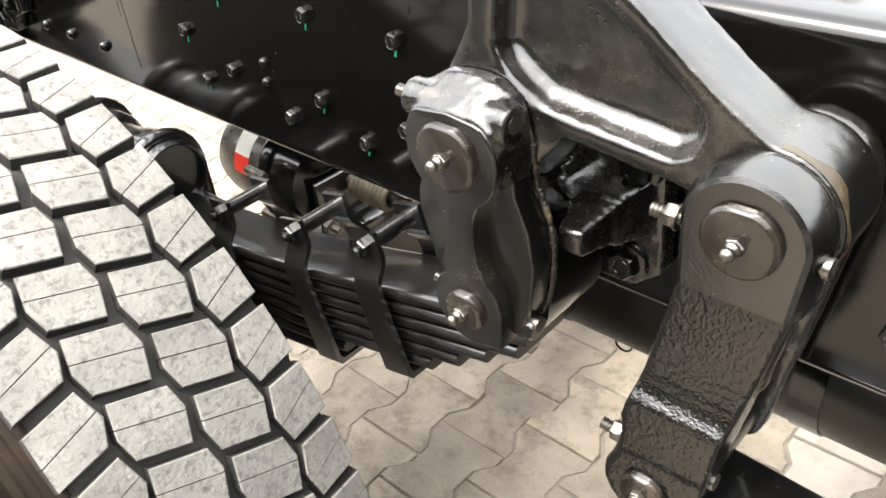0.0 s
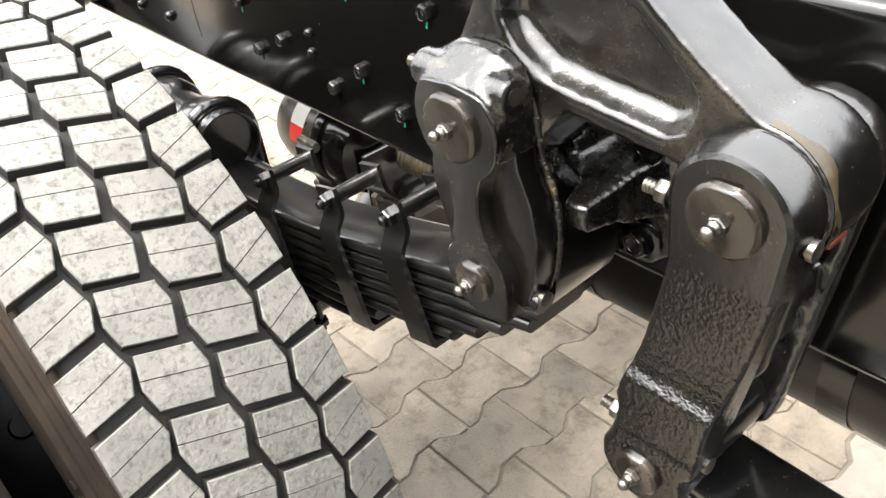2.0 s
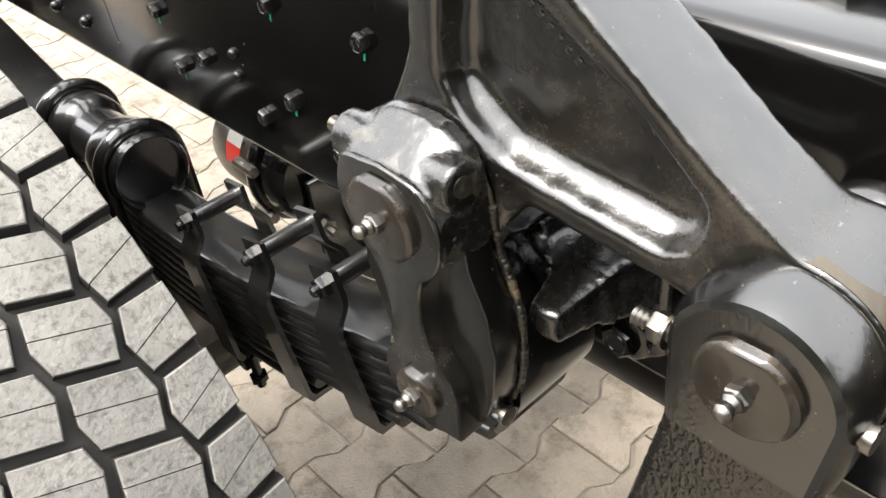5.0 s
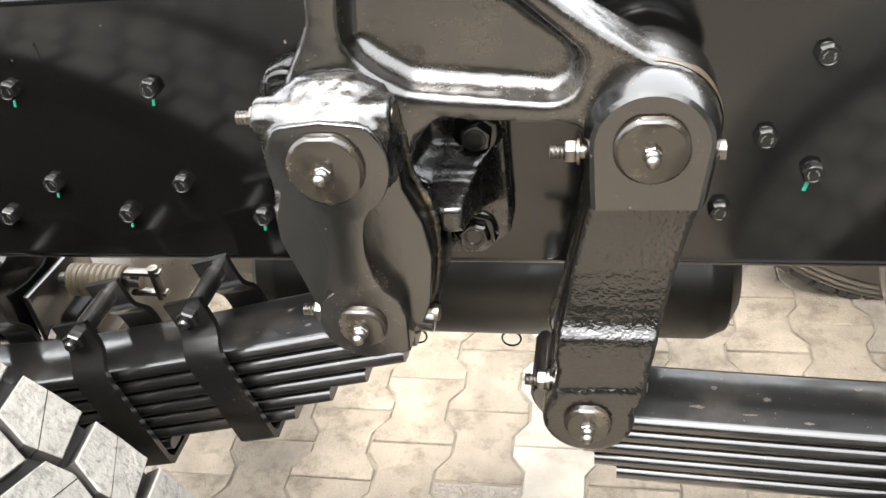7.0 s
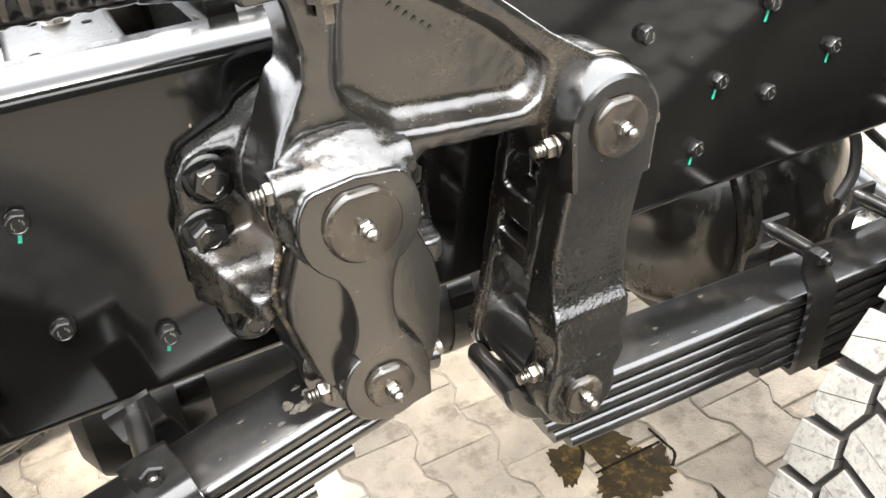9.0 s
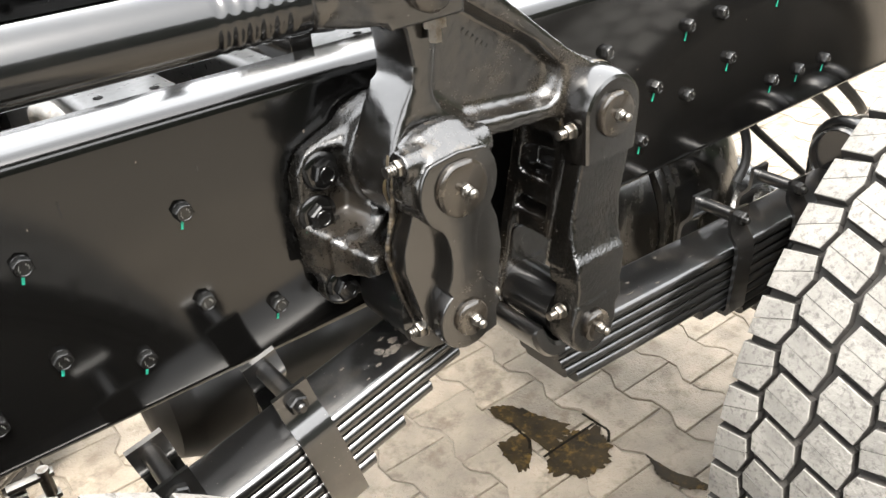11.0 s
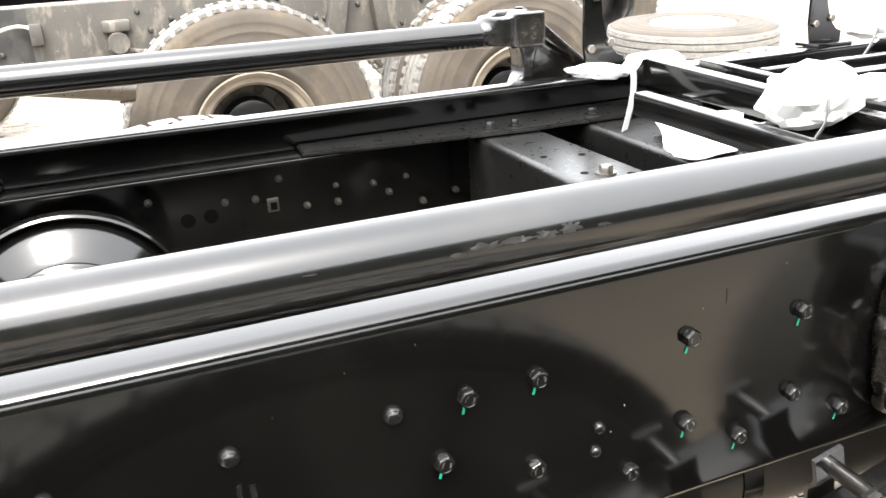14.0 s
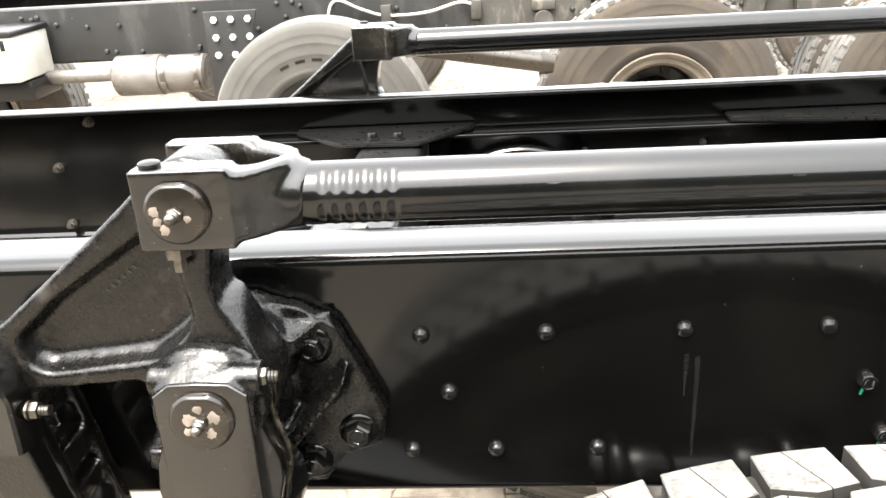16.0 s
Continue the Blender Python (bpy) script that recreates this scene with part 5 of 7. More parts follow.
def wheel(name, x, y, label, blocks=True, tread=TREAD, side=SIDEWALL, rimmat=RIM, group="truck wheels", spin=0.0):
    root = thing(name, (x, y, TYRE_R), label, "wheel", group)
    w = WIDTH / 2
    R = TYRE_R
    ends = [(R - 0.024, -w + 0.004), (R - 0.020, -w + 0.012), (R - 0.016, 0.0)]
    inside = [(0.27, -w + 0.02), (0.30, -w + 0.004), (0.36, -w - 0.018), (0.42, -w - 0.022), (0.48, -w - 0.008), (0.503, -w - 0.002), (0.506, -w + 0.006), (0.520, -w - 0.001), (0.523, -w + 0.007),
              (0.535, -w + 0.0), (0.538, -w + 0.008)] + ends
    # the side towards the twin steps outwards in ribs
    prof = [(0.27, -w + 0.02), (0.30, -w + 0.0), (0.36, -w - 0.026), (0.42, -w - 0.036), (0.46, -w - 0.034), (0.485, -w - 0.028), (0.487, -w - 0.021), (0.504, -w - 0.0185), (0.506, -w - 0.012),
            (0.521, -w - 0.0105), (0.523, -w - 0.005), (0.537, -w - 0.004), (0.539, -w + 0.001)] + ends
    prof = inside + [(r, -z) for r, z in prof[-2::-1]]
    bm = tyre_ring(prof)
    ty = part("tyre", bm, side, root, smooth=50)
    me = ty.data
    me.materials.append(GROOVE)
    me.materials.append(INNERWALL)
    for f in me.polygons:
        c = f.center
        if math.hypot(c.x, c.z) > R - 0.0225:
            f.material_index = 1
        elif c.y > 0:
            f.material_index = 2
    if blocks:
        # raised lettering round the sidewall, unreadable, as plain bars
        bm = bmesh.new()
        wr = random.Random(3)
        for k in range(150):
            if k % 25 < 16:
                g = 2 * math.pi * k / 150
                n0 = len(bm.verts)
                box(bm, (0, 0, 0), (wr.uniform(0.004, 0.012), 0.003, 0.014), 0.0006)
                bm.verts.ensure_lookup_table()
                bmesh.ops.transform(bm, matrix=Matrix.Rotation(g, 4, 'Y') @ Matrix.Translation((0, -w - 0.0315, 0.472)), verts=bm.verts[n0:])
        tagged(part("raised_lettering", bm, side, ty), "raised rubber lettering on the sidewall", kind="stuff")
        for j in range(4):
            proto = None
            for k in range(PITCHES):
                a = 2 * math.pi * k / PITCHES + spin
                if proto is None:
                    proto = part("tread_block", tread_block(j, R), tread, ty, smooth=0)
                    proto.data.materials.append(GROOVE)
                    proto.rotation_euler = (0, a, 0)
                else:
                    again(proto, ty, (0, 0, 0), (0, a, 0))
    else:
        bm = bmesh.new()
        for j in range(4):
            src = tread_block(j, R)
            tmp = bpy.data.meshes.new("tmp")
            src.to_mesh(tmp)
            src.free()
            for k in range(PITCHES):
                tmp2 = tmp.copy()
                tmp2.transform(Matrix.Rotation(2 * math.pi * k / PITCHES + spin, 4, 'Y'))
                bm.from_mesh(tmp2)
                bpy.data.meshes.remove(tmp2)
            bpy.data.meshes.remove(tmp)
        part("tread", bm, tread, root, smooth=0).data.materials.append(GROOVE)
    rm = part("rim", rim_mesh(), rimmat, root)
    if blocks:
        nut = None
        for k in range(10):
            g = 2 * math.pi * k / 10
            if nut is None:
                bm = bmesh.new()
                hexhead(bm, (0, 0, 0), 0.017, 0.03, 0.2)
                nut = part("wheel_nut", bm, BOLT, rm)
                nut.location = (0.165 * math.cos(g), -0.028, 0.165 * math.sin(g))
            else:
                again(nut, rm, (0.165 * math.cos(g), -0.028, 0.165 * math.sin(g)), (0, g, 0))
    return root


Y_IN = -0.32


def wheel_hub(x):
    """The black hub and rim centres that fill the gap between twin wheels."""
    root = thing("wheel_hub", (x, Y_IN - 0.16, TYRE_R), "black steel hub between the twin wheels", "wheel hub", "wheel hubs")
    bm = bmesh.new()
    lathe(bm, [(0, -0.075), (0.25, -0.075), (0.262, -0.06), (0.25, -0.045), (0.245, 0.0), (0.25, 0.045), (0.262, 0.06), (0.25, 0.075), (0, 0.075)], YAXIS, 48)
    part("drum", bm, HUB, root)
    for k in range(10):
        g = 2 * math.pi * k / 10 + 0.1
        bm = bmesh.new()
        d = Vector((math.cos(g), 0, math.sin(g)))
        cyl(bm, d * 0.24, d * 0.258, 0.016, None, 14, 0.003)
        part("stud", bm, HUB, root)
    return root


for x in (AXLE_L, AXLE_R):
    wheel_hub(x)
inner = wheel("truck_wheel", AXLE_L, Y_IN, "truck wheel with pale dusty honeycomb tread beside the chassis", spin=0.1206)
inner.scale, inner.location.z = (1.014, 1.0, 1.014), TYRE_R * 1.014
wheel("truck_wheel", AXLE_R, Y_IN + 0.013, "truck wheel with pale dusty tread and rounded shoulder", spin=0.0791)
outer = wheel("truck_wheel", AXLE_L, Y_IN - 0.345, "outer twin truck wheel with brown dusty sidewall", blocks=False)
copy_thing(outer, Matrix.Translation((AXLE_R, Y_IN - 0.325, TYRE_R)))
for x in (AXLE_L, AXLE_R):
    for y in (2 * MIDY - Y_IN,):
        copy_thing(outer, Matrix.Translation((x, y, TYRE_R - 0.03)) @ Matrix.Rotation(math.pi, 4, 'Z'))

for ob in (b0, r0, m0, m1):
    bpy.data.objects.remove(ob)


# ---- axles, tank and brake gear under the chassis ----
def drive_axle(x, label):
    root = thing("drive_axle", (x, MIDY, TYRE_R), label, "axle", "axles")
    bm = bmesh.new()
    pipe(bm, [(0, -0.95, 0), (0, -0.3, 0), (0, -0.2, 0), (0, 0.2, 0), (0, 0.3, 0), (0, 0.95, 0)], [0.065, 0.07, 0.13, 0.13, 0.07, 0.065], 24)
    part("housing", bm, BROWNGREY, root)
    for s in (-1, 1):
        bm = bmesh.new()
        lathe(bm, [(0.06, 0.0), (0.2, 0.0), (0.215, 0.012), (0.215, 0.17), (0.205, 0.18), (0.205, 0.0)], Matrix.Translation((0, s * 0.67, 0)) @ pose(0, 0, 0, -90 * s, 0, 0), 48)
        part("brake_drum", bm, BROWNGREY, root)
        bm = bmesh.new()
        box(bm, (0, s * (MIDY + 0.07), 0.09), (0.13, 0.09, 0.12), 0.01)
        part("spring_seat", bm, CAST, root)
    return root


drive_axle(AXLE_L, "grey-brown dusty drive axle under the leaf springs")
drive_axle(AXLE_R, "grey-brown dusty rear axle with brake drums")


def air_tank():
    root = thing("air_tank", (0.0, 0.20, 0.807), "black cylindrical air tank with a drain ring", "air tank")
    bm = bmesh.new()
    prof = [(0, -0.25), (0.05, -0.245), (0.075, -0.23), (0.085, -0.205), (0.0865, -0.20), (0.0865, 0.30), (0.085, 0.305), (0.075, 0.325), (0.05, 0.338), (0, 0.342)]
    lathe(bm, prof, pose(0, 0, 0, 0, 90, 0), 48)
    part("shell", bm, TANK, root)
    for x in (-0.12, 0.2):
        bm = bmesh.new()
        lathe(bm, [(0.0868, -0.016), (0.0885, -0.016), (0.0885, 0.016), (0.0868, 0.016)], Matrix.Translation((x, 0, 0)) @ pose(0, 0, 0, 0, 90, 0), 48)
        part("strap", bm, PAINT, root)
        bm = bmesh.new()
        box(bm, (x, 0, 0.12), (0.03, 0.1, 0.09), 0.004)
        box(bm, (x, -0.08, 0.158), (0.03, 0.15, 0.012), 0.003)
        part("hanger", bm, PAINT, root)
    for x in (-0.06, 0.067):
        bm = bmesh.new()
        cyl(bm, (x, 0, -0.112), (x, 0, -0.075), 0.005, None, 12)
        cyl(bm, (x, 0, -0.096), (x, 0, -0.084), 0.009, None, 6)
        ring = [(x + 0.0125 * math.cos(a), 0, -0.124 + 0.0125 * math.sin(a)) for a in [2 * math.pi * k / 20 for k in range(21)]]
        pipe(bm, ring, 0.0014, 6, False)
        part("drain_ring", bm, BOLT, root)
    return root


air_tank()


def brake_chamber(x, y, z, yaw, label, coil=True):
    root = thing("brake_chamber", (x, y, z), label, "brake chamber", "brake chambers")
    root.rotation_euler = (0, 0, radians(yaw))
    m = pose(0, 0, 0, 0, 90, 0)
    bm = bmesh.new()
    lathe(bm, [(0, -0.12), (0.05, -0.118), (0.07, -0.105), (0.076, -0.08), (0.076, 0.0), (0.072, 0.012), (0.06, 0.02)], m, 40)
    part("spring_can", bm, BROWNGREY, root)
    bm = bmesh.new()
    lathe(bm, [(0.06, 0.018), (0.084, 0.018), (0.088, 0.024), (0.088, 0.034), (0.084, 0.04), (0.06, 0.042)], m, 40)
    lathe(bm, [(0.078, 0.04), (0.078, 0.06), (0.068, 0.09), (0.03, 0.1), (0, 0.1)], m, 40)
    part("service_can", bm, PAINT, root)
    for a in (40, 110, 160, 215, 280):
        bm = bmesh.new()
        cyl(bm, (0.005, 0.09 * math.cos(radians(a)), 0.09 * math.sin(radians(a))), (0.05, 0.09 * math.cos(radians(a)), 0.09 * math.sin(radians(a))), 0.008, None, 8)
        part("clamp_bolt", bm, ZINC, root)
    # label wrapped on the can: white over red
    for name, a0, a1, mt in (("white_label", 20, 62, WHITELABEL), ("red_label", 62, 84, REDLABEL)):
        bm = bmesh.new()
        rows = []
        for k in range(7):
            a = radians(a0 + (a1 - a0) * k / 6)
            rows.append([bm.verts.new((xx, -0.0766 * math.sin(a), 0.0766 * math.cos(a))) for xx in (-0.052, -0.014)])
        for p, q in zip(rows, rows[1:]):
            bm.faces.new((p[0], p[1], q[1], q[0]))
        part(name, bm, mt, root, name.replace("_", " ") + " sticker on the can")
    bm = bmesh.new()
    cyl(bm, (0.1, 0.02, 0), (0.235, 0.02, 0), 0.009, None, 12)
    box(bm, (0.242, 0.02, 0.016), (0.05, 0.012, 0.006), 0.001)
    box(bm, (0.242, 0.02, -0.016), (0.05, 0.012, 0.006), 0.001)
    cyl(bm, (0.257, 0.02, -0.024), (0.257, 0.02, 0.024), 0.007, None, 12)
    part("push_rod", bm, ZINC, root, "bare metal push rod and clevis")
    bm = bmesh.new()
    n = 130
    pipe(bm, [(0.135 + 0.078 * k / n, 0.02 + 0.018 * math.cos(k * 0.42), 0.018 * math.sin(k * 0.42)) for k in range(n)], 0.0045, 8)
    part("return_coil", bm, CREAMBOOT, root, "cream coated return coil")
    bm = bmesh.new()
    box(bm, (0.112, 0.02, -0.04), (0.01, 0.13, 0.12), 0.003)
    box(bm, (0.13, 0.05, -0.085), (0.04, 0.09, 0.05), 0.008)
    part("mount_plate", bm, SPRING, root)
    bm = bmesh.new()
    lathe(bm, [(0, 0), (0.013, 0), (0.013, 0.011), (0.006, 0.011), (0.006, 0.028), (0, 0.028)], Matrix.Translation((0.118, -0.035, -0.053)) @ pose(0, 0, 0, 0, 90, 0), 6)
    part("stud_nut", bm, ZINC, root)
    return root


brake_chamber(-0.635, 0.137, 0.808, -2, "dusty brake chamber with red and white label")


def rear_housing():
    """The bulging final drive housing on the rear axle, in two shells with a flange between."""
    root = thing("final_drive_housing", (0.78, 0.35, 0.71), "bulging dusty black final drive housing behind the rear spring", "drive housing")
    m = pose(0, 0, 0, 0, 90, 0)
    bm = bmesh.new()
    R = 0.226
    prof = [(0, -R)] + [(R * math.sin(radians(g)), -R * math.cos(radians(g))) for g in range(8, 66, 6)]
    lathe(bm, prof, m, 72)
    part("front_shell", bm, HOUSING, root)
    bm = bmesh.new()
    lathe(bm, [(0.2, -0.105), (0.218, -0.108), (0.222, -0.102), (0.224, -0.094), (0.2, -0.092)], m, 72)
    part("flange", bm, HOUSING, root)
    bm = bmesh.new()
    lathe(bm, [(0.205, -0.096), (0.226, -0.08), (0.238, -0.04), (0.24, 0.0), (0.235, 0.05), (0.215, 0.11), (0.18, 0.16), (0.1, 0.21), (0, 0.22)], m, 72)
    part("rear_shell", bm, HOUSING, root)
    # arm towards the wheel
    bm = bmesh.new()
    pipe(bm, [(0.12, -0.1, -0.05), (0.14, -0.22, -0.08), (0.16, -0.33, -0.11), (0.17, -0.45, -0.13)], [0.13, 0.11, 0.085, 0.075], 32)
    part("axle_arm", bm, HOUSING, root)
    d = Vector((-0.137, 0.007, -0.169)).normalized()
    bm = bmesh.new()
    cyl(bm, d * 0.215, d * 0.23, 0.019, 0.017, 24)
    plug = part("plug_boss", bm, HOUSING, root)
    bm = bmesh.new()
    lathe(bm, [(0, 0), (0.011, 0), (0.011, 0.007), (0.0095, 0.009), (0.005, 0.009), (0.005, 0.005), (0, 0.005)], Matrix.Translation(d * 0.229) @ d.to_track_quat('Z', 'Y').to_matrix().to_4x4(), 6)
    part("drain_plug", bm, ZINC, plug)
    return root


rear_housing()


def hose(pts, r, label, m=None):
    bm = bmesh.new()
    pipe(bm, bent(pts, 10), r, 10)
    o = part("air_hose", bm, m or RUBBER, None)
    return tagged(o, label, "hose", "air hoses")


hose([(0.70, 0.12, 0.955), (0.735, 0.085, 0.95), (0.76, 0.06, 0.915), (0.755, 0.045, 0.865), (0.735, 0.045, 0.83)], 0.008, "black braided rubber air hose by the axle")
hose([(0.74, 0.06, 0.955), (0.80, 0.06, 0.90), (0.90, 0.06, 0.82), (0.98, 0.05, 0.75)], 0.007, "thin black rod reaching down from the rail")
hose([(0.90, 0.06, 0.955), (0.98, 0.06, 0.91), (1.06, 0.06, 0.85), (1.12, 0.07, 0.80)], 0.010, "black rubber air hose curving under the rail")
hose([(1.00, 0.06, 0.955), (1.07, 0.06, 0.905), (1.14, 0.06, 0.85), (1.20, 0.07, 0.80)], 0.010, "black rubber air hose curving under the rail")
hose([(-0.3, 0.12, 0.955), (-0.2, 0.16, 0.92), (-0.05, 0.2, 0.90), (0.1, 0.22, 0.90)], 0.005, "thin dark air line above the tank")
hose([(0.26, 0.12, 0.93), (0.28, 0.1, 0.905), (0.31, 0.1, 0.905), (0.335, 0.13, 0.94)], 0.006, "ribbed black hose on the tank end")


# ---- between the rails ----
ZG = ZB + 0.212


def dome_tank():
    root = thing("round_tank", (-0.918, 0.70, 0.992), "glossy black dome-ended tank between the rails", "tank")
    bm = bmesh.new()
    lathe(bm, [(0, 0.05), (0.07, 0.049), (0.1, 0.044), (0.108, 0.039), (0.112, 0.03), (0.125, 0.02), (0.145, 0.004), (0.164, -0.013), (0.166, -0.02), (0.174, -0.02), (0.174, -0.03), (0.15, -0.034), (0.135, -0.06), (0.12, -0.09), (0, -0.09)], YAXIS, 72)
    part("shell", bm, PAINT, root)
    for r1, y1 in ((0.171, 0.004), (0.1085, -0.034)):
        bm = bmesh.new()
        lathe(bm, [(r1 - 0.004, 0.014), (r1 - 0.0035, -0.001), (r1, -0.004), (r1 + 0.0035, -0.001), (r1 + 0.004, 0.014)][::-1], Matrix.Translation((0, y1, 0)) @ YAXIS @ pose(0, 0, 0, 180, 0, 0), 72)
        part("rim_bead", bm, PAINT, root)
    bm = bmesh.new()
    box(bm, (0, 0.09, -0.1), (0.06, 0.05, 0.24), 0.004)
    part("stand", bm, PAINT, root)
    return root


dome_tank()


def plate_holes(root, pts, z, r=0.005):
    for x, y in pts:
        bm = bmesh.new()
        lathe(bm, [(r, -0.001), (r + 0.0015, 0.0008), (0, 0.0008)], Matrix.Translation((x, y, z)), 16)
        part("bolt_hole", bm, HOLE, root)


def top_bolt(root, x, y, z, r=0.011, m=None):
    bm = bmesh.new()
    lathe(bm, [(0, 0), (r * 1.5, 0), (r * 1.5, 0.003), (0, 0.003)], Matrix.Translation((x, y, z)), 20)
    hexhead(bm, (x, y, z + 0.003), r, 0.011, 0.3, Matrix.Identity(4))
    part("bolt", bm, m or ZINC, root, "hexagon bolt")


def cross_member(x0, x1, label, slope=0.0):
    root = thing("cross_member", ((x0 + x1) / 2, MIDY, ZG), label, "cross member", "cross members")
    w = (x1 - x0) / 2
    bm = bmesh.new()
    r, th = 0.012, 0.008
    half = [(w - r + r * math.sin(radians(g)), -0.002 - r + r * math.cos(radians(g))) for g in range(0, 91, 15)] + [(w, -0.16)]
    inside = [(w - th, -0.16), (w - th, -0.002 - r), (w - r, -0.002 - th)]
    ring = [(-x, z) for x, z in half[::-1]] + half + inside + [(-x, z) for x, z in inside[::-1]]
    ends = [[bm.verts.new((x, yy, z)) for x, z in ring] for yy in (-0.40, 0.40)]
    nn = len(ring)
    fs = [bm.faces.new((ends[0][k], ends[0][(k + 1) % nn], ends[1][(k + 1) % nn], ends[1][k])) for k in range(nn)]
    fs += [bm.faces.new(e) for e in ends]
    bmesh.ops.recalc_face_normals(bm, faces=fs)
    part("channel", bm, DULLPAINT, root)
    plate_holes(root, [(-w * 0.5, 0.16), (w * 0.45, 0.14), (-w * 0.4, 0.04), (w * 0.5, 0.0), (-w * 0.5, -0.1), (w * 0.5, -0.12)], -0.002)
    top_bolt(root, 0.0, 0.02, -0.002)
    top_bolt(root, 0.02, -0.2, -0.002)
    return root


cross_member(-0.19, -0.06, "black pressed steel cross member with bolt holes")
cross_member(-1.215, -1.095, "black cross member below the gusset plate")
cross_member(0.03, 0.27, "black cross member under the loose foam sheet")
cross_member(0.62, 0.78, "black pressed steel cross member under the body frame")


def gusset(pts, bolts, label):
    root = thing("gusset_plate", (pts[0][0], pts[0][1], ZG + 0.002), label, "gusset plate", "gusset plates")
    bm = bmesh.new()
    ox, oy = pts[0]
    a = [bm.verts.new((x - ox, y - oy, 0.0)) for x, y in pts]
    b = [bm.verts.new((x - ox, y - oy, 0.007)) for x, y in pts]
    n = len(pts)
    fs = [bm.faces.new(a[::-1]), bm.faces.new(b)] + [bm.faces.new((a[k], a[(k + 1) % n], b[(k + 1) % n], b[k])) for k in range(n)]
    bmesh.ops.recalc_face_normals(bm, faces=fs)
    bmesh.ops.bevel(bm, geom=[e for e in bm.edges if all(v.co.z > 0.006 for v in e.verts)], offset=0.0025, segments=2, affect='EDGES')
    part("plate", bm, DULLPAINT, root, smooth=50)
    for x, y in bolts:
        top_bolt(root, x - ox, y - oy, 0.007, 0.009, BOLT)
    return root


YF = 2 * MIDY - 0.017
gusset([(-0.51, YF), (-0.515, YF - 0.07), (-0.2, YF - 0.115), (-0.08, YF - 0.125), (0.3, YF - 0.12), (0.3, YF)], [(-0.16, YF - 0.09), (-0.11, YF - 0.095), (0.06, YF - 0.09)], "long black gusset plate bolted along the far rail")
gusset([(-1.36, YF), (-1.355, YF - 0.035), (-1.25, YF - 0.155), (-1.10, YF - 0.165), (-1.005, YF - 0.035), (-1.0, YF)], [(-1.19, YF - 0.13), (-1.14, YF - 0.135)], "black gusset plate over the cross member")


# bolts, holes and a square cut-out on the inner face of the far rail
def far_rail_details():
    bm = bmesh.new()
    lathe(bm, [(0, 0), (0.011, 0), (0.011, 0.003), (0, 0.003)], YAXIS, 18)
    hexhead(bm, (0, -0.003, 0), 0.010, 0.009)
    lathe(bm, [(0.0055, 0), (0.0055, 0.012), (0, 0.012)], Matrix.Translation((0, -0.009, 0)) @ YAXIS, 12)
    nut = part("nut", bm, ZINC, rail_far)
    yl = -0.0162
    pts = [(-0.782, 1.104), (-0.776, 1.148), (-0.597, 1.081), (-0.503, 1.054), (-0.444, 1.084), (-0.443, 1.052), (-0.55, 1.113), (-0.303, 1.081), (-0.34, 1.055), (-0.371, 1.077), (-0.163, 1.081), (-0.2, 1.037), (-0.271, 1.026), (-0.915, 1.147), (-0.643, 1.15), (-1.035, 1.15), (-0.08, 1.031), (-0.652, 1.084)]
    nut.location = (pts[0][0], yl, pts[0][1] - ZB)
    nut.scale = (0.62, 0.7, 0.62)
    for k, (x, z) in enumerate(pts[1:]):
        again(nut, rail_far, (x, yl, z - ZB)).scale = (0.62, 0.7, 0.62) if k % 3 else (0.5, 0.5, 0.5)
    for x, z in ((-1.882, 1.11), (-1.878, 0.985), (-1.798, 1.204)):
        again(nut, rail_far, (x, -0.0085, z - ZB))
    bm = bmesh.new()
    box(bm, (-0.566, -0.0165, 1.065 - ZB), (0.021, 0.003, 0.026), 0.0006)
    tag = part("square_tag", bm, ZINC, rail_far, "small pale square tag")
    bm = bmesh.new()
    box(bm, (-0.565, -0.0186, 1.063 - ZB), (0.012, 0.0016, 0.014), 0.0004)
    part("tag_window", bm, HOLE, tag)
    for x, z in ((-0.679, 1.062), (-0.782, 1.088), (-0.72, 1.06)):
        bm = bmesh.new()
        lathe(bm, [(0.013, 0), (0.011, 0.001), (0, 0.001)], Matrix.Translation((x, -0.0158, z - ZB)) @ YAXIS, 20)
        part("bolt_hole", bm, HOLE, rail_far)


far_rail_details()


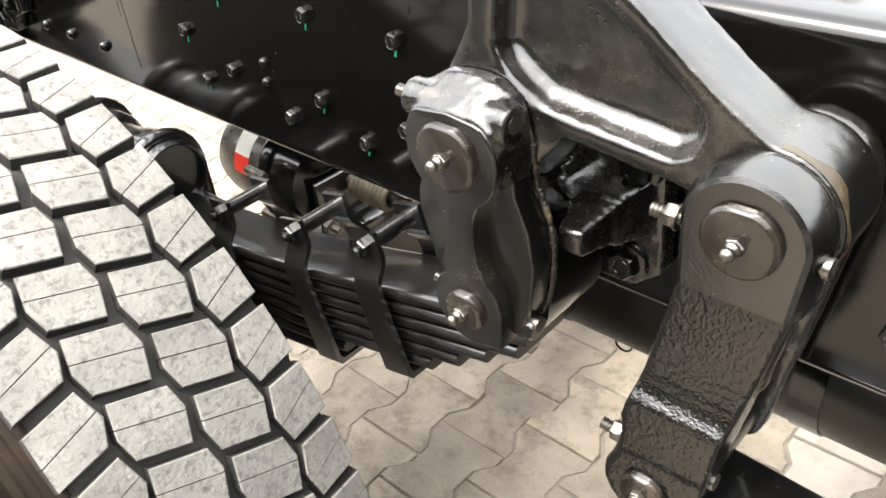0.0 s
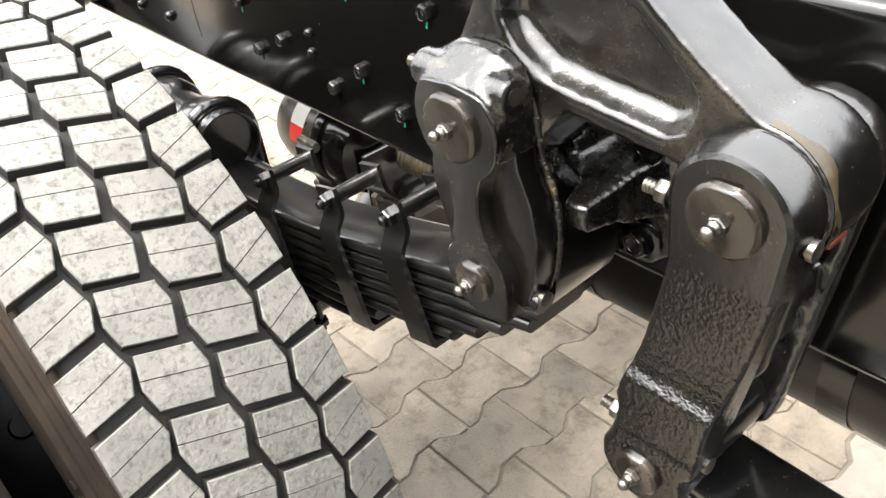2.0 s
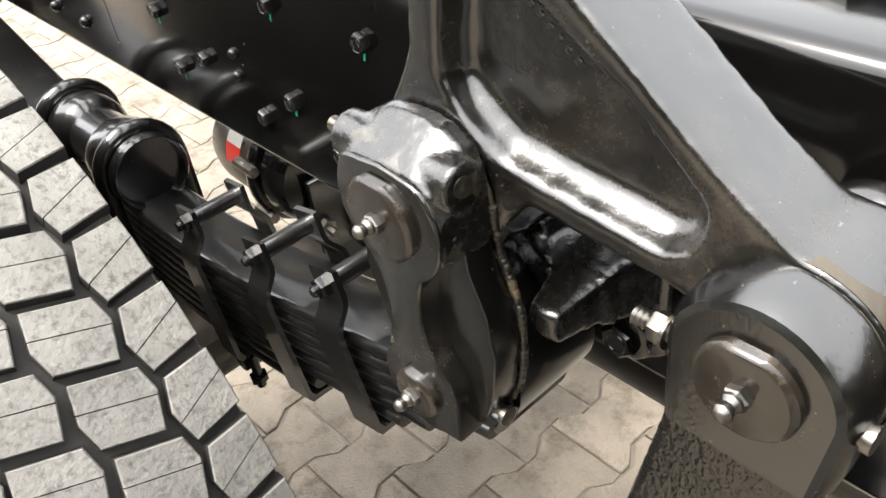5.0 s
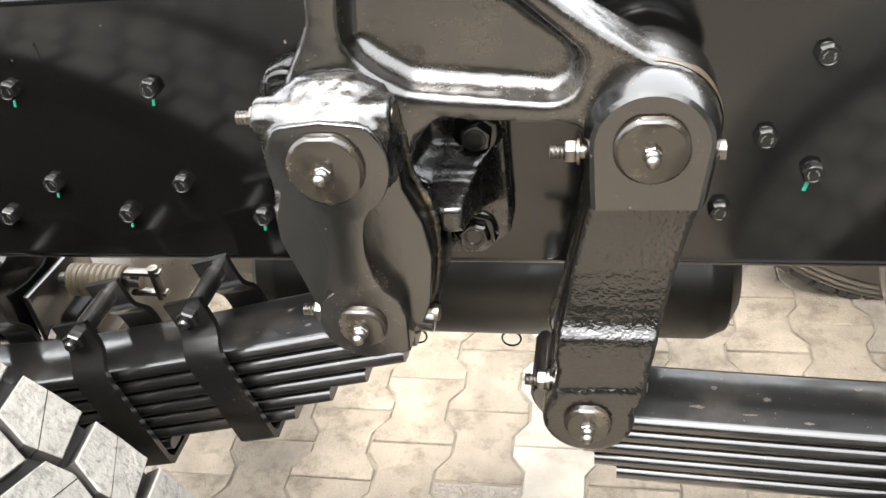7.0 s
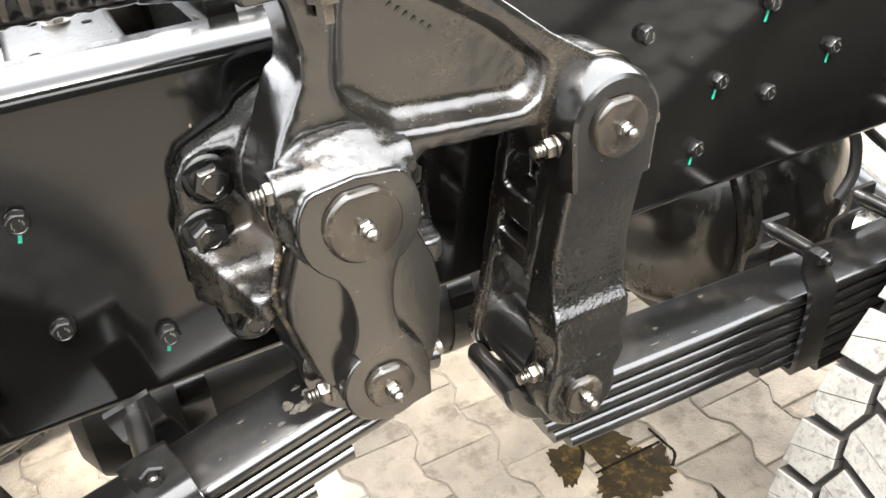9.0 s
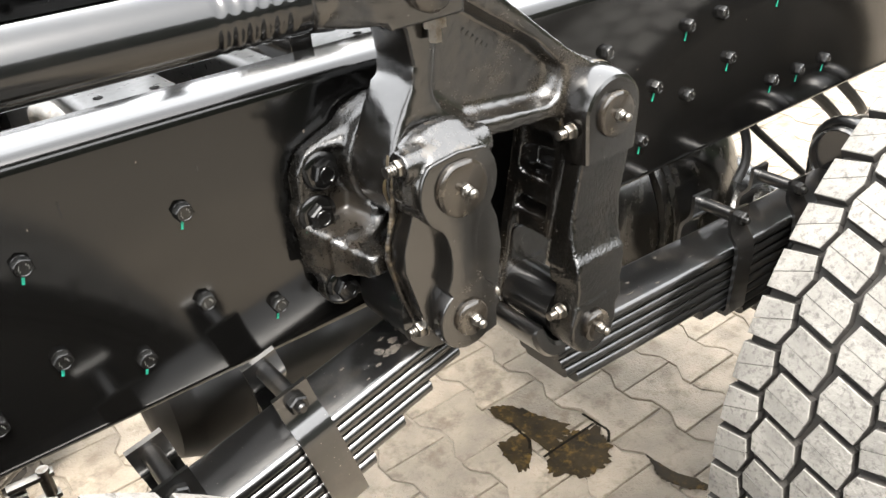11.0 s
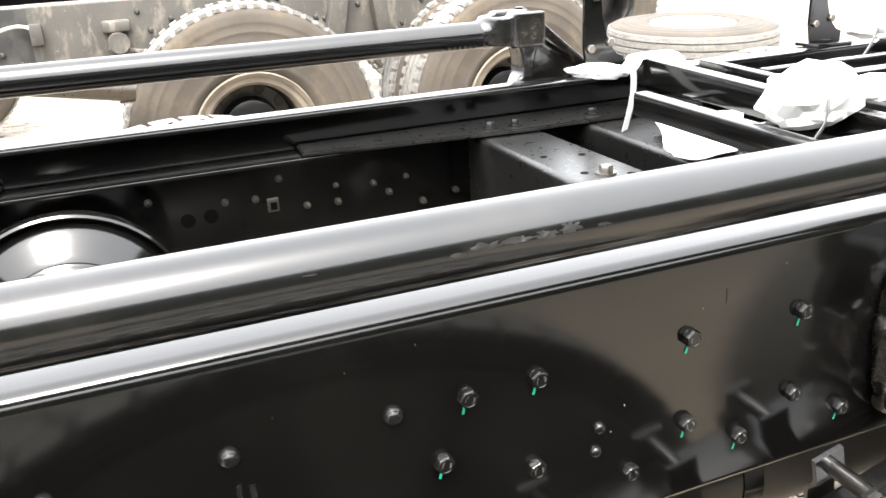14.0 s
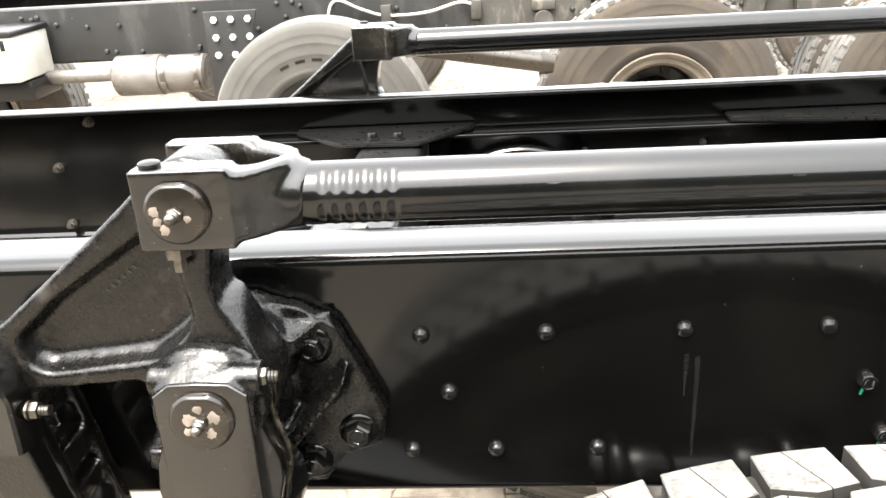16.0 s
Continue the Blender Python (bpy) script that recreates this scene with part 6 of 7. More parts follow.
# ---- body frame of black rectangular tubes on the chassis ----
def body_frame():
    root = thing("body_frame", (0.0, MIDY, ZT), "black welded frame of rectangular steel tubes on the chassis", "steel frame")

    def bar(name, a, b, w, h):
        a, b = Vector(a), Vector(b)
        bm = bmesh.new()
        L = (b - a).length
        box(bm, (0, 0, 0), (L, w, h), 0.002)
        ang = math.atan2((b - a).y, (b - a).x)
        bmesh.ops.transform(bm, matrix=Matrix.Translation((a + b) / 2) @ Matrix.Rotation(ang, 4, 'Z'), verts=bm.verts[:])
        part(name, bm, PAINT, root)

    ym = MIDY
    za, zb = 1.250 - 0.019 - ZT, 1.254 - 0.026 - ZT
    bar("cross_tube", (-0.034, 0.537 - ym, za), (-0.012, 0.09 - ym, za), 0.026, 0.036)
    bar("cross_tube", (0.14, 0.75 - ym, zb), (0.15, 0.09 - ym, zb), 0.029, 0.048)
    bar("cross_tube", (0.245, 0.735 - ym, zb), (0.25, 0.40 - ym, zb), 0.022, 0.03)
    bar("cross_tube", (0.75, 0.73 - ym, zb), (0.76, 0.09 - ym, zb), 0.032, 0.06)
    bar("long_tube", (0.268, 0.60 - ym, zb), (0.725, 0.60 - ym, zb), 0.022, 0.03)
    bar("long_tube", (0.17, 0.47 - ym, zb + 0.002), (0.725, 0.47 - ym, zb + 0.002), 0.029, 0.048)
    bar("long_tube", (-0.02, 0.30 - ym, za - 0.002), (0.13, 0.30 - ym, za - 0.002), 0.022, 0.03)
    bar("long_tube", (0.17, 0.13 - ym, zb - 0.010), (0.725, 0.13 - ym, zb - 0.010), 0.029, 0.048)
    bar("long_tube", (0.79, 0.13 - ym, zb - 0.010), (0.95, 0.13 - ym, zb - 0.010), 0.029, 0.048)
    # lugs where the tubes cross
    for lx, ly in ((0.12, 0.585), (0.70, 0.585), (0.70, 0.25)):
        bm = bmesh.new()
        box(bm, (lx, ly - ym, zb - 0.012), (0.05, 0.03, 0.006), 0.002)
        part("lug", bm, PAINT, root)
    # chamfered end plates of the two deep cross tubes
    for ex in (0.14, 0.75):
        bm = bmesh.new()
        vs = [(ex - 0.02, 0.75 - ym, zb - 0.024), (ex + 0.02, 0.75 - ym, zb - 0.024), (ex + 0.02, 0.79 - ym, zb - 0.024), (ex - 0.02, 0.79 - ym, zb - 0.024), (ex - 0.02, 0.752 - ym, zb + 0.024), (ex + 0.02, 0.752 - ym, zb + 0.024)]
        hull(bm, vs)
        part("end_plate", bm, PAINT, root)
    return root


body_frame()


def foam_wrap(c, s, seed, label, yaw=0.0):
    """Crumpled white packing foam bound round a tube: a bundle and the flap folded over it."""
    root = thing("foam_wrap", c, label, "packing foam", "foam wraps")
    root.rotation_euler = (0, 0, radians(yaw))
    for name, k0, off, e in (("roll", 1.0, (0, 0, 0), 0.75), ("flap", 0.62, (0.25 * s[0], -0.25 * s[1], 0.2 * s[2]), 0.6)):
        bm = bmesh.new()
        bmesh.ops.create_icosphere(bm, subdivisions=3, radius=1.0)
        for v in bm.verts:
            d = v.co.normalized()
            k = noise.noise(d * 1.3 + Vector((seed, 0, k0))) * 0.26 + noise.cell(d * 2.4 + Vector((seed, k0, 0))) * 0.1 + noise.noise(d * 3.1 + Vector((0, seed, 0))) * 0.12 + abs(noise.noise(d * 6.5 + Vector((0, 0, seed)))) * 0.07
            q = Vector([math.copysign(abs(c2) ** e, c2) for c2 in d])
            v.co = Vector((q.x * s[0], q.y * s[1], q.z * s[2])) * (1 + k) * k0 + Vector(off)
        part(name, bm, FOAM, root, smooth=16)
    return root


foam_wrap((0.068, 0.29, 1.278), (0.066, 0.05, 0.04), 1.0, "crumpled white foam wrapped round a tube corner")
foam_wrap((0.185, 0.30, 1.272), (0.036, 0.022, 0.018), 5.0, "flat white foam sleeve on a steel tube", 5)
foam_wrap((0.105, 0.885, 1.208), (0.058, 0.03, 0.013), 2.0, "white foam sheet under a bracket foot", -20)
foam_wrap((0.20, 0.83, 1.225), (0.062, 0.035, 0.020), 3.0, "white foam wrapped round the frame corner")
foam_wrap((0.735, 0.775, 1.262), (0.062, 0.045, 0.03), 7.0, "crumpled white foam on the frame tube")
foam_wrap((0.76, 0.31, 1.278), (0.06, 0.075, 0.032), 9.0, "crumpled white foam on the near frame tube")


def foam_sheet(pts, label):
    bm = bmesh.new()
    n = 10
    grid = [[None] * (n + 1) for _ in range(n + 1)]
    a, b, c, d = [Vector(p) for p in pts]
    for i in range(n + 1):
        for j in range(n + 1):
            u, v = i / n, j / n
            p = a * (1 - u) * (1 - v) + b * u * (1 - v) + c * u * v + d * (1 - u) * v
            p.z += 0.012 * noise.noise(p * 14)
            p.x += 0.015 * noise.noise(p * 9 + Vector((3, 0, 0))) * (1 if i in (0, n) or j in (0, n) else 0)
            grid[i][j] = bm.verts.new(p)
    for i in range(n):
        for j in range(n):
            bm.faces.new((grid[i][j], grid[i + 1][j], grid[i + 1][j + 1], grid[i][j + 1]))
    bmesh.ops.recalc_face_normals(bm, faces=bm.faces[:])
    bmesh.ops.solidify(bm, geom=bm.faces[:], thickness=0.006)
    ob = part("foam_sheet", bm, FOAM, None)
    return tagged(ob, label, "packing foam", "foam wraps")


foam_sheet([(-0.01, 0.477, 1.157), (0.113, 0.462, 1.154), (0.286, 0.658, 1.152), (0.108, 0.691, 1.156)], "loose white foam sheet lying between the rails")


foam_sheet([(0.575, 0.585, 1.155), (0.701, 0.528, 1.157), (0.92, 0.673, 1.155), (0.805, 0.714, 1.152)], "loose white foam sheet under the frame tubes")


def strap(a, b, label):
    bm = bmesh.new()
    pts = bent([a, ((Vector(a) + Vector(b)) / 2 + Vector((0.01, 0, 0.0))), b], 6)
    w, o = Vector((0.0095, 0.005, 0)), Vector((0, 0.0015, 0))
    rows = [[bm.verts.new(v) for v in (p - w, p + w, p + w + o, p - w + o)] for p in pts]
    for p, q in zip(rows, rows[1:]):
        for k in range(4):
            bm.faces.new((p[k], p[(k + 1) % 4], q[(k + 1) % 4], q[k]))
    bm.faces.new(rows[0]), bm.faces.new(rows[-1])
    bmesh.ops.recalc_face_normals(bm, faces=bm.faces[:])
    ob = part("plastic_strap", bm, STRAP, None, smooth=0)
    return tagged(ob, label, "strap", "plastic straps")


strap((0.095, 0.75, 1.262), (0.045, 0.69, 1.14), "grey plastic strap holding foam to the frame")
strap((0.052, 0.24, 1.285), (0.046, 0.25, 1.23), "grey plastic strap round the foam bundle")
strap((0.685, 0.735, 1.27), (0.63, 0.73, 1.19), "grey plastic strap round the frame tube")
strap((0.70, 0.28, 1.28), (0.62, 0.24, 1.19), "grey plastic strap hanging from the foam")

def cross_drum():
    root = thing("cross_drum", (1.32, 0.52, 1.16), "pale grey drum lying across the chassis rails", "drum")
    bm = bmesh.new()
    lathe(bm, [(0, -0.3), (0.1, -0.298), (0.112, -0.288), (0.113, -0.04), (0.1155, -0.036), (0.1155, -0.03), (0.113, -0.026), (0.112, 0.288), (0.1, 0.298), (0, 0.3)], pose(0, 0, 0, 90, 0, 0), 48)
    part("shell", bm, PALEDRUM, root)
    for y in (-0.2, 0.2):
        bm = bmesh.new()
        box(bm, (0, y, -0.12), (0.16, 0.04, 0.05), 0.004)
        part("saddle", bm, PAINT, root)
    return root


cross_drum()

# pale valve body below the cross member
bm = bmesh.new()
cyl(bm, (-0.20, 0.50, 1.105), (-0.16, 0.33, 1.105), 0.021, None, 24, 0.003)
valve = part("valve_body", bm, ZINC)
tagged(valve, "pale metal valve body hung below the cross member", "valve")


def upright_bracket(x, y, label):
    """A pressed bracket with curved sides and bolts that stands on the far rail."""
    root = thing("upright_bracket", (x, y, ZT), label, "bracket", "upright brackets")
    bm = bmesh.new()
    pts = [(-0.035, 0.0), (0.05, 0.0)] + [(0.05 - 0.055 * math.sin(t), 0.03 + 0.13 * (1 - math.cos(t))) for t in [k * 0.17 for k in range(10)]] + [(0.01, 0.3), (-0.045, 0.3), (-0.045, 0.05)]
    prism(bm, pts, -0.004, 0.004, 0.001)
    part("plate", bm, PAINT, root, smooth=0)
    bm = bmesh.new()
    box(bm, (0.005, 0.0, 0.004), (0.1, 0.07, 0.008), 0.001)
    part("foot", bm, PAINT, root)
    for px, pz in ((-0.03, 0.05), (0.015, 0.06), (-0.02, 0.15), (-0.03, 0.22)):
        bm = bmesh.new()
        hexhead(bm, (px, -0.004, pz), 0.009, 0.007)
        part("bolt", bm, ZINC, root)
    return root


upright_bracket(0.135, 0.915, "black upright body bracket with curved edge and bolts")
upright_bracket(0.72, 0.915, "black upright body bracket with curved edge and bolts")


# the far side of the chassis sits a little lower
LEAN = Matrix.Translation((0, 0, ZT)) @ Matrix.Rotation(-0.040, 4, 'X') @ Matrix.Translation((0, 0, -ZT))
for ob in list(bpy.data.objects):
    if ob.parent is None and ob.type != 'CAMERA':
        kind = ob.name.split(".")[0]
        far = kind in ("crank_bracket", "bell_crank", "short_shackle", "long_shackle", "tie_rod") and ob.matrix_basis.translation.y > 0.3
        if far or ob is rail_far or kind in ("round_tank", "cross_member", "gusset_plate", "upright_bracket"):
            ob.matrix_basis = LEAN @ ob.matrix_basis


# ---- second truck, parked alongside ----
def parked_truck():
    root = thing("parked_truck", (0, 3.6, 0.88), "dusty grey and mud-splashed truck chassis parked alongside", "truck chassis")
    bm = bmesh.new()
    c_section(bm, -9, -1.07, 0.29, 0.0, 0.07, 0.008, 1, 0)
    part("rail_front", bm, GREYRAIL, root)
    bm = bmesh.new()
    c_section(bm, -1.075, 1.72, 0.292, -0.002, 0.07, 0.008, 1, -0.004)
    part("rail_rear", bm, MUDRAIL, root, "rail splashed with dried pale mud")
    bm = bmesh.new()
    c_section(bm, -9, 1.72, 0.29, 0.0, 0.07, 0.008, -1, 0.94)
    part("far_rail", bm, PAINT, root, "glossy black far rail")
    # rivets
    bm = bmesh.new()
    lathe(bm, [(0.013, 0), (0.012, 0.006), (0.007, 0.011), (0, 0.012)], YAXIS, 12)
    rv = part("rivet", bm, GREYRAIL, root)
    rr = random.Random(8)
    pts = []
    for k in range(70):
        pts.append((rr.uniform(-4.2, 1.6), rr.choice((0.05, 0.09, 0.14, 0.19, 0.24)) + rr.uniform(-0.012, 0.012)))
    rv.location = (-1.4, 0, 0.1)
    for x, z in pts:
        again(rv, root, (x, -0.004, z))
    # hanger plate with nine bolts
    bm = bmesh.new()
    prism(bm, [(-2.385, 0.24), (-2.12, 0.24), (-2.2, -0.02), (-2.3, -0.22), (-2.39, -0.22)], -0.16, -0.145, 0.002)
    part("hanger_plate", bm, GREYRAIL, root)
    for i in range(3):
        for j in range(3):
            bm = bmesh.new()
            hexhead(bm, (-2.335 + 0.085 * i, -0.16, 0.20 - 0.085 * j), 0.018, 0.014, i)
            part("bolt", bm, PALEDRUM, root, "pale dusty bolt")
    # muffler
    bm = bmesh.new()
    lathe(bm, [(0, -2.9), (0.09, -2.898), (0.102, -2.885), (0.102, -2.66), (0.094, -2.655), (0.094, -2.43), (0.08, -2.42), (0, -2.42)], Matrix.Translation((0, -0.1, -0.06)) @ pose(0, 0, 0, 0, 90, 0), 40)
    part("muffler", bm, MUFFLER, root, "heat-stained round exhaust muffler")
    bm = bmesh.new()
    cyl(bm, (-3.6, -0.1, -0.05), (-2.88, -0.1, -0.05), 0.035, None, 20)
    part("exhaust_pipe", bm, MUFFLER, root)
    for x in (-2.63, -2.46):
        bm = bmesh.new()
        lathe(bm, [(0.0945, -0.012), (0.098, -0.012), (0.098, 0.012), (0.0945, 0.012)], Matrix.Translation((x, -0.1, -0.06)) @ pose(0, 0, 0, 0, 90, 0), 40)
        box(bm, (x, -0.19, -0.1), (0.03, 0.02, 0.03), 0.003)
        part("clamp_band", bm, ZINC, root)
    # battery box
    bm = bmesh.new()
    box(bm, (-3.52, -0.2, 0.085), (0.52, 0.35, 0.22), 0.012)
    bat = part("battery_box", bm, WHITELABEL, root, "pale white battery box")
    bm = bmesh.new()
    box(bm, (-3.52, -0.2, 0.207), (0.54, 0.37, 0.03), 0.01)
    part("box_lid", bm, RIM, bat)
    for k in range(7):
        bm = bmesh.new()
        box(bm, (-3.73 + 0.07 * k, -0.3755, 0.155), (0.022, 0.004, 0.05), 0.001)
        part("vent_slot", bm, RUBBER, bat)
    bm = bmesh.new()
    box(bm, (-3.55, -0.15, -0.08), (0.6, 0.3, 0.1), 0.02)
    part("box_carrier", bm, RIM, bat)
    # air line along the rail
    bm = bmesh.new()
    pipe(bm, bent([(-1.80, -0.03, 0.02), (-1.79, -0.04, 0.18), (-1.74, -0.04, 0.25), (-1.62, -0.03, 0.2), (-1.5, -0.03, 0.165), (-1.3, -0.03, 0.17), (-1.13, -0.03, 0.21), (-1.05, -0.03, 0.19)], 8), 0.0075, 8)
    part("air_line", bm, WHITELABEL, root, "pale dusty air line")
    for x in (-1.5, -1.05):
        bm = bmesh.new()
        box(bm, (x, -0.02, 0.17), (0.05, 0.04, 0.09), 0.004)
        part("line_clip", bm, MUDRAIL, root)
    # small spring hanger
    bm = bmesh.new()
    box(bm, (-0.72, -0.03, 0.18), (0.12, 0.06, 0.05), 0.01)
    cyl(bm, (-0.72, -0.09, 0.11), (-0.72, -0.005, 0.11), 0.045, None, 20)
    box(bm, (-0.62, -0.05, 0.06), (0.3, 0.04, 0.02), 0.006, m=pose(0, 0, 0, 0, 10, 0))
    part("hanger", bm, MUDRAIL, root)
    bm = bmesh.new()
    box(bm, (0.3, -0.04, 0.15), (0.09, 0.06, 0.34), 0.012, m=pose(0, 0, 0, 0, 12, 0))
    box(bm, (0.52, -0.04, 0.15), (0.07, 0.06, 0.3), 0.012, m=pose(0, 0, 0, 0, -8, 0))
    part("shackle", bm, MUDRAIL, root)
    bm = bmesh.new()
    cyl(bm, (-1.33, -0.5, 0.08), (-0.75, -0.5, -0.02), 0.045, None, 20)
    cyl(bm, (-0.76, -0.5, -0.02), (-0.70, -0.5, -0.03), 0.055, 0.04, 20)
    part("torque_rod", bm, BROWNGREY, root)
    return root


TRUCK2 = parked_truck()


def plain_wheel(x, y, label, rim, ribs=True, axis=None, z=TYRE_R, side=DUSTYTYRE, tread=TREAD, truck=None):
    """A worn wheel: a part of the truck it is on, or a thing of its own when it lies loose."""
    w, R = 0.135, TYRE_R
    prof = [(0.27, -w + 0.03), (0.31, -w), (0.33, -w - 0.004), (0.335, -w - 0.001), (0.345, -w - 0.004), (0.352, -w - 0.003), (0.40, -w - 0.008), (0.406, -w - 0.0095), (0.412, -w - 0.008), (0.435, -w - 0.006), (0.455, -w - 0.002), (0.459, -w - 0.0035), (0.464, -w - 0.0005), (0.483, -w + 0.003), (0.495, -w + 0.006), (0.50, -w + 0.005), (0.506, -w + 0.008), (0.53, -w + 0.012), (0.556, -w + 0.03)]
    bm = tyre_ring(prof + [(r, -zz) for r, zz in prof[::-1]], 72)
    root = part("wheel" if truck else "spare_wheel", bm, side, truck, label, smooth=60)
    root.location = Vector((x, y, z)) - (truck.location if truck else Vector())
    if axis is not None:
        root.rotation_euler = axis
    if not truck:
        tagged(root, label, "wheel", "spare wheels")
    half = [(0.556, -w + 0.03), (0.566, -w + 0.038), (0.57, -0.06), (0.56, -0.058), (0.56, -0.05), (0.572, -0.048), (0.572, -0.006), (0.56, -0.004)]
    bm = tyre_ring(half + [(r, -zz) for r, zz in half[::-1]], 72)
    if ribs:
        for k in range(60):
            for s in (-1, 1):
                vs = box(bm, (0, s * 0.083, 0.567), (0.034, 0.05, 0.016), 0)
                bmesh.ops.rotate(bm, cent=(0, 0, 0), matrix=Matrix.Rotation(2 * math.pi * k / 60, 3, 'Y'), verts=vs)
    part("tread", bm, tread, root, smooth=25)
    bm = bmesh.new()
    lathe(bm, [(0.262, 0.12), (0.28, 0.134), (0.286, 0.122), (0.262, 0.112), (0.236, 0.108), (0.222, 0.09), (0.214, 0.03), (0.212, -0.06), (0.2, -0.085), (0.14, -0.09), (0.125, -0.03), (0.11, -0.025), (0, -0.025)], YAXIS, 48)
    rm = part("rim", bm, rim, root)
    if truck:
        # shade of the deep rim put into the colour: a black disc over the rim's own
        bm = bmesh.new()
        lathe(bm, [(0.211, 0.02), (0.209, -0.05), (0.195, -0.078), (0.14, -0.083), (0.128, -0.024), (0.11, -0.018), (0, -0.018)], YAXIS, 40)
        part("disc", bm, RIM, rm, "recessed wheel disc coloured dark for the shade inside the rim")
    for k in range(10):
        a = 2 * math.pi * k / 10
        bm = bmesh.new()
        lathe(bm, [(0.026, 0.0), (0.022, 0.004), (0, 0.004)], Matrix.Translation((0.18 * math.cos(a), 0.085 if not truck else 0.078, 0.18 * math.sin(a))) @ YAXIS, 14)
        part("hand_hole", bm, RUBBER, rm)
    return root


pw = plain_wheel(-1.81, 3.34, "ribbed steer wheel with dusty grey sidewall and black rim", RIM, ribs=False, truck=TRUCK2, side=GREYTYRE, z=0.543)
pw.scale = (0.95, 0.9, 0.95)
# raised lettering band, worn past reading
for k in range(5):
    bm = bmesh.new()
    rows = []
    for i in range(4):
        a = radians(118 - k * 13 - i * 2.6)
        rows.append([bm.verts.new((r * math.cos(a), -0.1415, r * math.sin(a))) for r in (0.37, 0.415)])
    for p, q in zip(rows, rows[1:]):
        bm.faces.new((p[0], p[1], q[1], q[0]))
    part("worn_mark", bm, SIDEWALL, pw)
plain_wheel(-0.2, 3.34, "dusty worn wheel with tan rim", RUSTRIM, truck=TRUCK2)
plain_wheel(1.13, 3.34, "dusty twin wheel with pale tread blocks", RUSTRIM, truck=TRUCK2)
plain_wheel(1.13, 3.66, "dusty twin wheel with pale tread blocks", RUSTRIM, truck=TRUCK2)
plain_wheel(-3.9, 3.9, "dusty wheel with tan rim", RUSTRIM, truck=TRUCK2)
for k in range(3):
    flat = plain_wheel(2.92 + 0.02 * k, 4.25 - 0.01 * k, "spare truck wheel lying flat on a stack", WHITELABEL, ribs=False, axis=(radians(-90), 0, 0.3 * k), z=0.118 + 0.236 * k)
    flat.scale = (1.0, 0.82, 1.0)


# third row: another dark chassis far behind
def far_truck(y):
    root = thing("far_truck", (0, y, 0.9), "dark truck chassis in the row behind", "truck chassis")
    bm = bmesh.new()
    c_section(bm, -12, 12, 0.3, 0.0, 0.07, 0.008, 1, 0)
    part("rail", bm, PAINT, root)
    bm = bmesh.new()
    box(bm, (-4.5, 0.3, 0.05), (0.9, 0.5, 0.5), 0.03)
    box(bm, (-2.6, 0.3, 0.1), (0.5, 0.4, 0.35), 0.03)
    part("tool_box", bm, BROWNGREY, root)
    return root


TRUCK3 = far_truck(6.6)
for x in (-5.6, -3.2, -1.9, 0.4, 1.8, 3.6):
    plain_wheel(x, 6.4, "dark dusty wheel", RIM, truck=TRUCK3)


# ---- oil stain ----
def wet_patch(root, pts, z, seed):
    ring = bent(pts + [pts[0]], 14)[:-1]
    mid = sum(ring, Vector()) / len(ring)
    bm = bmesh.new()
    vs = []
    for p in ring:
        k = 1 + 0.2 * noise.noise(p * 45 + Vector((seed, 0, 0))) + 0.17 * noise.noise(p * 130) + 0.10 * noise.noise(p * 320)
        q = mid + (p - mid) * k
        vs.append(bm.verts.new((q.x, q.y, z)))
    f = bm.faces.new(vs)
    bmesh.ops.triangulate(bm, faces=[f])
    bmesh.ops.recalc_face_normals(bm, faces=bm.faces[:])
    part("wet_patch", bm, OIL, root, smooth=0)


def dark_joint(root, pts, w, seed):
    line = bent(pts, 8)
    bm = bmesh.new()
    rows = []
    for k, p in enumerate(line):
        d = (line[min(k + 1, len(line) - 1)] - line[max(k - 1, 0)]).normalized()
        s = Vector((-d.y, d.x, 0)) * w * (1 + 0.5 * noise.noise(p * 150 + Vector((seed, 0, 0))))
        rows.append([bm.verts.new((q.x, q.y, 0.0034)) for q in (p - s, p + s)])
    for p, q in zip(rows, rows[1:]):
        bm.faces.new((p[0], q[0], q[1], p[1]))
    bmesh.ops.recalc_face_normals(bm, faces=bm.faces[:])
    part("dark_joint", bm, OILJOINT, root, "oil-black paver joint", smooth=0)


def oil_stain(patches, joints, label):
    root = thing("oil_stain", (0, 0, 0), label, "stain")
    for k, pts in enumerate(patches):
        wet_patch(root, [(x, y, 0) for x, y in pts], 0.0022 + 0.0003 * k, 3.0 * k)
    for k, pts in enumerate(joints):
        dark_joint(root, [(x, y, 0) for x, y in pts], 0.0036, 2.0 * k)
    return root


oil_stain([[(0.63, 0.61), (0.688, 0.609), (0.735, 0.501), (0.745, 0.431), (0.66, 0.405), (0.654, 0.497), (0.642, 0.556)],
           [(0.638, 0.407), (0.72, 0.42), (0.789, 0.405), (0.792, 0.349), (0.737, 0.292), (0.664, 0.296), (0.606, 0.358)],
           [(0.58, 0.513), (0.654, 0.497), (0.622, 0.438), (0.561, 0.397), (0.562, 0.464)]],
          [[(0.81, 0.451), (0.812, 0.40), (0.812, 0.364), (0.782, 0.336)], [(0.63, 0.405), (0.72, 0.406), (0.806, 0.406)], [(0.65, 0.548), (0.647, 0.51), (0.644, 0.472), (0.624, 0.447)]],
          "wet brown oil stain over dark paver joints")
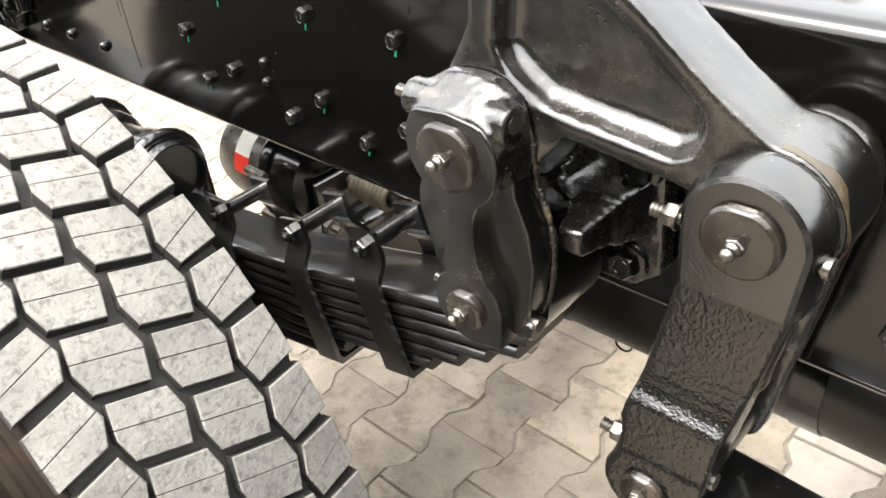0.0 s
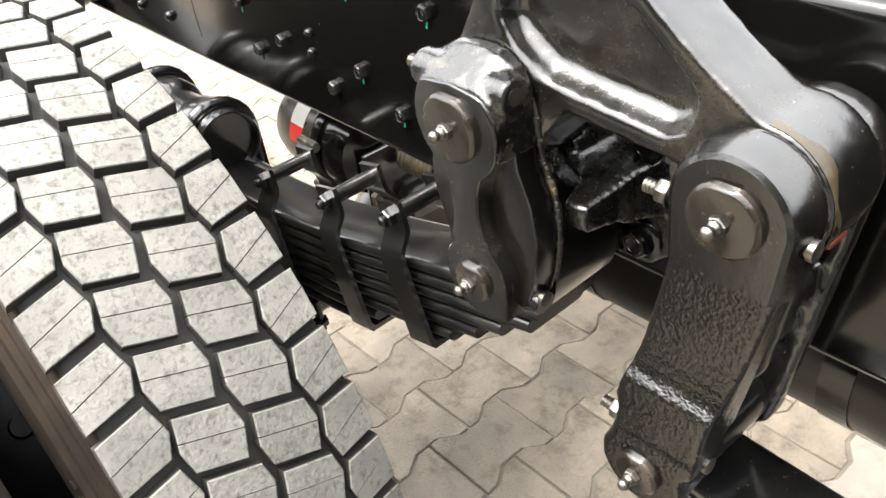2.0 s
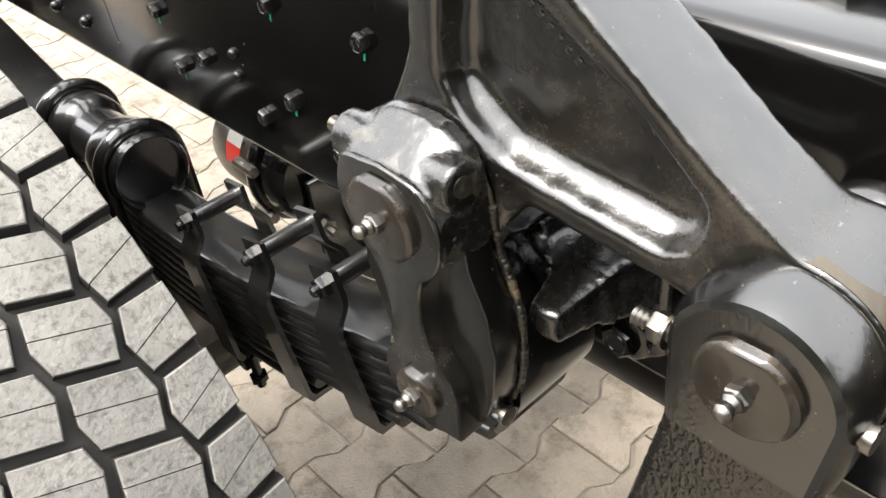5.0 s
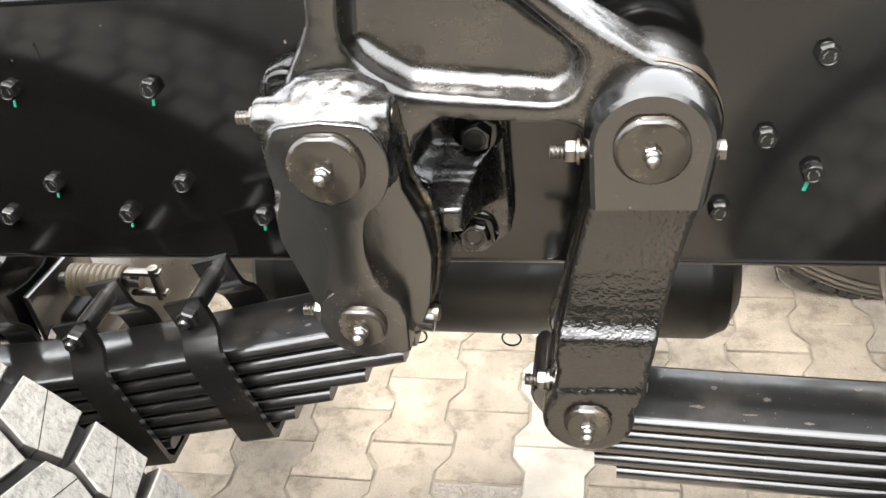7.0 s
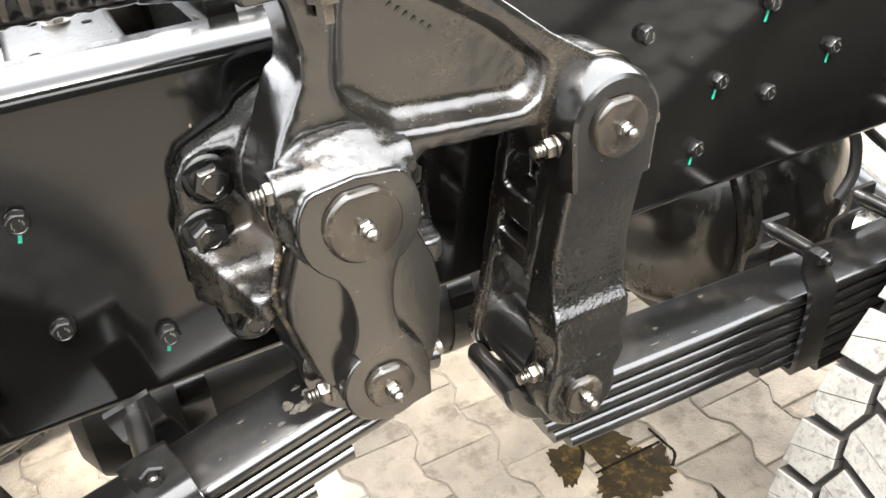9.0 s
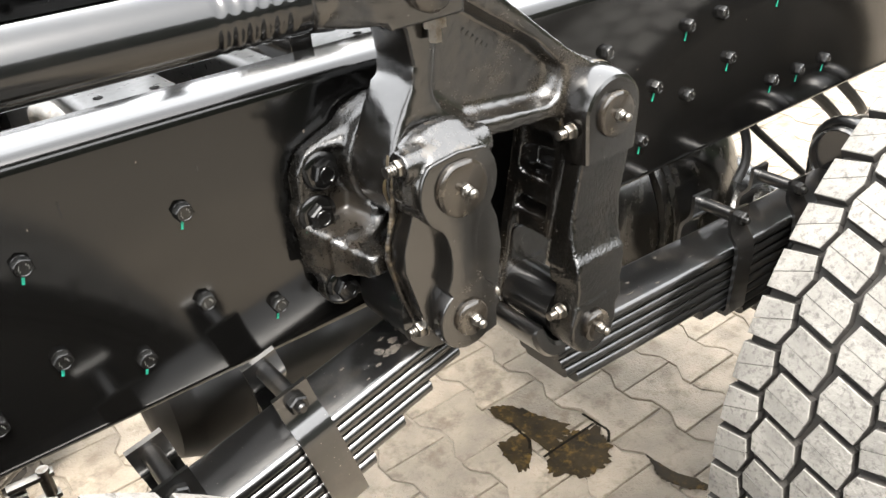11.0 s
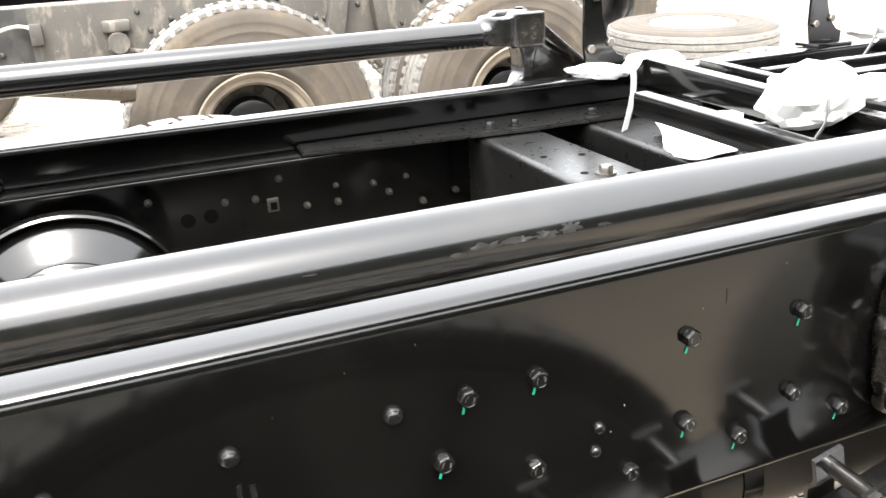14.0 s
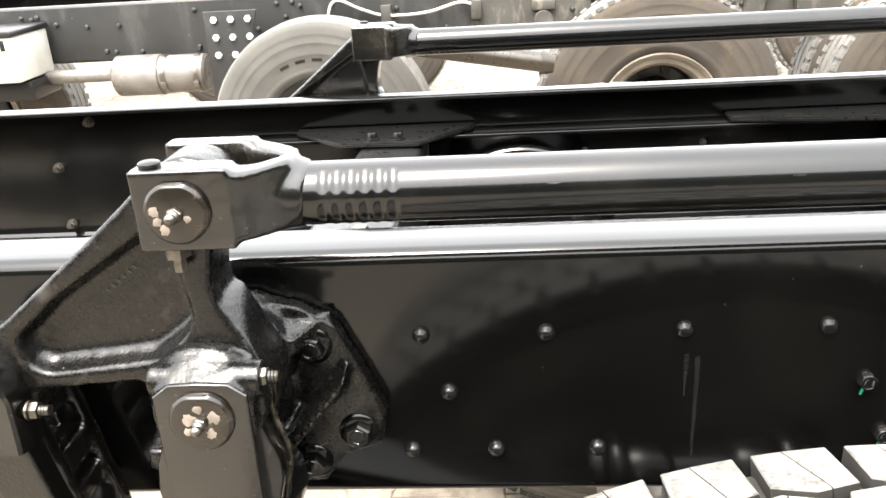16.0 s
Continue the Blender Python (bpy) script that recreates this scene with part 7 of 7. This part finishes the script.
oil_stain([[(0.82, 0.25), (0.795, 0.20), (0.785, 0.17), (0.80, 0.13), (0.83, 0.09), (0.85, 0.11), (0.825, 0.17)]], [], "small brown oil stain on the paving")


# ---- pavers ----
PW, PL, PA, PX0, PY0, SKEW = 0.16, 0.205, 0.0150, 0.006, 0.612, 0.035


def paver_outline(gap):
    f, r = 0.030, 0.0725
    right = [(PW + PA, 0), (PW + PA, f), (PW - PA, r), (PW - PA, PL - r), (PW + PA, PL - f), (PW + PA, PL)]
    left = [(-PA, PL), (-PA, PL - f), (PA, PL - r), (PA, r), (-PA, f), (-PA, 0)]
    cx, cy = PW / 2, PL / 2
    out = []
    for x, y in right + left:
        out.append((x - cx - math.copysign(gap, x - cx), y - cy - math.copysign(gap, y - cy) * (1 if y in (0, PL) else 0)))
    return out


def paver_rings():
    return [(paver_outline(0.0046), 0.0), (paver_outline(0.0026), -0.0018), (paver_outline(0.0018), -0.006), (paver_outline(0.0018), -0.03)]


def paver_mesh():
    bm = bmesh.new()
    rings = [[bm.verts.new((x, y, z)) for x, y in o] for o, z in paver_rings()]
    bm.faces.new(rings[0])
    n = len(rings[0])
    for a, b in zip(rings, rings[1:]):
        for k in range(n):
            bm.faces.new((a[k], b[k], b[(k + 1) % n], a[(k + 1) % n]))
    bmesh.ops.recalc_face_normals(bm, faces=bm.faces[:])
    return bm


proto = None
rp = random.Random(11)
rest_v, rest_f = [], []
rings = paver_rings()
for k in range(-60, 45):
    for n in range(-16, 40):
        x = PX0 + PW * k + PW / 2
        y = PY0 + (PL / 2 if k % 2 else 0) + PL * n + PL / 2 + SKEW * (x - 0.08)
        dz, tx, ty = rp.uniform(-0.0028, 0.0014), rp.uniform(-0.012, 0.012), rp.uniform(-0.012, 0.012)
        if -1.45 < x < 1.75 and -0.12 < y < 1.15:
            if proto is None:
                proto = part("paver", paver_mesh(), PAVER, GROUND, smooth=0)
                ob = proto
                faces = [proto.data, proto.data.copy(), proto.data.copy()]
                faces[1].materials[0], faces[2].materials[0] = PALEPAVER, PRESSEDPAVER
            else:
                ob = again(proto, GROUND, (0, 0, 0))
                ob.data = faces[0]
            kind = rp.random()
            if k == 0 or kind < 0.10:
                ob.data = faces[1 if k == 0 else 2]
            ob.location, ob.rotation_euler = (x + tx * 0.12, y + ty * 0.12, dz), (tx, ty, (tx + ty) * 0.5)
        elif abs(x) < 7 and -3 < y < 8:
            base = len(rest_v)
            for o, z in rings[:3]:
                rest_v += [(x + a, y + b, z + dz + a * ty * -1 + b * tx) for a, b in o]
            m = len(rings[0][0])
            rest_f.append([base + i for i in range(m)])
            for r in range(2):
                rest_f += [(base + r * m + i, base + r * m + m + i, base + r * m + m + (i + 1) % m, base + r * m + (i + 1) % m) for i in range(m)]
me = bpy.data.meshes.new("pavers")
me.from_pydata(rest_v, [], rest_f)
me.update()
me.materials.append(PAVER)
rest = new("pavers", me)
rest.parent = GROUND
tagged(rest, "beige interlocking concrete pavers with sandy joints", kind="stuff")
